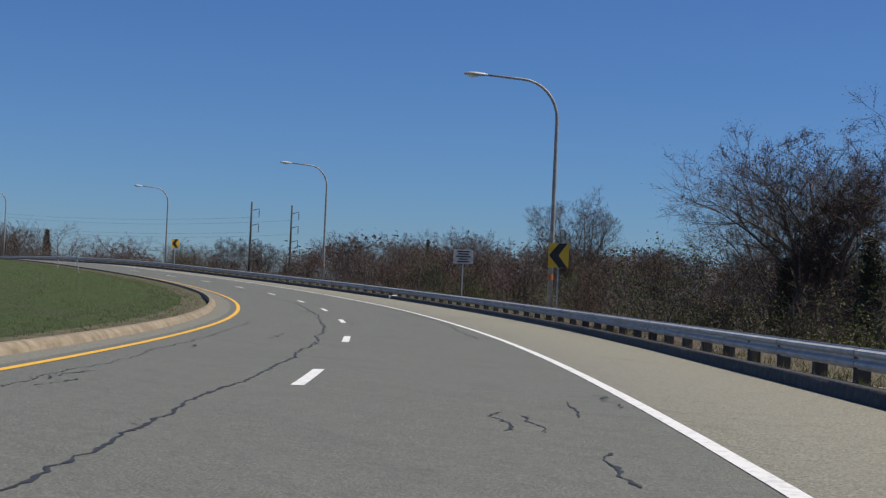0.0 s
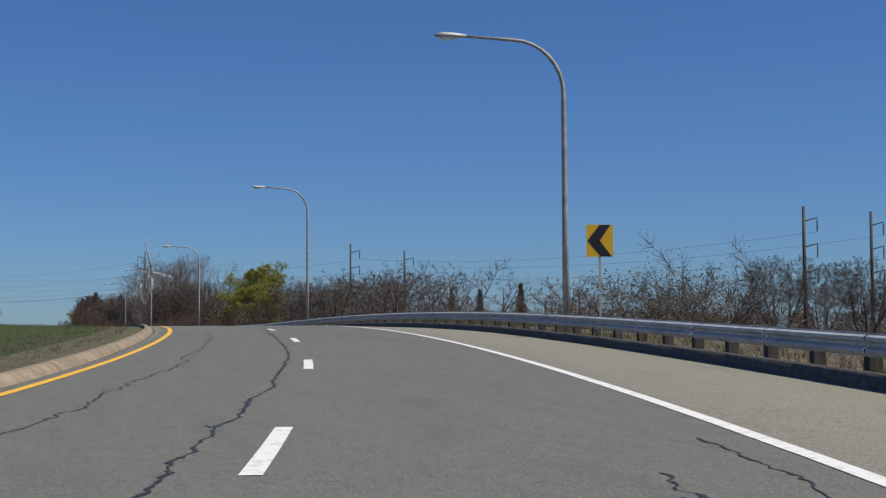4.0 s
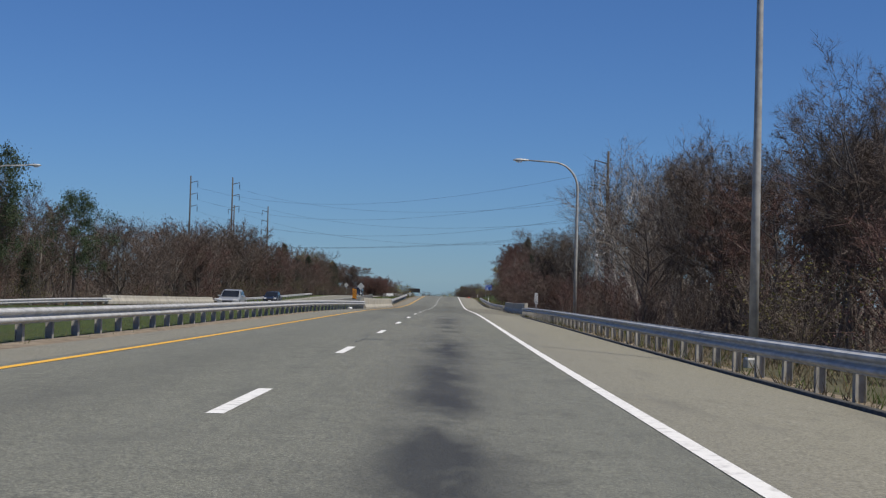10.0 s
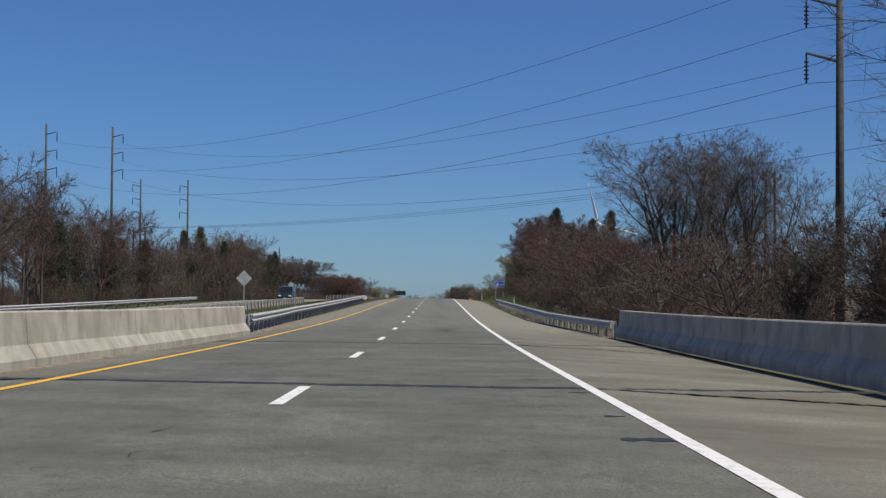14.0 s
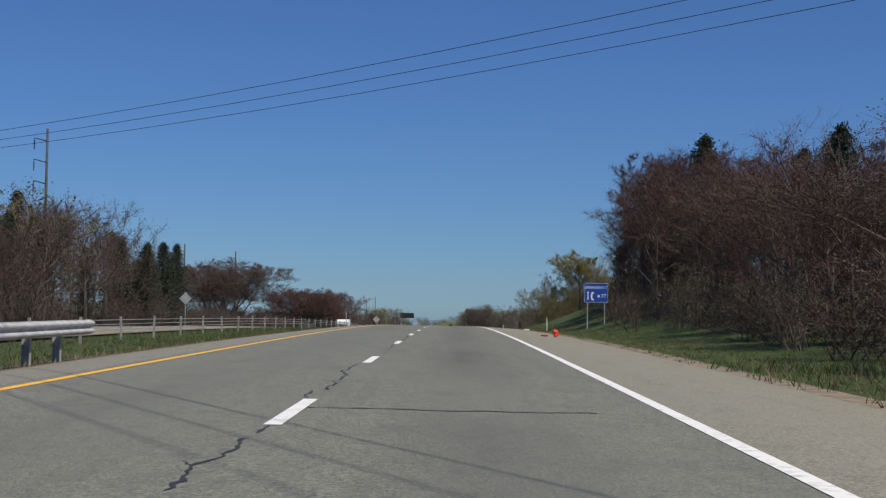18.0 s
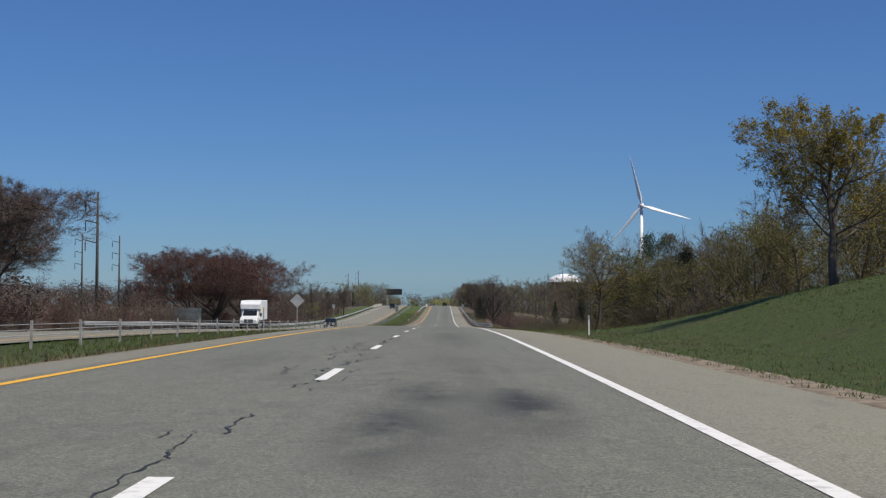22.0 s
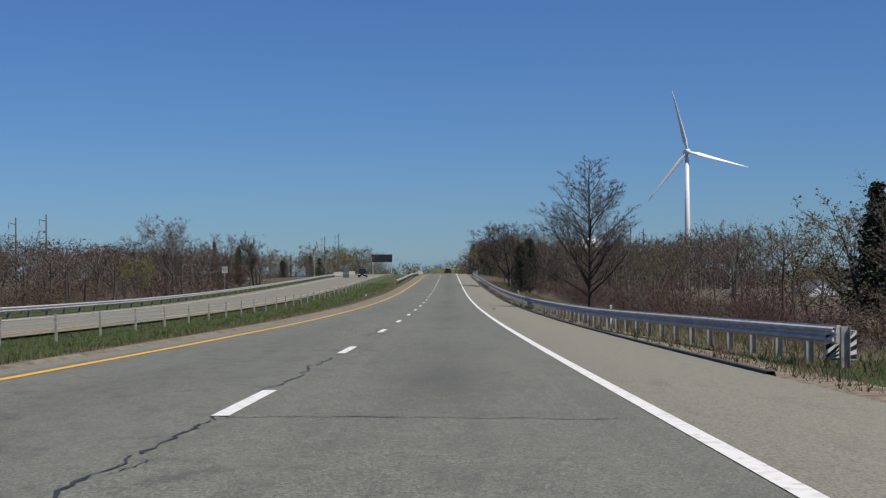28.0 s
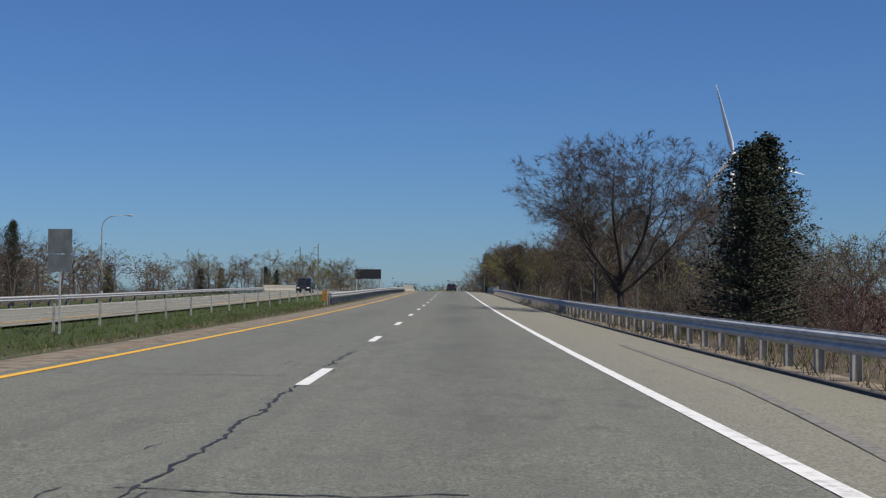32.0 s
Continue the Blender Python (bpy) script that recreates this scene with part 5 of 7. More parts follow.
def bare_kind(seed, style, twig, bark=None, leaf=None, leaf_size=0.1, per=2, lod=1, h=10.0, dense=1.0):
    """lod 2: a tree that stands alone; 1: the front of a wood; 0: deep in it."""
    r, g = random.Random(seed), np.random.default_rng(seed)
    seg = {2: (10, 5, 3, 2), 1: (7, 3, 2), 0: (3, 2, 1)}[lod]
    deep = {2: (7, 4), 1: (7,), 0: (4,)}[lod]
    cut = (1.0, 1.0, 0.65)[2 - lod]
    thin = {2: 0.0085, 1: 0.012, 0: 0.022}[lod]
    ang = ((0.55, 1.0), (0.5, 0.95), (0.4, 0.9))
    if style == "round":
        stems = [((0, 0, -0.3), (r.uniform(-.08, .08), r.uniform(-.08, .08), 1), h * 0.82, 0.017 * h)]
        spec = ((int(13 * cut), *deep), (0.62, 0.55, 0.50), ang, seg, sphere_shape(0.05, 0.95), 0.05, 0.13, 0.18, thin)
    elif style == "tall":
        stems = [((0, 0, -0.3), (r.uniform(-.06, .06), r.uniform(-.06, .06), 1), h * 0.92, 0.014 * h)]
        spec = ((int(13 * cut), *deep), (0.36, 0.52, 0.50), ((0.4, 0.8), (0.5, 0.9), (0.4, 0.9)), seg, sphere_shape(0.25, 1.0), 0.08, 0.14, 0.36, thin)
    elif style == "fork":
        stems = [((0, 0, -0.3), (r.uniform(-.3, .3), r.uniform(-.3, .3), 1), h * r.uniform(0.8, 0.95), 0.011 * h) for _ in range(3)]
        spec = ((int(9 * cut), *deep), (0.36, 0.52, 0.5), ((0.4, 0.85), (0.5, 0.9), (0.4, 0.9)), seg, sphere_shape(0.15, 1.0), 0.07, 0.15, 0.25, thin)
    elif style == "pyramid":
        stems = [((0, 0, -0.3), (0.02, 0.01, 1), h, 0.0115 * h)]
        spec = ((44, 11, 5), (0.45, 0.42, 0.40), ((0.6, 0.85), (0.4, 0.75), (0.4, 0.8)), seg, lambda t: 0.98 - 0.78 * t ** 1.3 if t > 0.2 else 0.8 + t, 0.06, 0.08, 0.12, thin, 1.1)
    elif style == "crooked":
        stems = [((r.uniform(-.3, .3), r.uniform(-.3, .3), -0.3), (r.uniform(-.3, .3), r.uniform(-.3, .3), 1), h * r.uniform(0.85, 1.0), 0.0145 * h) for _ in range(3)]
        spec = ((9, *deep), (0.40, 0.50, 0.5), ((0.35, 0.8), (0.45, 0.95), (0.4, 0.9)), seg, sphere_shape(0.3, 1.1), 0.09, 0.22, 0.30, thin)
    elif style == "fan":
        stems = [((0, 0, -0.3), (0.03, 0, 1), h * 0.3, 0.024 * h)]
        for q in range(9):
            a = q * 2.4 + r.uniform(-.3, .3)
            o = r.uniform(0.12, 0.95)
            stems.append(((0, 0, h * r.uniform(0.10, 0.24)), (o * math.cos(a), o * math.sin(a), 1.0), h * (0.80 + 0.04 * o), 0.0125 * h))
        spec = ((9, *deep), (0.36, 0.52, 0.5), ((0.3, 0.7), (0.4, 0.9), (0.4, 0.9)), seg, sphere_shape(0.2, 1.1), 0.03, 0.13, 0.28, thin)
    elif style == "egg":
        stems = [((0, 0, -0.3), (0.03, 0.02, 1), h * 0.94, 0.013 * h)]
        spec = ((30, 8, 4), (0.44, 0.50, 0.48), ((0.75, 1.10), (0.45, 0.95), (0.4, 0.9)), seg, lambda t: math.sin(math.pi * min(1.0, 0.22 + 0.76 * t)) ** 0.8 + 0.05, 0.06, 0.13, 0.05, thin)
    elif style == "oak":
        stems = [((0, 0, -0.3), (0.04, 0.02, 1), h * 0.86, 0.026 * h)]
        spec = ((17, 9, 4), (0.60, 0.52, 0.48), ((0.85, 1.30), (0.45, 0.95), (0.4, 0.9)), seg, sphere_shape(0.05, 1.0), 0.07, 0.15, 0.26, thin)
    elif style == "vase":
        stems = [((r.uniform(-.15, .15), r.uniform(-.15, .15), -0.3), (0.62 * math.cos(a), 0.62 * math.sin(a), 1), h * r.uniform(0.85, 1.0), 0.013 * h) for a in [q * 2 * math.pi / 5 + r.uniform(-.3, .3) for q in range(5)]]
        spec = ((9, *deep), (0.42, 0.52, 0.5), ((0.4, 0.85), (0.5, 0.9), (0.4, 0.9)), seg, sphere_shape(0.25, 1.1), 0.035, 0.12, 0.30, thin)
    elif style == "umbrella":
        stems = [((0, 0, -0.3), (0.03, 0, 1), h * 0.34, 0.020 * h)]
        for q in range(8):
            a = q * 2.4 + r.uniform(-.3, .3)
            o = r.uniform(0.55, 1.25)
            stems.append(((0, 0, h * r.uniform(0.13, 0.27)), (o * math.cos(a), o * math.sin(a), 1.0), h * (0.72 + 0.10 * o), 0.011 * h))
        spec = ((8, *deep), (0.42, 0.55, 0.5), ((0.45, 0.85), (0.5, 0.9), (0.4, 0.9)), seg, sphere_shape(0.25, 1.1), 0.005, 0.12, 0.30, thin)
    else:
        stems = [((r.uniform(-.5, .5), r.uniform(-.5, .5), -0.2), (r.uniform(-.75, .75), r.uniform(-.75, .75), 1), h * r.uniform(0.6, 0.95), 0.006 * h + 0.004) for _ in range(9 if lod else 6)]
        spec = ((5,), (0.5,), ((0.4, 0.9),), ((4, 2) if lod else (2, 1)), lambda t: 1.1 - 0.5 * t, 0.05, 0.16, 0.10, thin)
    segs, tips = grow(r, stems, *spec)
    top = max(s[4] for s in segs)
    big = [s for s in segs if s[4] < top or (s[4] <= 1 and style != "shrub")]
    fine = [s for s in segs if s[4] == top]
    count, ln, wd = {2: (10, 0.060, 0.013), 1: (30, 0.070, 0.019), 0: (16, 0.085, 0.038)}[lod]
    if style in ("fan", "crooked") and lod == 2:
        count, ln, wd = (6 if style == "fan" else 2), 0.05, 0.009
    if style == "pyramid":
        count, ln, wd = 6, 0.036, 0.0095
    count, wd = round(count * dense), wd * math.sqrt(dense)
    if style == "shrub":
        count, ln, wd = {2: (14, 0.2, 0.014), 1: (14, 0.16, 0.012), 0: (9, 0.22, 0.035)}[lod]
    p, q, w = twigs_on(g, fine, count, ln * h, wd)
    fa, fb = np.array([s[0] for s in fine]), np.array([s[1] for s in fine])
    fw = np.array([s[2] + s[3] for s in fine])
    pieces = [(*slivers(fa, fb, fw, g), twig), (*slivers(p, q, w, g), twig)]
    if lod < 2:
        ends = q
        pieces.append((*specks(g, ends, (0.066, 0.042)[style == "shrub"] if lod else 0.11, 0.012 * h, 1), twig))
    if leaf is not None:
        pieces.append((*leaf_tris(g, (np.concatenate([q, p + (q - p) * 0.6])[::2] if lod == 2 else q[::3]), leaf_size, 0.04 * h / 10, per), leaf))
    zmax = float(np.percentile(q[:, 2], 99.5))
    wood_piece = tubes(big, bark or BARK)
    if style == "shrub":
        return Kind(zmax, shrub=[wood_piece] + pieces)
    return Kind(zmax, trunk=[wood_piece], crown=pieces)


def conifer_kind(seed, style, mat, h=10.0):
    r, g = random.Random(seed), np.random.default_rng(seed)
    segs = [(Vector((0, 0, -0.3)), Vector((0, 0, h * 0.5)), 0.016 * h, 0.010 * h, 0), (Vector((0, 0, h * 0.5)), Vector((0, 0, h * 0.97)), 0.010 * h, 0.01, 0)]
    cs = []
    if style == "cedar":
        count, low, wide, per, size, sp = 230, 0.02, 0.26, 36, 0.13, 0.15
    elif style == "spruce":
        count, low, wide, per, size, sp = 170, 0.05, 0.22, 18, 0.24, 0.12
    else:
        count, low, wide, per, size, sp = 30, 0.38, 0.29, 260, 0.12, 0.27
    lump = [(r.uniform(0, 6.28), r.uniform(0.1, 1), r.uniform(0.6, 1.25)) for _ in range(9)]
    for k in range(count):
        t = low + (1 - low) * ((k + r.random()) / count) ** 0.85
        if style == "cedar":
            w = wide * (1.02 - t) ** 0.62 * r.uniform(0.5, 1.15)
        elif style == "spruce":
            w = wide * (1.03 - t) * r.uniform(0.75, 1.1)
        else:
            w = wide * (0.45 + 0.9 * math.sin(math.pi * min(1, max(0, (t - 0.1) / 0.95)))) * r.uniform(0.45, 1.1)
        a = k * 2.4 + r.uniform(-.4, .4)
        for la, lt, lw in lump:
            if abs(math.sin((a - la) / 2)) < 0.35 and abs(t - lt) < 0.14:
                w *= lw
        up = 0.35 if style == "cedar" else (-0.15 if style == "spruce" else 0.18)
        ln = w * h
        d = Vector((math.cos(a), math.sin(a), up + r.uniform(-.15, .15))).normalized()
        p = Vector((0, 0, t * h * 0.97))
        q = p + d * ln
        segs.append((p, q, 0.006 * h * (1.05 - t) + 0.008, 0.008, 1))
        m = 4 if style != "pine" else 3
        for j in range(m):
            f = (0.45 if style == "pine" else 0.25) + (0.75 if style != "pine" else 0.55) * (j + r.random()) / m
            cs.append(p.lerp(q, f) + Vector((r.gauss(0, 1), r.gauss(0, 1), r.gauss(0, 0.6))) * 0.06 * ln)
    if style != "pine":
        cs += [Vector((0, 0, h * t)) for t in (0.9, 0.93, 0.96, 0.98)]
    v, f = leaf_tris(g, np.array(cs), size, sp * h / 10, max(3, per // 3 if style != "pine" else per // 2), 0.5)
    return Kind(h, trunk=[tubes(segs, BARK_DARK)], crown=[(v, f, mat)])


def kinds_at(lod):
    few = (lambda *s: s) if lod else (lambda *s: s[:2])
    return {
        "round": [bare_kind(s, "round", TWIG, lod=lod) for s in few(1, 2, 3)],
        "roundgrey": [bare_kind(s, "round", TWIG_GREY, lod=lod) for s in few(11, 12)],
        "tall": [bare_kind(s, "tall", TWIG_GREY, lod=lod) for s in few(4, 5, 6)],
        "tallbrown": [bare_kind(s, "tall", TWIG, lod=lod) for s in few(7, 8)],
        "fork": [bare_kind(s, "crooked" if lod else "fork", TWIG, BARK, lod=lod) for s in few(9, 10)],
        "reddish": [bare_kind(s, "round", TWIG_RED, leaf=BUD_RED, leaf_size=0.07, per=1, lod=lod) for s in few(13, 14)],
        "yellow": [bare_kind(s, "round", TWIG_GREY, leaf=BUD_YELLOW, leaf_size=0.10 if lod else 0.20, per=8 if lod else 3, lod=lod) for s in few(20, 21)],
        "olive": [bare_kind(s, "round", TWIG_OLIVE, leaf=BUD_OLIVE, leaf_size=0.085 if lod else 0.17, per=6 if lod else 3, lod=lod) for s in few(22, 36)],
        "shrub": [bare_kind(s, "shrub", TWIG, lod=lod, h=3.0) for s in few(28, 29, 30)],
        "redshrub": [bare_kind(s, "shrub", TWIG_RED, leaf=BUD_RED, leaf_size=0.05, per=1, lod=lod, h=3.0) for s in few(31, 32)],
        "oliveshrub": [bare_kind(s, "shrub", TWIG_GREY, leaf=BUD_OLIVE, leaf_size=0.07, per=2, lod=lod, h=3.0) for s in few(33, 34)],
        "greenshrub": [bare_kind(35, "shrub", TWIG_GREY, leaf=BLADE, leaf_size=0.08, per=2, lod=lod, h=3.0)],
    }


K, BACK = kinds_at(1), kinds_at(0)
K.update({
    "pyramid": [bare_kind(15, "pyramid", TWIG_GREY, BARK_DARK, lod=2)],
    "vase": [bare_kind(s, "vase", TWIG_GREY, BARK_DARK, lod=2) for s in (16, 17)],
    "fan": [bare_kind(s, "fan", TWIG_GREY, BARK, lod=2) for s in (42, 43)],
    "crooked": [bare_kind(s, "crooked", TWIG_GREY, BARK_PALE, lod=2) for s in (44, 45, 46)],
    "umbrella": [bare_kind(41, "umbrella", TWIG_DARK, BARK_DARK, lod=2)],
    "redvase": [bare_kind(s, "umbrella", TWIG_RED, BARK_DARK, leaf=BUD_RED, leaf_size=0.085, per=1, lod=2) for s in (18, 19)],
    "bigtall": [bare_kind(s, "tall", TWIG_GREY, lod=2, dense=0.6) for s in (4, 6)],
    "blossom": [bare_kind(s, "egg", TWIG_OLIVE, BARK_DARK, leaf=BUD_YELLOW, leaf_size=0.09, per=6, lod=2) for s in (20, 21)],
    "ochre": [bare_kind(s, "oak", TWIG_GREY, BARK_DARK, leaf=BUD_OCHRE, leaf_size=0.10, per=3, lod=2) for s in (60, 61)],
    "oak": [bare_kind(62, "oak", TWIG_GREY, BARK_DARK, leaf=BUD_OCHRE, leaf_size=0.08, per=1, lod=2)],
    "lone": [bare_kind(37, "round", TWIG_GREY, BARK_DARK, lod=2)],
    "budding": [bare_kind(s, "round", TWIG_RED, BARK, leaf=BUD_RED, leaf_size=0.05, per=1, lod=2, dense=1.9) for s in (38, 39)],
    "budding_light": [bare_kind(s, "round", TWIG_GREY, BARK, leaf=BUD_RED, leaf_size=0.05, per=1, lod=2, dense=0.8) for s in (63, 64)],
    "dome": [bare_kind(48, "umbrella", TWIG_GREY, BARK, leaf=BUD_RED, leaf_size=0.06, per=1, lod=2, dense=1.3)],
    "cedar": [conifer_kind(s, "cedar", NEEDLE) for s in (23, 24)],
    "spruce": [conifer_kind(25, "spruce", NEEDLE)],
    "pine": [conifer_kind(s, "pine", NEEDLE_PINE) for s in (26, 27)],
})
LABEL = {
    "ochre": "spreading tree in young ochre-yellow leaf on the bank", "oak": "large spreading tree with dark limbs and a few yellow leaves",
    "lone": "leafless spreading tree with a crooked dark trunk on the grass", "budding": "large budding tree with dense reddish twigs beside the bank", "round": "leafless brown deciduous tree with a rounded crown of fine twigs", "roundgrey": "leafless grey-brown tree with budding twigs",
    "tall": "tall leafless grey-barked tree with a narrow crown", "tallbrown": "tall leafless brown tree in the roadside wood",
    "fork": "leafless forked tree with several brown stems", "reddish": "reddish-brown budding tree in the roadside wood",
    "pyramid": "leafless pyramidal tree with a straight dark trunk", "vase": "leafless tree with spreading dark limbs", "fan": "large leafless tree with a rounded fan of ascending limbs", "crooked": "tall leafless tree with several crooked pale grey stems", "umbrella": "wide leafless tree with spreading dark limbs behind the guardrail",
    "budding_light": "budding tree with open grey-red twigs behind the guardrail", "dome": "broad domed tree with grey limbs and dull red buds", "redvase": "spreading tree with dark red spring buds", "bigtall": "tall leafless grey tree standing free", "blossom": "tree covered in yellow-green spring blossom beside the road", "yellow": "tree covered in yellow-green spring blossom",
    "olive": "tree with sparse olive-green opening buds", "cedar": "dense dark green cedar tree", "spruce": "dark conical spruce tree",
    "pine": "green pine tree with ragged open branches", "shrub": "leafless brown thicket shrub at the wood's edge",
    "redshrub": "reddish-brown leafless shrub at the wood's edge", "oliveshrub": "shrub with olive-green opening buds",
    "greenshrub": "fresh green roadside shrub",
}
veg = random.Random(77)


def station_of(x, y):
    if y > 300:
        return y, x
    i = int(np.argmin((_x - x) ** 2 + (_y - y) ** 2))
    if i >= len(_x) - 1:
        return y, x
    t = float(_th[i])
    dx, dy = x - _x[i], y - _y[i]
    return float(_s[i]) - math.sin(t) * dx + math.cos(t) * dy, math.cos(t) * dx + math.sin(t) * dy


def ground_at(x, y):
    s, u = station_of(x, y)
    return float(level(s)) + float(fall(s, u)) + ground_height(s, u)


def plant(kind, x, y, height, wide=1.0, z=None, label=""):
    k = veg.choice(K[kind])
    s = height / k.height
    m = pose(x, y, ground_at(x, y) if z is None else z, 0, 0, veg.uniform(0, 360)) @ Matrix.Diagonal((s * wide, s * wide, s, 1))
    if "shrub" in kind:
        ob = new("shrub", dict(k.parts())["shrub"])
        ob.matrix_basis = m
        return tagged(ob, label or LABEL[kind], "shrub", "roadside shrubs")
    ob = thing("tree", label or LABEL[kind], "tree", "roadside trees")
    ob.matrix_basis = m
    for name, me in k.parts():
        new(name, me).parent = ob
    return ob


def plant_to(kind, x, y, top, wide=1.0, label=""):
    """A tree whose tip reaches a height over the world's zero."""
    h = top + (descent(y) if x < 32 or y > 300 else 0.0) - ground_at(x, y)
    return plant(kind, x, y, h, wide, None, label)


def joined_trees(name, spots, label):
    """Many trees in one object: spots of (kind, x, y, height, width)."""
    if not spots:
        return
    r = random.Random(len(spots))
    out = []
    for kind, x, y, hh, wide in spots:
        k = r.choice(BACK.get(kind) or K[kind])
        s, a = hh / k.height, r.uniform(0, 6.28)
        m = np.array([[math.cos(a) * wide, -math.sin(a) * wide, 0], [math.sin(a) * wide, math.cos(a) * wide, 0], [0, 0, 1]]) * s
        at = [x, y, ground_at(x, y)]
        for pieces in k.pieces.values():
            out += [(v @ m.T + at, f, mt) for v, f, mt in pieces]
    tagged(part(name, joined_mesh(name, out)), label, "woodland", kind="stuff")


def spots_in(place, rows, gap, kinds, h, seed, clear, single=True):
    """The front row becomes single trees, those behind one joined wood. h: a range of heights, or the tops' level along y."""
    r = random.Random(seed)
    behind = []
    for row, (u, stations) in enumerate(rows):
        for s in stations:
            if r.random() < (clear if row else max(clear, 0.22)):
                continue
            kind = r.choice(kinds)
            x, y = place(s + r.uniform(-.4, .4) * gap, u + r.uniform(-.35, .35) * gap)
            if callable(h):
                hh = max(2.5, h(y) * r.uniform(0.80, 1.03) * (1 + 0.05 * row) + descent(y) - ground_at(x, y))
            else:
                hh = r.uniform(*h) * (0.92 if row == 0 else 1.04)
            if "shrub" in kind:
                hh = r.uniform(2.0, 3.8) if callable(h) or h[1] > 4 else r.uniform(*h) * 1.2
            elif kind in ("cedar", "spruce"):
                hh *= 0.85
            if row == 0 and single:
                plant(kind, x, y, hh, r.uniform(0.9, 1.2) * min(1.5, max(1.0, 9.0 / hh)) if "shrub" not in kind else r.uniform(0.9, 1.3))
            else:
                behind.append((kind, x, y, hh, r.uniform(1.0, 1.3) * min(1.5, max(1.0, 9.0 / hh))))
    joined_trees("woodland", behind, "leafless brown woodland behind the first trees")


def wood(y0, y1, x0, x1, gap, kinds, h, seed, clear=0.0, rows=2, single=True):
    """A stretch of woodland on the straight."""
    us = np.arange(x0, x1, gap if x1 > x0 else -gap)[:rows]
    spots_in(lambda s, u: (float(u), float(s)), [(float(u), [float(y) for y in np.arange(y0, y1, gap)]) for u in us], gap, kinds, h, seed, clear, single)


def bend_place(s, u):
    p = lay(np.array(s), np.array(u))
    return float(p[0]), float(p[1])


def bend_wood(s0, s1, u0, u1, gap, kinds, h, seed, clear=0.0, rows=2, single=True):
    """The same beside the bend: stations and distances to the right."""
    spots_in(bend_place, [(float(u), [float(s) for s in np.arange(s0, s1, gap)]) for u in np.arange(u0, u1, gap)[:rows]], gap, kinds, h, seed, clear, single)


def thicket(s0, s1, u0, u1, n, h, mats, seed, place=None, label="tangled leafless undergrowth at the foot of the trees", leaf=None):
    """Undergrowth nobody could count: rounded bushes over a strip, each a dome of about 45 fine twigs and their buds."""
    g = np.random.default_rng(seed)
    per, m = 60, max(6, int(n * 1.5) // 50)
    feet = []
    for s, u in zip(g.uniform(s0, s1, m), u0 + (u1 - u0) * g.random(m)):
        x, y = (place or (lambda a, b: (float(b), float(a))))(s, u)
        feet.append((x, y, ground_at(x, y) - 0.1))
    tall = g.uniform(h[0], h[1], m) * g.uniform(0.6, 1.0, m)
    broad = tall * g.uniform(0.45, 0.75, m) + 0.2
    c = np.repeat(np.array(feet), per, 0)
    size = np.repeat(np.stack([broad, broad, tall], 1), per, 0)
    d = g.normal(0, 1, (m * per, 3))
    d[:, 2] = np.abs(d[:, 2]) * 1.1 + 0.08
    d /= np.linalg.norm(d, axis=1, keepdims=True)
    q = g.uniform(0.12, 0.80, (m * per, 1))
    a = c + d * size * q
    b = a + (d + g.normal(0, 0.45, d.shape)) * size * g.uniform(0.16, 0.36, (m * per, 1))
    b[:, 2] = np.maximum(b[:, 2], c[:, 2] + 0.12)
    w = np.clip(0.010 + 0.0035 * size[:, 2], 0.011, 0.024) * g.uniform(0.6, 1.3, m * per)
    pick = np.repeat(g.integers(0, len(mats), m), per)
    pieces = []
    for k, mt in enumerate(mats):
        sel = pick == k
        if sel.any():
            pieces.append((*slivers(a[sel], b[sel], w[sel], g), mt))
            pieces.append((*specks(g, b[sel], 0.06, 0.12, 2), mt))
    if leaf is not None:
        some = b[np.repeat(g.random(m) < 0.6, per)]
        pieces.append((*specks(g, some, 0.065, 0.16, 4), leaf))
    tagged(part("undergrowth", joined_mesh("undergrowth", pieces)), label, "undergrowth", kind="stuff")


BROWN = ["round", "roundgrey", "tall", "fork", "reddish", "roundgrey"]
SHADY = ["round", "round", "tallbrown", "reddish", "reddish", "roundgrey", "cedar"]
ROUND = ["round", "reddish", "roundgrey", "reddish", "round", "fork"]
EDGE_SHRUBS = ["shrub", "shrub", "redshrub", "oliveshrub"]
DULL = [TWIG, TWIG_RED, TWIG_DARK, TWIG_DARK]
MIXED = [TWIG, TWIG_RED, TWIG_DARK, TWIG_OLIVE]


def right_tops(y):
    return ramp(y, 250, 5.6, 272, 5.4, 282, 3.6, 288, 3.6, 298, 6.0, 309, 7.8, 337, 9.2, 346, 7.5, 352, 5.0, 392, 4.4, 425, 4.6, 450, 6.0, 470, 7.8, 490, 8.8, 506, 8.4, 521, 9.4, 541, 10.6, 553, 12.4, 577, 14.6, 602, 16.4)


def left_tops(y):
    return ramp(y, 240, 8.5, 343, 9.4, 359, 10.8, 382, 9.6, 397, 8.6, 430, 10.5, 453, 11.8, 464, 12.6, 481, 11.4, 510, 12.3, 526, 10.2, 573, 10.4, 583, 12.4, 602, 14.2, 633, 13.8, 662, 13.0)


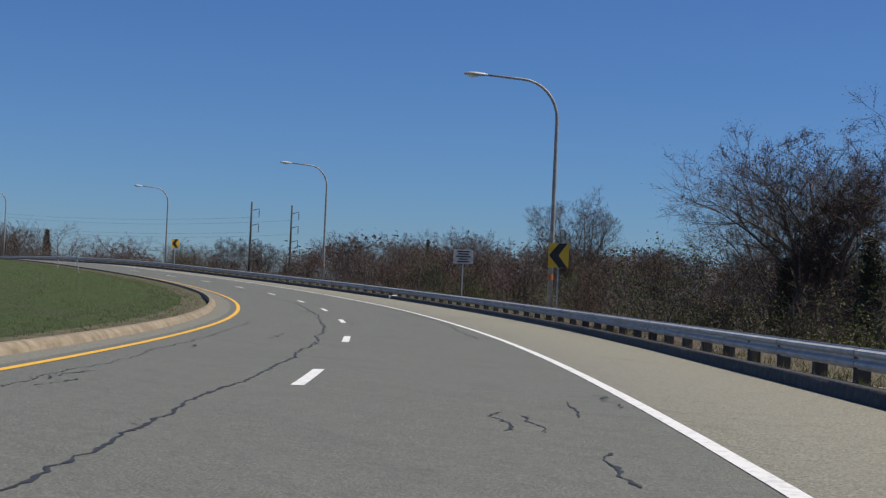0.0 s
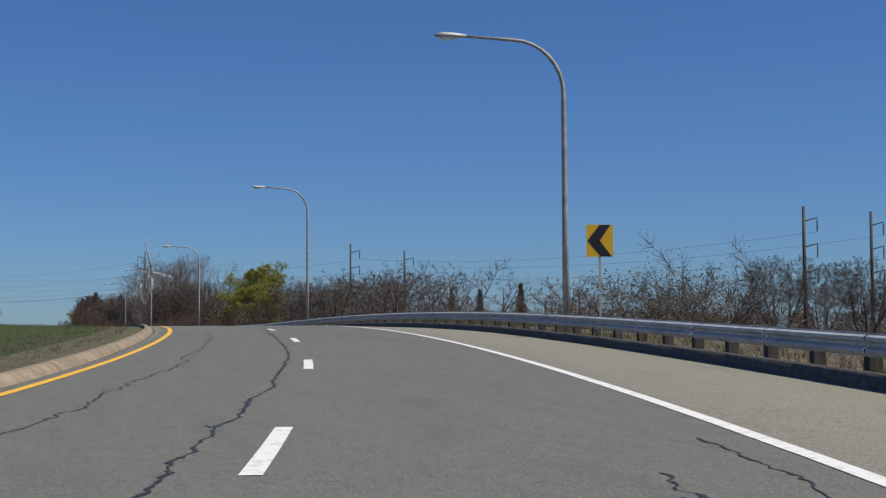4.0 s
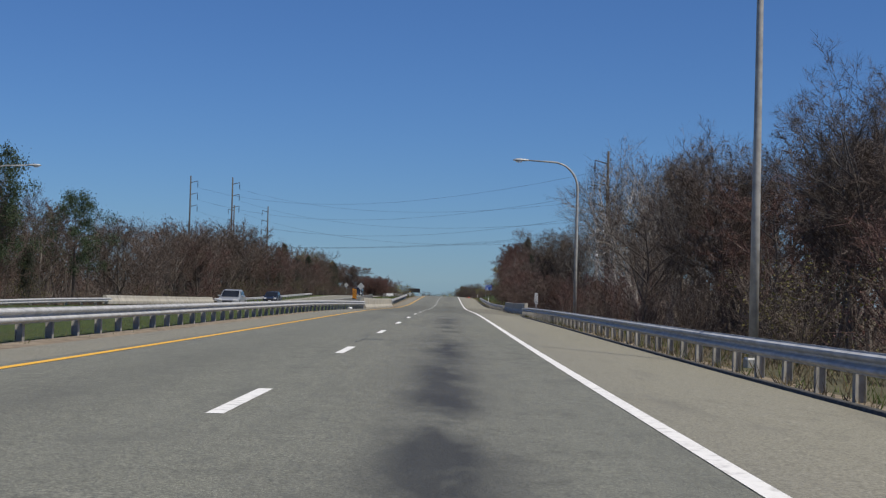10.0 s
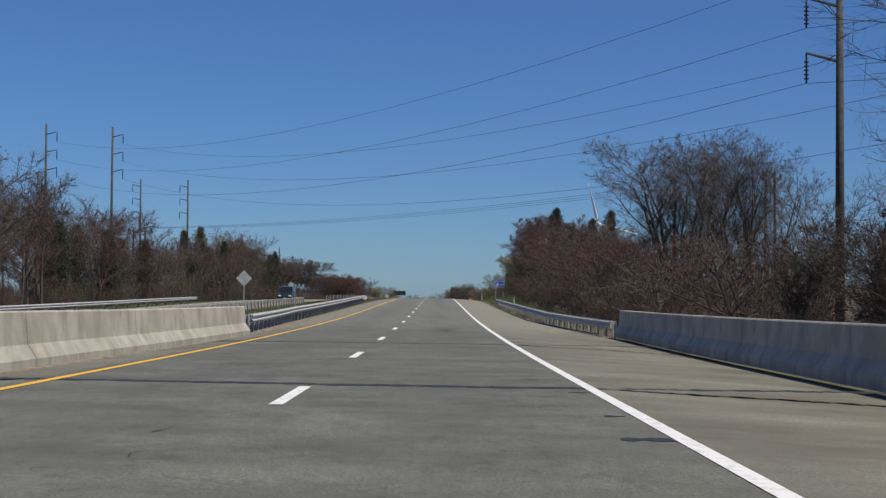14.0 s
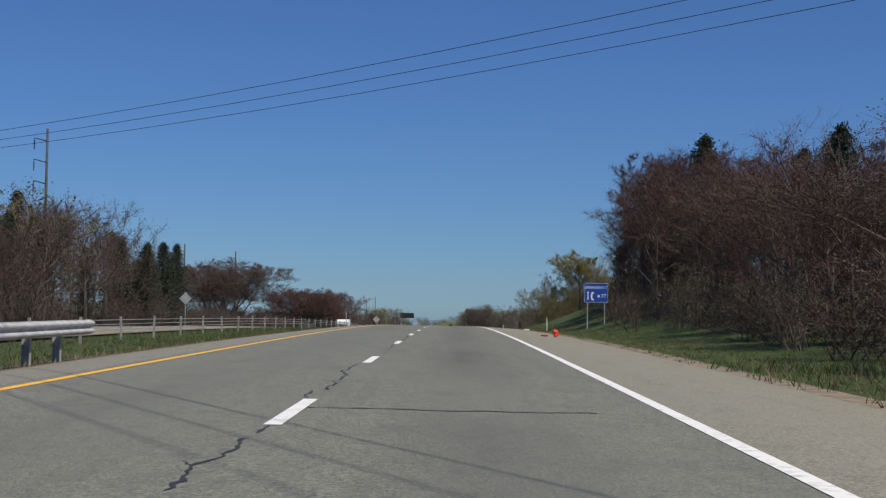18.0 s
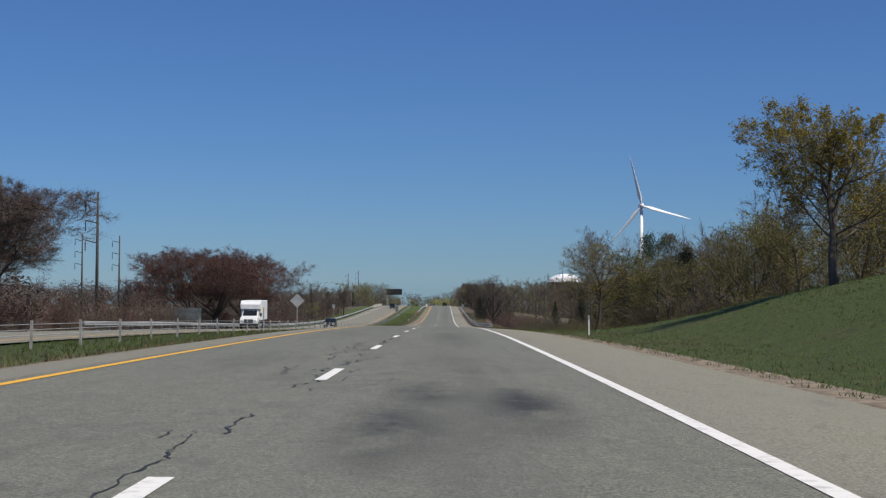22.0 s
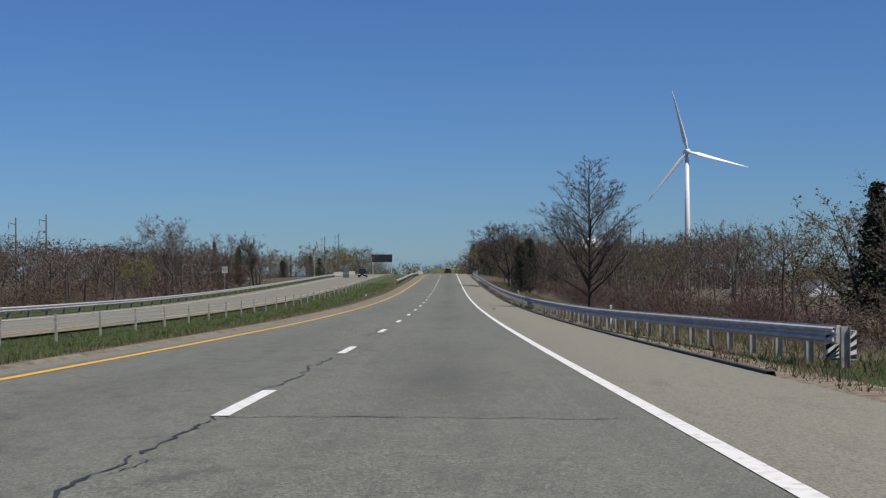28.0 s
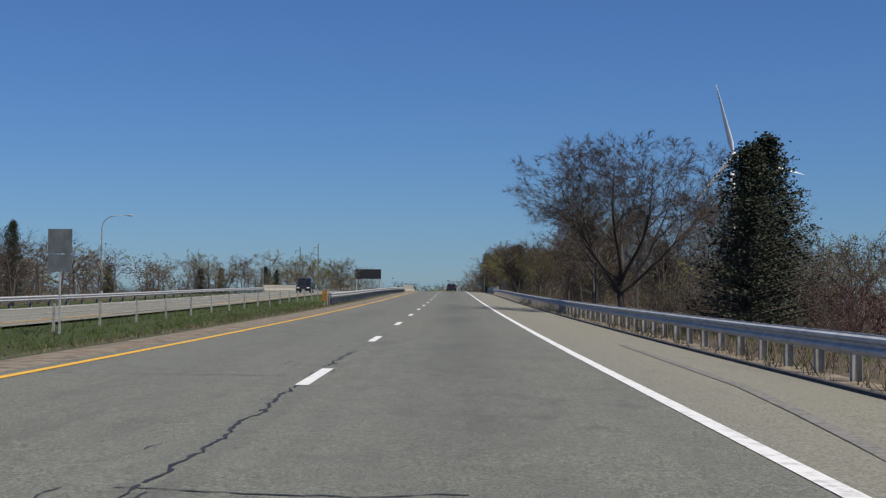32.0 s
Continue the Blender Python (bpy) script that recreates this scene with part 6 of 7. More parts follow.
# the bend: scrubby wood outside the rail, then open ground with single shrubs
bend_wood(-20, 40, 14.5, 32, 4.6, ["reddish", "round", "roundgrey", "fork"], (5.6, 7.0), 101)
bend_wood(40, 84, 14.5, 34, 4.6, ["reddish", "round", "roundgrey", "oliveshrub", "fork"], (3.8, 5.0), 132, 0.12)
plant("fan", *bend_place(68, 14.3), 6.7, 1.05)
for s_, u_, h_ in ((41, 15.0, 7.4), (45, 15.8, 7.8), (50, 17.0, 7.4), (47, 19.5, 8.2), (54, 18.5, 7.0), (36, 15.5, 8.0), (93, 15.6, 5.6), (89.5, 16.0, 5.4), (95, 18.0, 5.6)):
    plant("budding_light", *bend_place(s_, u_), h_, 1.3)
plant("cedar", *bend_place(43, 14.2), 3.2, 1.2)
plant("cedar", *bend_place(36, 13.8), 3.6, 1.2)
bend_wood(40, 84, 27, 40, 6.0, ["roundgrey", "round", "reddish"], (5.0, 6.0), 133, 0.3, 2, single=False)
bend_wood(-20, 96, 11.2, 12.0, 3.4, ["oliveshrub", "greenshrub", "shrub", "redshrub"], (2, 3), 102, 0.1)
bend_wood(86, 122, 14, 34, 5.0, ["roundgrey", "round", "reddish"], (3.4, 4.6), 103, 0.25)
bend_wood(96, 150, 12, 16, 4.2, EDGE_SHRUBS, (2, 2.6), 104, 0.5)
bend_wood(96, 176, 40, 62, 5.5, ["round", "reddish", "roundgrey"], (4.2, 5.6), 134, 0.15, single=False)
bend_wood(176, 262, 38, 60, 6.0, ["round", "reddish"], (3.4, 4.6), 136, 0.15, single=False)
thicket(100, 262, 40, 76, 14000, (1.8, 3.6), DULL, 315, bend_place)
for s_, u_, top_ in ((143, 29, 5.6), (137, 32, 5.7), (151, 31, 4.9), (129, 27, 4.5)):
    plant_to("budding_light", *bend_place(s_, u_), top_, 1.35)
thicket(-25, 92, 11.5, 34, 12000, (1.3, 3.2), [TWIG, TWIG_RED, TWIG_GREY, TWIG_OLIVE], 301, bend_place)
thicket(-25, 100, 10.6, 15.5, 7000, (1.0, 2.4), [TWIG_OLIVE, TWIG, TWIG_OLIVE], 322, bend_place, "olive and fresh green bushes behind the guardrail of the bend", leaf=BUD_GREEN)
thicket(-25, 175, 9.8, 12.5, 5000, (0.5, 1.3), [TWIG_OLIVE, TWIG_OLIVE, TWIG, TWIG_GREY], 302, bend_place, "olive and dry weeds on the slope behind the guardrail")
thicket(92, 190, 14, 44, 12000, (0.9, 2.2), MIXED, 303, bend_place)
plant("oliveshrub", 15.7, 159.6, 3.4, 1.6)
plant("oliveshrub", 17.7, 161.5, 3.6, 1.3)
plant("shrub", 21.4, 168.5, 3.8)
for x, y, top in ((38.2, 184.1, 4.9), (34.2, 169.2, 4.0), (55.6, 176.7, 5.8), (62.5, 174.5, 5.3), (49.0, 194.8, 4.9)):
    plant_to("vase", x, y, top + 0.2, 1.15)
for x, y, h in ((91.8, 363.9, 10.0), (96.7, 375.8, 10.5), (85, 370.1, 9.0), (74.7, 358.3, 9), (122, 238.2, 10)):
    plant("spruce", x, y, h, z=-1.6)
wood(215, 300, 42, 110, 9, ["round", "reddish", "roundgrey"], (5.5, 7.5), 105, single=False)
thicket(200, 300, 24, 90, 9000, (1.5, 3.2), DULL, 304)
# the wood right of the straight, up to the bridge
plant_to("blossom", 14.9, 245.5, 7.1, 1.1)
plant_to("blossom", 13.2, 240.5, 4.8, 1.5)
wood(254, 312, 13.8, 36, 4.6, ["roundgrey", "round", "tallbrown", "reddish"], right_tops, 106)
wood(238, 296, 23, 46, 5.0, ["roundgrey", "round", "reddish"], lambda y: ramp(y, 238, 6.6, 275, 7.4, 296, 7.0), 138, 0.05, rows=4, single=False)
wood(224, 243, 16.0, 34, 4.2, ["roundgrey", "round", "roundgrey", "reddish"], lambda y: 5.4, 139, rows=3)
wood(312, 348, 13.5, 38, 4.8, BROWN, right_tops, 107)
wood(348, 396, 15.0, 38, 8.0, ["round", "redshrub", "shrub", "reddish"], right_tops, 107, 0.5)
for x, y, top in ((21.0, 396, 18.2), (24.5, 405, 20.0), (22.5, 414, 17.5), (28.0, 410, 19.0), (32.0, 418, 18.0), (22.0, 384, 16.5), (30.5, 392, 18.5)):
    plant_to("crooked", x, y, top, 1.0)
for x, y, top in ((16.6, 406, 11.7), (20.0, 402, 18.5), (26.5, 398, 19.5), (25.5, 416, 18.5)):
    plant_to("crooked", x, y, top, 0.9 if x > 17 else 0.5)
plant_to("bigtall", 19.2, 409, 18.0, 1.35)
plant_to("bigtall", 22.6, 400, 18.6, 1.3)
plant_to("fan", 17.0, 452.2, 12.4, 1.4)
plant_to("fan", 20.0, 447.0, 11.0, 1.2)
plant_to("lone", 26.0, 452.0, 10.0, 1.0)
plant_to("fan", 16.0, 322.0, 9.1, 1.15)
plant_to("fan", 15.0, 300.0, 8.6, 1.1)
plant_to("cedar", 18.0, 318.0, 6.4)
wood(225, 350, 11.2, 12.0, 4.4, EDGE_SHRUBS, (2, 3), 109, 0.1)
thicket(222, 345, 11.6, 34, 30000, (1.8, 5.0), DULL, 305)
thicket(345, 398, 11.8, 34, 11000, (0.9, 2.6), DULL, 323)
plant("spruce", 17.0, 330.0, 9.0)
plant_to("bigtall", 15.2, 277.0, 6.6, 1.3)
plant_to("bigtall", 16.0, 308.0, 8.4, 1.2)

# past the bridge
wood(398, 460, 14, 42, 5.5, ROUND, right_tops, 110, 0.2)
wood(460, 520, 14, 42, 5.0, ROUND, right_tops, 137)
wood(520, 594, 16.0, 44, 4.6, ROUND, right_tops, 111, rows=3)
for x, y, top in ((17.6, 545, 11.2), (18.8, 568, 14.6), (20.6, 584, 16.4), (22.0, 553, 13.0), (17.2, 528, 9.0), (22.5, 571, 15.4), (19.4, 536, 10.4)):
    plant_to("budding", x, y, top, 1.1)
wood(430, 572, 12.0, 13.2, 4.6, EDGE_SHRUBS, (2, 3), 113, 0.15)
thicket(398, 598, 12.2, 36, 48000, (1.6, 4.4), DULL, 306)
plant_to("crooked", 16.5, 534.0, 11.5)
plant_to("crooked", 16.4, 556.0, 11.0, 0.8)
plant_to("crooked", 16.0, 541.0, 9.8, 0.8)
for x, y, top in ((16.4, 571, 9.5), (17.5, 586, 11.0), (19.5, 592, 13.0), (16.2, 597, 10.0), (18.5, 561, 9.0)):
    plant_to("cedar", x, y, top, 1.2)
plant_to("spruce", 21.8, 427.0, 6.6, 1.2)
thicket(535, 578, 12.4, 17, 5000, (0.8, 2.2), DULL, 320)
plant_to("budding", 16.6, 559.0, 13.2, 1.1)
plant_to("budding", 17.4, 577.0, 15.8, 1.1)
plant_to("budding", 19.4, 592.0, 16.9, 0.95)
plant_to("cedar", 20.5, 581.0, 17.4, 1.2)
plant_to("cedar", 25.0, 570.0, 15.0)
plant_to("cedar", 19.0, 541.0, 12.0)
plant_to("cedar", 28.5, 575.0, 16.6, 1.2)
# the grassy bank and what stands on it
plant_to("ochre", 18.4, 655.0, 13.0, 1.15)
plant_to("ochre", 31.5, 668.0, 12.6, 1.1)
plant_to("olive", 28.0, 676.0, 12.0, 1.2)
plant_to("pine", 29.7, 672.5, 11.4, 1.2)
plant_to("cedar", 33.0, 655.0, 10.8, 1.2)
wood(640, 690, 30, 50, 5.0, ["olive", "round", "olive", "roundgrey"], lambda y: ramp(y, 606, 15.5, 640, 14.5, 690, 14.0), 114, 0.1)
wood(668, 740, 20.5, 26, 3.6, ["oliveshrub", "olive", "oliveshrub", "shrub"], lambda y: ramp(y, 668, 10.0, 700, 9.0, 740, 6.0), 115, 0.1)
wood(686, 752, 25, 52, 5.2, ["olive", "yellow", "olive", "olive", "roundgrey"], lambda y: ramp(y, 686, 13.5, 720, 11.0, 752, 7.6), 116, 0.1)
thicket(655, 760, 19.5, 36, 18000, (2.0, 5.5), [TWIG, TWIG_OLIVE, TWIG_OLIVE, TWIG_OLIVE], 307, leaf=BUD_OCHRE)
wood(742, 806, 14, 30, 4.4, ["oliveshrub", "greenshrub", "oliveshrub", "redshrub"], (1.3, 2.1), 135, 0.2)
thicket(730, 810, 13.0, 34, 15000, (0.8, 2.3), [TWIG_GREY, TWIG_OLIVE, TWIG_GREY, TWIG_OLIVE], 308, leaf=BUD_OLIVE)
for x, y, top in ((33.0, 757, 12.6), (24.2, 803, 15.6), (35.0, 835, 17.0), (28.6, 832, 18.0), (42, 800, 15.0), (33, 745, 13.5)):
    plant_to("bigtall", x, y, top)
plant_to("oak", 17.8, 738.5, 10.8, 1.1)
plant_to("ochre", 27.0, 772.0, 9.0, 1.2)
plant_to("cedar", 21.0, 742.0, 8.0, 1.2)
plant_to("pine", 20.6, 716.0, 10.2, 1.2)
plant_to("cedar", 22.5, 712.0, 9.0, 1.3)
plant_to("ochre", 24.5, 756.0, 6.8, 1.1)
plant_to("spruce", 17.6, 790.0, 4.6)
plant("olive", 21.5, 764.0, 5.0)
plant_to("cedar", 24.8, 822.0, 7.0)
plant_to("spruce", 34.0, 873.0, 9.2, 1.5)
# scrub behind the last guardrail
wood(806, 985, 14, 24, 4.6, ["redshrub", "shrub", "oliveshrub", "redshrub"], (1.6, 2.4), 117, 0.12)
thicket(806, 900, 12.2, 40, 14000, (1.3, 3.3), [TWIG_RED, TWIG_DARK, TWIG_DARK, TWIG], 314)
thicket(880, 1000, 12.2, 40, 15000, (0.8, 2.4), [TWIG, TWIG_RED, TWIG_DARK, TWIG_DARK], 309)
wood(775, 1010, 32, 75, 7.5, ["round", "reddish", "roundgrey", "olive"], lambda y: ramp(y, 760, 9.5, 900, 9.0, 1000, 7.0), 118, 0.2, single=False)
plant_to("pyramid", 11.25, 862.0, 10.0, 1.42)
plant_to("umbrella", 10.4, 962.0, 10.0, 1.3)
plant_to("vase", 15.5, 955.0, 7.0, 1.1)
plant_to("cedar", 10.6, 933.0, 6.3, 1.45)
plant_to("cedar", 11.7, 935.5, 6.9, 1.5)
wood(985, 1240, 12.5, 30, 7.0, BROWN + ["cedar", "olive", "yellow"], lambda y: ramp(y, 985, 9.5, 1100, 11.5, 1240, 17.0), 119, 0.1)
thicket(985, 1240, 11.5, 30, 9000, (1.6, 3.4), [TWIG, TWIG_OLIVE, TWIG_RED], 310)
wood(1240, 1500, 14, 150, 13, BROWN + ["olive", "yellow"], lambda y: 16.5, 120, 0.1, rows=9, single=False)

# left of the opposite carriageway
wood(190, 330, -33, -52, 5.0, BROWN + ["tall"], left_tops, 121, rows=3)
for x, y, top, wide in ((-32.0, 341, 9.7, 0.72), (-32.0, 360, 11.5, 0.7), (-31.6, 379, 9.8, 0.9), (-33.5, 363, 9.0, 0.6)):
    plant_to("pine", x, y, top, wide)
for y in (346, 351, 364):
    plant_to("cedar", -31.0, y, 4.6)
wood(330, 376, -35, -54, 5.0, BROWN, left_tops, 122, rows=3)
wood(376, 470, -31, -56, 5.0, BROWN, left_tops, 123, rows=3)
wood(470, 575, -31, -58, 4.4, SHADY, left_tops, 124, rows=3)
for x, y, top in ((-33.2, 584.6, 11.2), (-35.1, 581, 10.8), (-31.5, 600, 9.5), (-37, 603, 12.5), (-41, 591, 14.0), (-42.6, 615, 16.0), (-32.3, 643.7, 12.6), (-35, 640, 11.0), (-32, 577, 11.5), (-34, 569, 10.8)):
    plant_to("cedar", x, y, top, 0.9)
wood(575, 640, -31, -56, 4.2, SHADY + ["cedar", "olive"], left_tops, 125, rows=3)
wood(250, 660, -28.6, -29.4, 5.2, EDGE_SHRUBS, (2, 3), 126, 0.25)
thicket(200, 664, -28.0, -50, 66000, (2.0, 5.5), DULL, 311)
plant_to("dome", -34.5, 696.0, 13.2, 1.6)
plant_to("dome", -40.5, 714.0, 13.8, 1.45)
plant_to("redvase", -28.5, 770.0, 11.0, 1.75)
plant_to("redvase", -33.0, 780.0, 11.2, 1.7)
plant_to("redvase", -27.2, 788.0, 10.6, 1.6)
wood(664, 830, -30, -37, 4.4, ["shrub", "oliveshrub", "redshrub"], (2, 3), 127, 0.2)
thicket(664, 1010, -28.2, -56, 46000, (1.6, 4.6), MIXED, 312)
wood(690, 790, -44, -62, 7, BROWN, (6, 8), 128, 0.2, single=False)
wood(800, 1010, -30, -62, 6.5, ["redshrub", "round", "reddish", "roundgrey", "round"], lambda y: ramp(y, 800, 5.5, 880, 6.0, 1010, 7.5), 129, 0.08, rows=4, single=False)
for x, y, h, k in ((-32.6, 935, 10.0, "vase"), (-31, 964, 8.8, "vase"), (-26.5, 966, 8.8, "fork"), (-34, 1000, 8, "cedar"), (-40, 1010, 9, "spruce"), (-29, 905, 4.5, "yellow"), (-46, 1030, 9, "round")):
    plant_to(k, x, y, h)
wood(1010, 1260, -40, -75, 8.5, BROWN + ["yellow", "olive", "cedar", "yellow", "olive"], lambda y: ramp(y, 1010, 7.2, 1090, 8.4, 1150, 11.0, 1195, 10, 1260, 13), 130, 0.1, single=False)
thicket(1010, 1260, -38, -60, 12000, (1.6, 3.4), MIXED, 313)
wood(1260, 1500, -36, -95, 13, ["yellow", "olive", "yellow", "round"], lambda y: 16.0, 131, 0.1, single=False)


# ---- distant woods ----
def haze_kind(seed, mat, h=10.0):
    """A tree far off: a trunk and a rounded, ragged crown of twig clumps."""
    r, g = random.Random(seed), np.random.default_rng(seed)
    c = []
    for _ in range(11):
        o = Vector((r.gauss(0, 1), r.gauss(0, 1), r.gauss(0, 0.8))).normalized() * r.uniform(0.3, 1.0)
        c.append((o.x * 0.30 * h, o.y * 0.30 * h, h * (0.58 + 0.34 * o.z)))
    c += [(r.gauss(0, 0.12) * h, r.gauss(0, 0.12) * h, h * r.uniform(0.1, 0.4)) for _ in range(4)]
    trunk = tubes([(Vector((0, 0, -0.4)), Vector((0.1, 0, h * 0.6)), 0.014 * h, 0.007 * h, 0)], BARK)
    v, f = specks(g, np.array(c), 0.42, 0.085 * h, 30)
    return Kind(float(np.percentile(v[:, 2], 99)), trunk=[trunk], crown=[(v, f, mat)])


BACK.update({"hazebrown": [haze_kind(s, TWIG) for s in (51, 52)], "hazegrey": [haze_kind(s, TWIG_GREY) for s in (53, 54)],
             "hazered": [haze_kind(s, TWIG_RED) for s in (55, 56)], "hazeolive": [haze_kind(57, BUD_OLIVE)], "hazeyellow": [haze_kind(58, BUD_YELLOW)]})


def far_wood(x0, x1, y0, y1, n, h, seed, kinds, label):
    r = random.Random(seed)
    joined_trees("far_wood", [(r.choice(kinds), r.uniform(x0, x1), r.uniform(y0, y1), r.uniform(*h), r.uniform(1.2, 1.8)) for _ in range(n)], label)


far_wood(70, 330, 640, 1250, 380, (6, 9), 201, ["hazebrown", "hazered", "hazegrey"], "distant brown leafless woodland right of the highway")
far_wood(-330, -62, 420, 1250, 420, (7, 10), 202, ["hazebrown", "hazered", "hazegrey"], "distant brown leafless woodland left of the highway")
far_wood(-420, 420, 1500, 1900, 260, (9, 14), 203, ["hazebrown", "hazeolive", "hazegrey"], "distant grey woodland on the horizon")
far_wood(95, 420, 180, 600, 380, (6, 9), 204, ["hazered", "hazebrown", "hazegrey"], "distant reddish woodland beyond the bend")
far_wood(60, 300, 60, 200, 200, (5, 7.5), 205, ["hazered", "hazebrown"], "distant reddish scrub outside the bend")
far_wood(-75, 75, 1510, 1700, 60, (7, 10), 206, ["hazeolive", "hazebrown", "hazeyellow"], "distant woodland beside the far end of the road")


# ---- vehicles ----
TYRE = make_plain("tyre_rubber", (0.012, 0.012, 0.012), (0.03, 0.03, 0.03), 9.0, 0.85)
RIM = make_plain("wheel_alloy", (0.35, 0.36, 0.37), (0.5, 0.51, 0.52), 6.0, 0.35, 0.8)
HEADLIGHT = make_plain("headlight_glass", (0.62, 0.64, 0.66), (0.75, 0.77, 0.79), 5.0, 0.1)
TAIL_RED = make_plain("tail_light_red", (0.30, 0.01, 0.01), (0.40, 0.02, 0.02), 5.0, 0.25)
PAINT_WHITE = make_plain("white_vehicle_paint", (0.74, 0.75, 0.76), (0.82, 0.83, 0.84), 2.0, 0.35)
PAINT_SILVER = make_plain("silver_vehicle_paint", (0.42, 0.44, 0.46), (0.52, 0.54, 0.56), 2.0, 0.3, 0.5)
PAINT_BLACK = make_plain("black_vehicle_paint", (0.014, 0.015, 0.018), (0.028, 0.029, 0.033), 2.0, 0.2)
PAINT_BLUE = make_plain("dark_blue_vehicle_paint", (0.018, 0.026, 0.045), (0.032, 0.042, 0.068), 2.0, 0.2)


def swept_body(profile, half, inset=0.0, bevel=0.04):
    """A side profile (y, z) given its width; the upper points may lean in."""
    bm = bmesh.new()
    zmax, zmin = max(z for y, z in profile), min(z for y, z in profile)
    rows = []
    for side in (-1, 1):
        rows.append([bm.verts.new((side * (half - inset * (z - zmin) / max(0.01, zmax - zmin)), y, z)) for y, z in profile])
    n = len(profile)
    bm.faces.new(rows[0])
    bm.faces.new(rows[1][::-1])
    for i in range(n):
        j = (i + 1) % n
        bm.faces.new((rows[0][j], rows[0][i], rows[1][i], rows[1][j]))
    bmesh.ops.recalc_face_normals(bm, faces=bm.faces[:])
    bmesh.ops.bevel(bm, geom=bm.edges[:], offset=bevel, segments=2, affect="EDGES", clamp_overlap=True)
    return bm


def wheel(parent, x, y, r, w):
    bm = bmesh.new()
    add_tube(bm, [(x - w / 2, y, r), (x - w / 2 + 0.03, y, r), (x + w / 2 - 0.03, y, r), (x + w / 2, y, r)], [r * 0.9, r, r, r * 0.9], 20)
    ty = part("tyre", bm, TYRE, parent)
    s = 1 if x > 0 else -1
    part("rim", tube([(x + s * (w / 2 - 0.02), y, r), (x + s * (w / 2 + 0.012), y, r)], [r * 0.62, r * 0.55], 14), RIM, ty)


def pane(parent, pts, name="window"):
    bm = bmesh.new()
    bm.faces.new([bm.verts.new(p) for p in pts])
    return part(name, bm, GLASS_DARK, parent)


def car(x, y, turn, paint, label, category, tall=1.46, length=4.6, boxy=False):
    """The car's front looks along +y before turning."""
    ob = thing("suv" if boxy else "car", label, category, "vehicles on the highway", (x, y, float(level(y)) + float(fall(y, x)) + (opp_drop(y) + 0.02 if x < -10 else 0.0)), turn)
    L, hw, belt = length / 2, 0.9, tall * 0.60
    body = part("body", swept_body([(-L, 0.32), (-L + 0.05, belt - 0.04), (-L + 0.5, belt + 0.02), (L - 1.25, belt), (L - 0.15, belt - 0.18), (L, 0.55), (L - 0.05, 0.28), (L - 1.6, 0.22), (-L + 1.4, 0.22)], hw, 0.05, 0.06), paint, ob, smooth=False)
    rear = -L + (0.12 if boxy else 0.55)
    cabin = part("cabin", swept_body([(rear, belt - 0.03), (rear + (0.18 if boxy else 0.65), tall - 0.06), (rear + 0.9, tall), (L - 2.1, tall - 0.03), (L - 1.25, belt - 0.03)], hw - 0.05, 0.16, 0.05), paint, ob)
    w0, w1 = hw - 0.07, hw - 0.19
    pane(cabin, [(-w0 + .1, L - 1.27, belt + 0.03), (w0 - .1, L - 1.27, belt + 0.03), (w1 - .06, L - 2.0, tall - 0.07), (-w1 + .06, L - 2.0, tall - 0.07)], "windscreen").location.y = 0.05
    pane(cabin, [(-w0 + .1, rear - 0.02, belt + 0.05), (w0 - .1, rear - 0.02, belt + 0.05), (w1 - .05, rear + (0.14 if boxy else 0.58), tall - 0.09), (-w1 + .05, rear + (0.14 if boxy else 0.58), tall - 0.09)], "rear_window").location.y = -0.015
    for s in (-1, 1):
        for a, b in ((rear + 0.5, -0.15), (-0.05, L - 1.75)):
            pane(cabin, [(s * (w0 + 0.03), a, belt + 0.06), (s * (w0 + 0.03), b + 0.2, belt + 0.06), (s * (w1 + 0.055), b - 0.1, tall - 0.12), (s * (w1 + 0.055), a + 0.2, tall - 0.12)])
        part("headlight", box((s * 0.62 - 0.17, L - 0.12, 0.58), (s * 0.62 + 0.17, L + 0.012, 0.72), 0.02), HEADLIGHT, ob)
        part("tail_light", box((s * 0.70 - 0.12, -L - 0.01, 0.66), (s * 0.70 + 0.12, -L + 0.1, 0.86), 0.02), TAIL_RED, ob)
        part("mirror", box((s * 0.97 - 0.09, L - 1.62, belt), (s * 0.97 + 0.09, L - 1.52, belt + 0.14), 0.02), paint, ob)
        for yy in (L - 0.85, -L + 0.85):
            wheel(ob, s * (hw - 0.10), yy, 0.34 if boxy else 0.31, 0.22)
    part("grille", box((-0.42, L - 0.03, 0.42), (0.42, L + 0.01, 0.60), 0.01), DARK, ob)
    part("number_plate", box((-0.16, L, 0.33), (0.16, L + 0.018, 0.41)), SIGN_W, ob)
    return ob


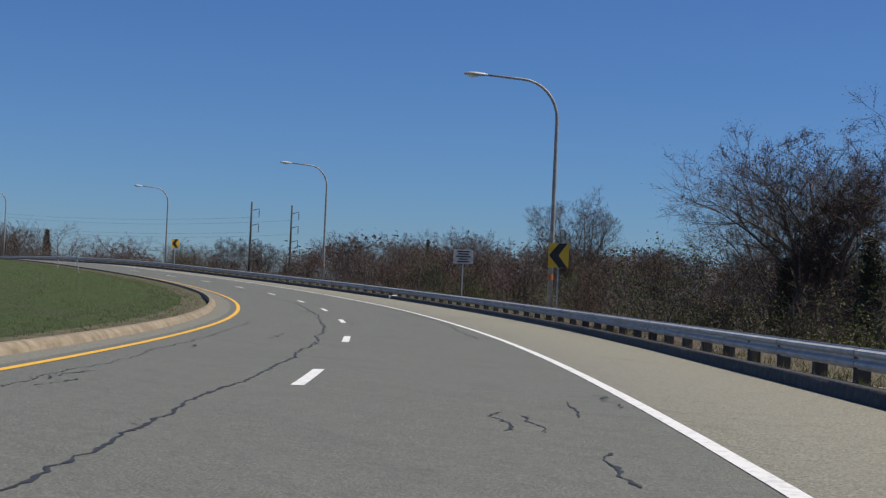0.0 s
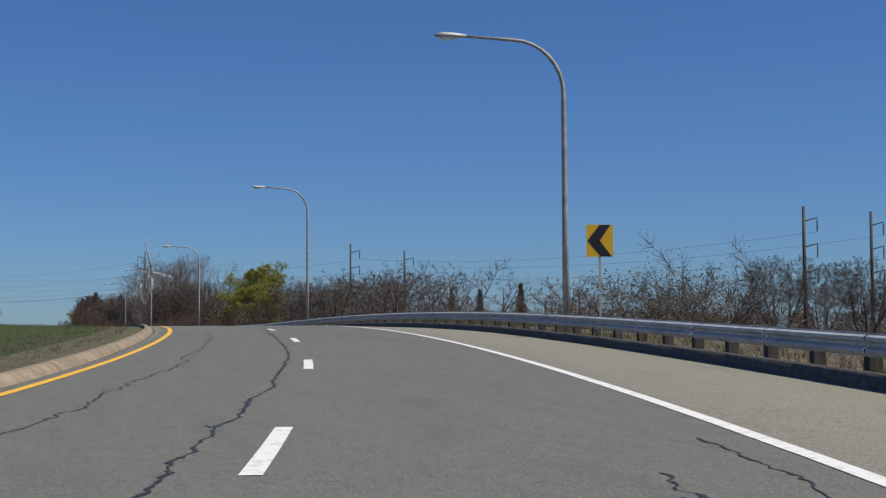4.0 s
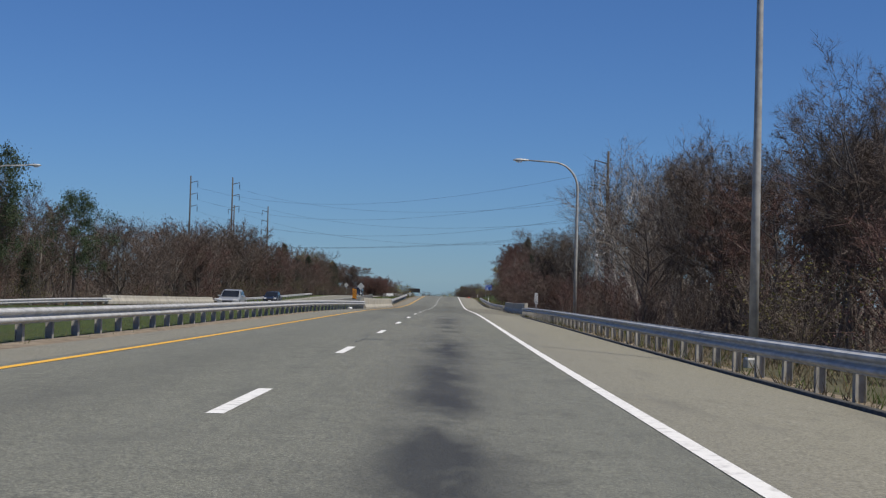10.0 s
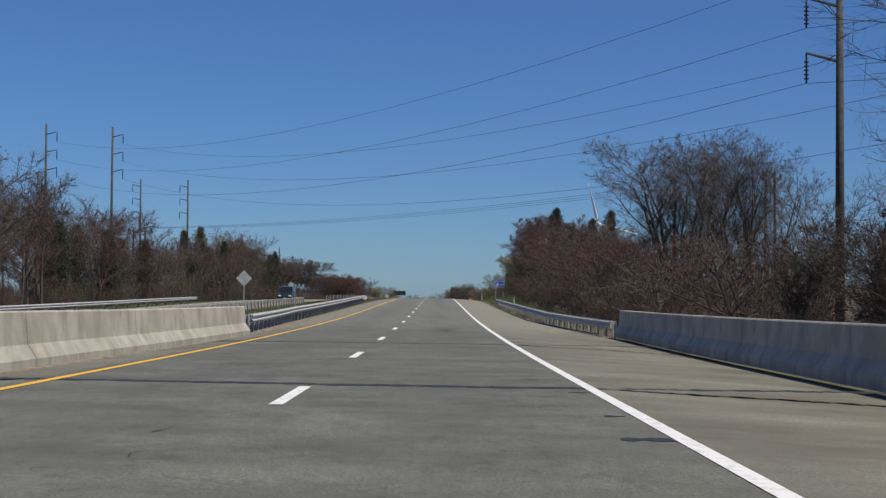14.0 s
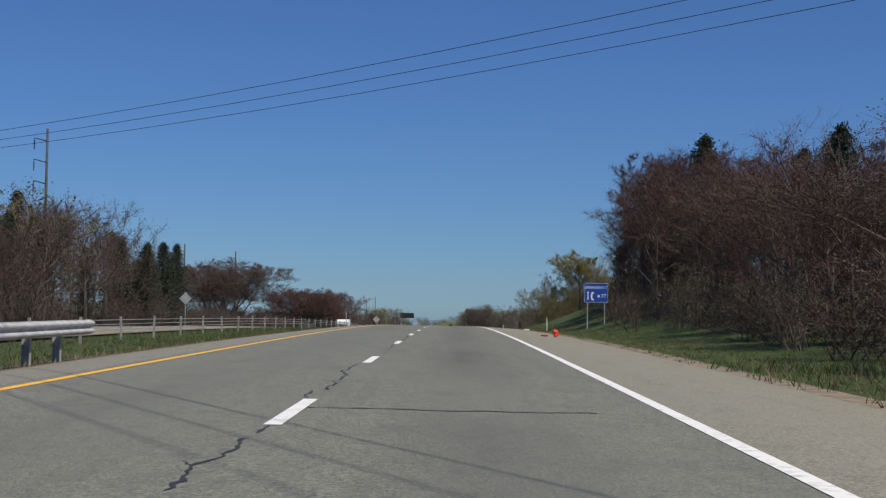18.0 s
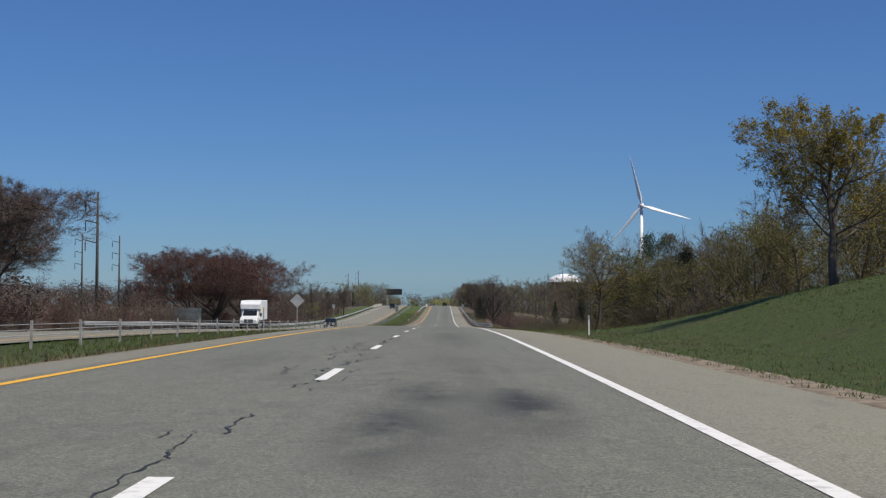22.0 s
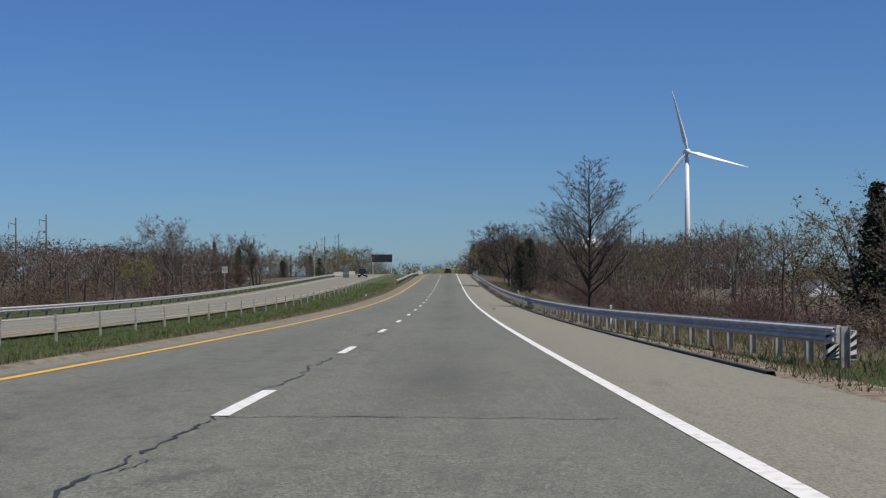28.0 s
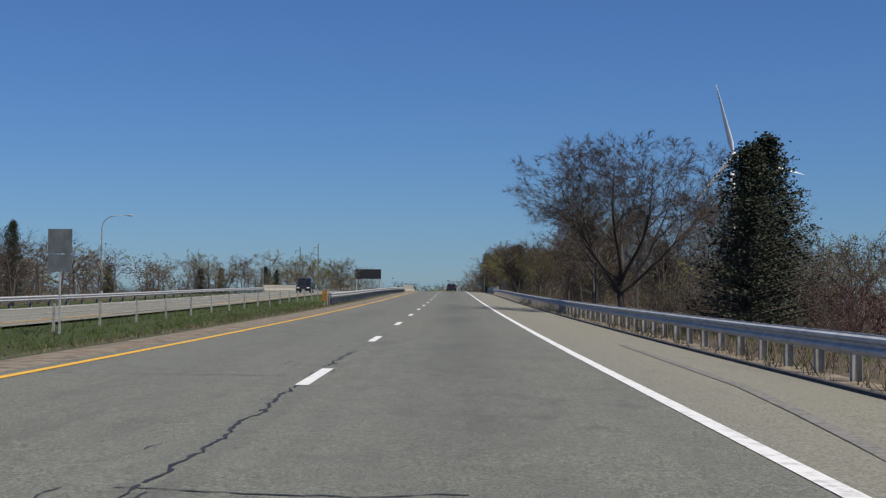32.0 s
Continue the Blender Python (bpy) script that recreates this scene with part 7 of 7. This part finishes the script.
def box_truck(x, y, turn):
    ob = thing("box_truck", "white box truck with a dark windscreen on the opposite carriageway", "truck", "vehicles on the highway", (x, y, float(level(y)) + float(fall(y, x)) + opp_drop(y) + 0.02), turn)
    part("cargo_box", box((-1.15, -4.6, 0.95), (1.15, 0.2, 3.15), 0.05), PAINT_WHITE, ob)
    part("attic", swept_body([(0.21, 2.15), (0.21, 3.14), (0.55, 3.12), (1.0, 2.75), (0.95, 2.2)], 1.12, 0.0, 0.05), PAINT_WHITE, ob)
    cab = part("cab", swept_body([(0.22, 0.55), (0.22, 2.13), (0.75, 2.12), (1.25, 1.45), (2.25, 1.28), (2.4, 0.95), (2.4, 0.5)], 0.98, 0.10, 0.06), PAINT_WHITE, ob)
    pane(cab, [(-0.78, 1.27, 1.48), (0.78, 1.27, 1.48), (0.74, 0.80, 2.06), (-0.74, 0.80, 2.06)], "windscreen").location.y = 0.035
    for s in (-1, 1):
        pane(cab, [(s * 0.95, 0.35, 1.45), (s * 0.95, 1.15, 1.45), (s * 0.91, 0.78, 2.0), (s * 0.91, 0.35, 2.0)])
        part("headlight", box((s * 0.7 - 0.16, 2.3, 0.85), (s * 0.7 + 0.16, 2.42, 1.05), 0.02), HEADLIGHT, ob)
        part("mirror", box((s * 1.2 - 0.1, 1.05, 1.4), (s * 1.2 + 0.1, 1.15, 1.8), 0.02), DARK, ob)
        part("mirror_arm", tube([(s * 0.95, 1.1, 1.6), (s * 1.2, 1.1, 1.6)], 0.02, 6), DARK, ob)
        for yy in (1.75, -3.3):
            wheel(ob, s * 0.88, yy, 0.40, 0.26)
    part("grille", box((-0.5, 2.35, 0.72), (0.5, 2.43, 1.1), 0.02), DARK, ob)
    part("bumper", box((-0.98, 2.36, 0.42), (0.98, 2.5, 0.66), 0.03), DARK, ob)
    part("chassis_rail", box((-0.45, -4.5, 0.6), (0.45, 0.3, 0.94)), DARK, ob)


car(-16.3, 372.0, 180, PAINT_SILVER, "silver saloon car on the opposite carriageway", "car")
car(-20.3, 427.0, 180, PAINT_BLUE, "dark blue saloon car on the opposite carriageway", "car")
car(-16.5, 528.0, 180, PAINT_BLUE, "dark blue off-road car on the opposite carriageway", "car", 1.75, 4.7, True)
box_truck(-20.2, 747.0, 180)
car(-16.4, 806.0, 180, PAINT_BLACK, "black saloon car on the opposite carriageway", "car")
car(-16.6, 1057.0, 180, PAINT_BLACK, "black boxy off-road car on the opposite carriageway", "car", 1.85, 4.6, True)
car(1.5, 1140.0, 0, PAINT_BLACK, "dark car far ahead in the same lane", "car")

# ---- buildings far off ----
SIDING = make_plain("white_siding", (0.70, 0.70, 0.68), (0.80, 0.80, 0.78), 1.5, 0.7)
ROOFING = make_plain("grey_shingles", (0.10, 0.10, 0.10), (0.17, 0.165, 0.16), 3.0, 0.9, bump=0.3)


def house(x, y, z, turn, w, d, h):
    ob = thing("house", "small white house with a grey roof among the trees", "house", at=(x, y, z + descent(y)), turn=turn)
    bm = bmesh.new()
    prof = [(-w / 2, -0.5), (w / 2, -0.5), (w / 2, h), (0, h + w * 0.36), (-w / 2, h)]
    a = [bm.verts.new((px, -d / 2, pz)) for px, pz in prof]
    b = [bm.verts.new((px, d / 2, pz)) for px, pz in prof]
    bm.faces.new(a)
    bm.faces.new(b[::-1])
    for i in range(5):
        j = (i + 1) % 5
        bm.faces.new((a[j], a[i], b[i], b[j]))
    wall = part("wall", bm, SIDING, ob)
    for s in (-1, 1):
        bm = bmesh.new()
        e, t = w / 2 + 0.35, 0.16
        q = [(s * e, h - 0.25), (0, h + w * 0.36 + 0.02), (0, h + w * 0.36 + 0.02 + t), (s * e, h - 0.25 + t)]
        va = [bm.verts.new((px, -d / 2 - 0.3, pz)) for px, pz in q]
        vb = [bm.verts.new((px, d / 2 + 0.3, pz)) for px, pz in q]
        bm.faces.new(va)
        bm.faces.new(vb[::-1])
        for i in range(4):
            j = (i + 1) % 4
            bm.faces.new((va[j], va[i], vb[i], vb[j]))
        part("roof", bm, ROOFING, ob)
    for wx in (-w * 0.26, w * 0.26):
        win = part("window", box((wx - 0.5, -d / 2 - 0.03, h * 0.42), (wx + 0.5, -d / 2 + 0.05, h * 0.42 + 1.3)), SIGN_W, wall)
        part("pane", box((wx - 0.4, -d / 2 - 0.045, h * 0.42 + 0.1), (wx + 0.4, -d / 2 - 0.032, h * 0.42 + 1.2)), GLASS_DARK, ob)
    part("chimney", box((w * 0.2 - 0.3, 0.2, h), (w * 0.2 + 0.3, 0.8, h + w * 0.36 + 0.8), 0.02), ROOFING, ob)


house(88.0, 1085.0, -5.5, 10, 7.5, 9.0, 4.2)
house(104.0, 1120.0, -5.5, -25, 6.5, 8.0, 3.6)

dome = thing("storage_dome", "large white domed storage building far beyond the road", "building", at=(115.0, 1850.0, descent(1850.0)))
part("drum", tube([(0, 0, 0), (0, 0, 27.0)], 16.8, 40), ROOFING, dome)
part("roof", tube([(0, 0, 27.05), (0, 0, 30.0), (0, 0, 33.0), (0, 0, 34.4), (0, 0, 35.0)], [17.3, 15.5, 10.5, 5.5, 0.6], 40), TURBINE, dome)


def utility_pole(x, y, h):
    ob = thing("utility_pole", "weathered wooden utility pole with a crossarm", "utility pole", "wooden utility poles", (x, y, ground_at(x, y)))
    part("pole", tube([(0, 0, -0.5), (0, 0, h)], [0.16, 0.11], 10), WOODPOLE, ob)
    part("crossarm", box((-1.2, -0.06, h - 0.75), (1.2, 0.06, h - 0.62)), WOODPOLE, ob)
    for k in (-1.05, -0.5, 0.5, 1.05):
        part("insulator", tube([(k, 0, h - 0.62), (k, 0, h - 0.5), (k, 0, h - 0.42)], [0.05, 0.06, 0.03], 8), DARK, ob)


for x, y, h in ((36, 1054, 9.5), (40, 1110, 9.5), (30, 1010, 9.0)):
    utility_pole(x, y, h)

# ---- litter and marks on the shoulder ----
BAG = make_plain("white_plastic_film", (0.66, 0.67, 0.68), (0.80, 0.81, 0.82), 9.0, 0.55)


def crumpled(name, x, y, z, size, mat, seed, label, category):
    r = random.Random(seed)
    bm = bmesh.new()
    bmesh.ops.create_icosphere(bm, subdivisions=2, radius=1.0)
    for v in bm.verts:
        f = r.uniform(0.6, 1.15)
        v.co = Vector((v.co.x * size[0] * f, v.co.y * size[1] * f, (v.co.z * f + 0.8) * size[2]))
    ob = part(name, bm, mat)
    ob.matrix_basis = pose(x, y, z, 0, 0, r.uniform(0, 360))
    tagged(ob, label, category)


def on_right(y, u):
    return float(level(y)) + float(fall(y, u)) - 0.045 * (u - EDGE)


crumpled("plastic_debris", 5.9, 537.5, on_right(537.5, 5.9), (0.17, 0.12, 0.19), RED_CLOTH, 1, "crumpled red plastic debris on the shoulder", "litter")
crumpled("plastic_debris", 5.42, 537.3, on_right(537.3, 5.42), (0.24, 0.09, 0.045), RED_CLOTH, 2, "flat strip of faded red plastic on the shoulder", "litter")
p0 = lay(np.array(81.0), np.array(7.62), -0.1)
crumpled("plastic_bag", float(p0[0]), float(p0[1]), float(p0[2]), (0.25, 0.3, 0.16), BAG, 3, "white plastic bag caught behind the guardrail", "litter")
crumpled("paper_scrap", 6.6, 571.0, on_right(571, 6.6) - 0.01, (0.25, 0.16, 0.05), BAG, 4, "white paper scrap at the shoulder's edge", "litter")
crumpled("plastic_jug", -5.3, 357.0, float(level(357.0)) - 0.02, (0.19, 0.12, 0.11), BAG, 9, "white plastic jug lying beside the median guardrail", "litter")
crumpled("paper_scrap", -7.2, 918.0, float(level(918)) - 0.3, (0.12, 0.1, 0.08), BAG, 5, "white scrap lying in the median grass", "litter")
bottle = thing("plastic_bottle", "small green plastic bottle lying on the shoulder", "bottle", at=(4.5, 851.0, on_right(851, 4.5) + 0.035))
part("bottle_body", tube([(-0.1, 0, 0), (-0.09, 0, 0), (0.05, 0, 0), (0.09, 0, 0), (0.13, 0, 0)], [0.02, 0.035, 0.035, 0.015, 0.013], 12), GREEN_PLASTIC, bottle)
part("cap", tube([(0.131, 0, 0), (0.15, 0, 0)], 0.016, 10), SIGN_W, bottle)

RUBBER = make_plain("tyre_rubber_mark", (0.14, 0.134, 0.118), (0.25, 0.24, 0.21), 9.0, 0.85)
for du in (0.32,):
    mark = part("tyre_mark", ribbon("tyre_mark", steps(896, 921, 0.6), [(lambda s: ramp(s, 896, 3.95, 900.6, 4.05, 902.3, 4.22, 905.1, 4.47, 908.8, 4.74, 921, 4.9) + du - 0.07, lambda s: -0.045 * (ramp(s, 896, 3.95, 902.3, 4.22, 908.8, 4.74, 921, 4.9) + du - EDGE) + 0.014), (lambda s: ramp(s, 896, 3.95, 900.6, 4.05, 902.3, 4.22, 905.1, 4.47, 908.8, 4.74, 921, 4.9) + du + 0.08, lambda s: -0.045 * (ramp(s, 896, 3.95, 902.3, 4.22, 908.8, 4.74, 921, 4.9) + du - EDGE) + 0.014)], RUBBER))
    tagged(mark, "dark curved tyre mark on the pale shoulder", "tyre mark", kind="stuff")

# ---- grass and weeds ----
BLADE_DEAD = make_leaf("dead_brown_grass", (0.11, 0.085, 0.05), (0.20, 0.155, 0.09), 0.2)


def grass(s0, s1, u0, u1, tufts, h, mats, seed, label, per=6, wide=0.016, lean=0.45):
    """Blades in tufts over a strip beside the road."""
    g = np.random.default_rng(seed)
    ss, uu = g.uniform(s0, s1, tufts), u0 + (u1 - u0) * g.random(tufts)
    feet = []
    for s, u in zip(ss, uu):
        x, y, th = centre(s)
        feet.append((x + u * math.cos(th), y + u * math.sin(th), float(level(s)) + float(fall(s, u)) + ground_height(s, u) - 0.02))
    a = np.repeat(np.array(feet, float), per, 0)
    n = len(a)
    a[:, :2] += g.normal(0, 0.06, (n, 2))
    hh = np.repeat(g.uniform(h[0], h[1], tufts), per) * g.uniform(0.6, 1.1, n)
    e = g.normal(0, lean, (n, 3))
    e[:, 2] = 1.0
    b = a + e * hh[:, None]
    pick = np.repeat(g.integers(0, len(mats), tufts), per)
    pieces = [(*slivers(a[pick == k], b[pick == k], np.full(int((pick == k).sum()), wide) * g.uniform(0.6, 1.4, int((pick == k).sum())), g), mt) for k, mt in enumerate(mats) if (pick == k).any()]
    tagged(part("grass", joined_mesh("grass", pieces)), label, "grass", kind="stuff")


GREEN = [BLADE, BLADE, BLADE, BLADE_DRY]
grass(-20, 238, 6.95, 8.4, 5200, (0.05, 0.22), [BLADE_DRY, BLADE_DRY, BLADE_DEAD, BLADE], 401, "dry straw weeds under the guardrail of the bend", 5, 0.018)
grass(-20, 238, 8.4, 11.5, 3600, (0.2, 0.6), [BLADE, BLADE_DEAD, BLADE_DRY, BLADE], 402, "rank green and dry grass behind the guardrail", 5, 0.006)
grass(0, 238, -4.9, -7.2, 5000, (0.04, 0.12), [BLADE_DEAD, BLADE, BLADE_DEAD, BLADE_DRY], 403, "worn brown grass behind the curb", 5, 0.014)
grass(0, 238, -7.0, -15, 6500, (0.06, 0.16), [BLADE, BLADE, BLADE, BLADE_DEAD], 404, "green lawn inside the bend", 4, 0.007)
grass(238, 372, -5.9, -12.6, 4200, (0.06, 0.22), GREEN + [BLADE_DEAD], 405, "green median grass beside the guardrail", 4, 0.007)
grass(440, 1000, -5.9, -7.6, 6500, (0.06, 0.22), [BLADE, BLADE_DEAD, BLADE_DRY, BLADE_DEAD], 406, "thin brownish grass along the median's edge", 4, 0.021)
grass(440, 1000, -7.4, -12.7, 11000, (0.10, 0.28), [BLADE, BLADE, BLADE, BLADE_DEAD], 407, "green median grass along the cable fence", 4, 0.027)
grass(512, 700, 7.0, 10.0, 7500, (0.03, 0.11), [BLADE, BLADE, BLADE_DEAD, BLADE_DRY], 408, "green grass at the foot of the bank", 4, 0.023)
grass(512, 740, 9.0, 20, 16000, (0.04, 0.10), [BLADE, BLADE, BLADE, BLADE_DEAD], 409, "short green grass on the sloping bank", 5, 0.02)
grass(700, 800, 7.0, 13, 6000, (0.05, 0.15), [BLADE, BLADE, BLADE, BLADE_DEAD], 410, "mixed dry and green roadside grass", 4, 0.023)
grass(238, 376, 7.0, 11.0, 4200, (0.1, 0.40), [BLADE_DEAD, BLADE_DRY, BLADE_DEAD, BLADE], 411, "dry weeds and dead grass under the guardrail", 4, 0.021)
grass(440, 512, 7.0, 11.5, 2400, (0.1, 0.40), [BLADE_DEAD, BLADE_DRY, BLADE, BLADE], 412, "weeds under the guardrail past the bridge", 4, 0.021)
grass(790, 1000, 6.9, 11.5, 6000, (0.1, 0.45), [BLADE_DEAD, BLADE_DRY, BLADE_DEAD, BLADE], 413, "dry weeds and dead grass under the last guardrail", 4, 0.021)
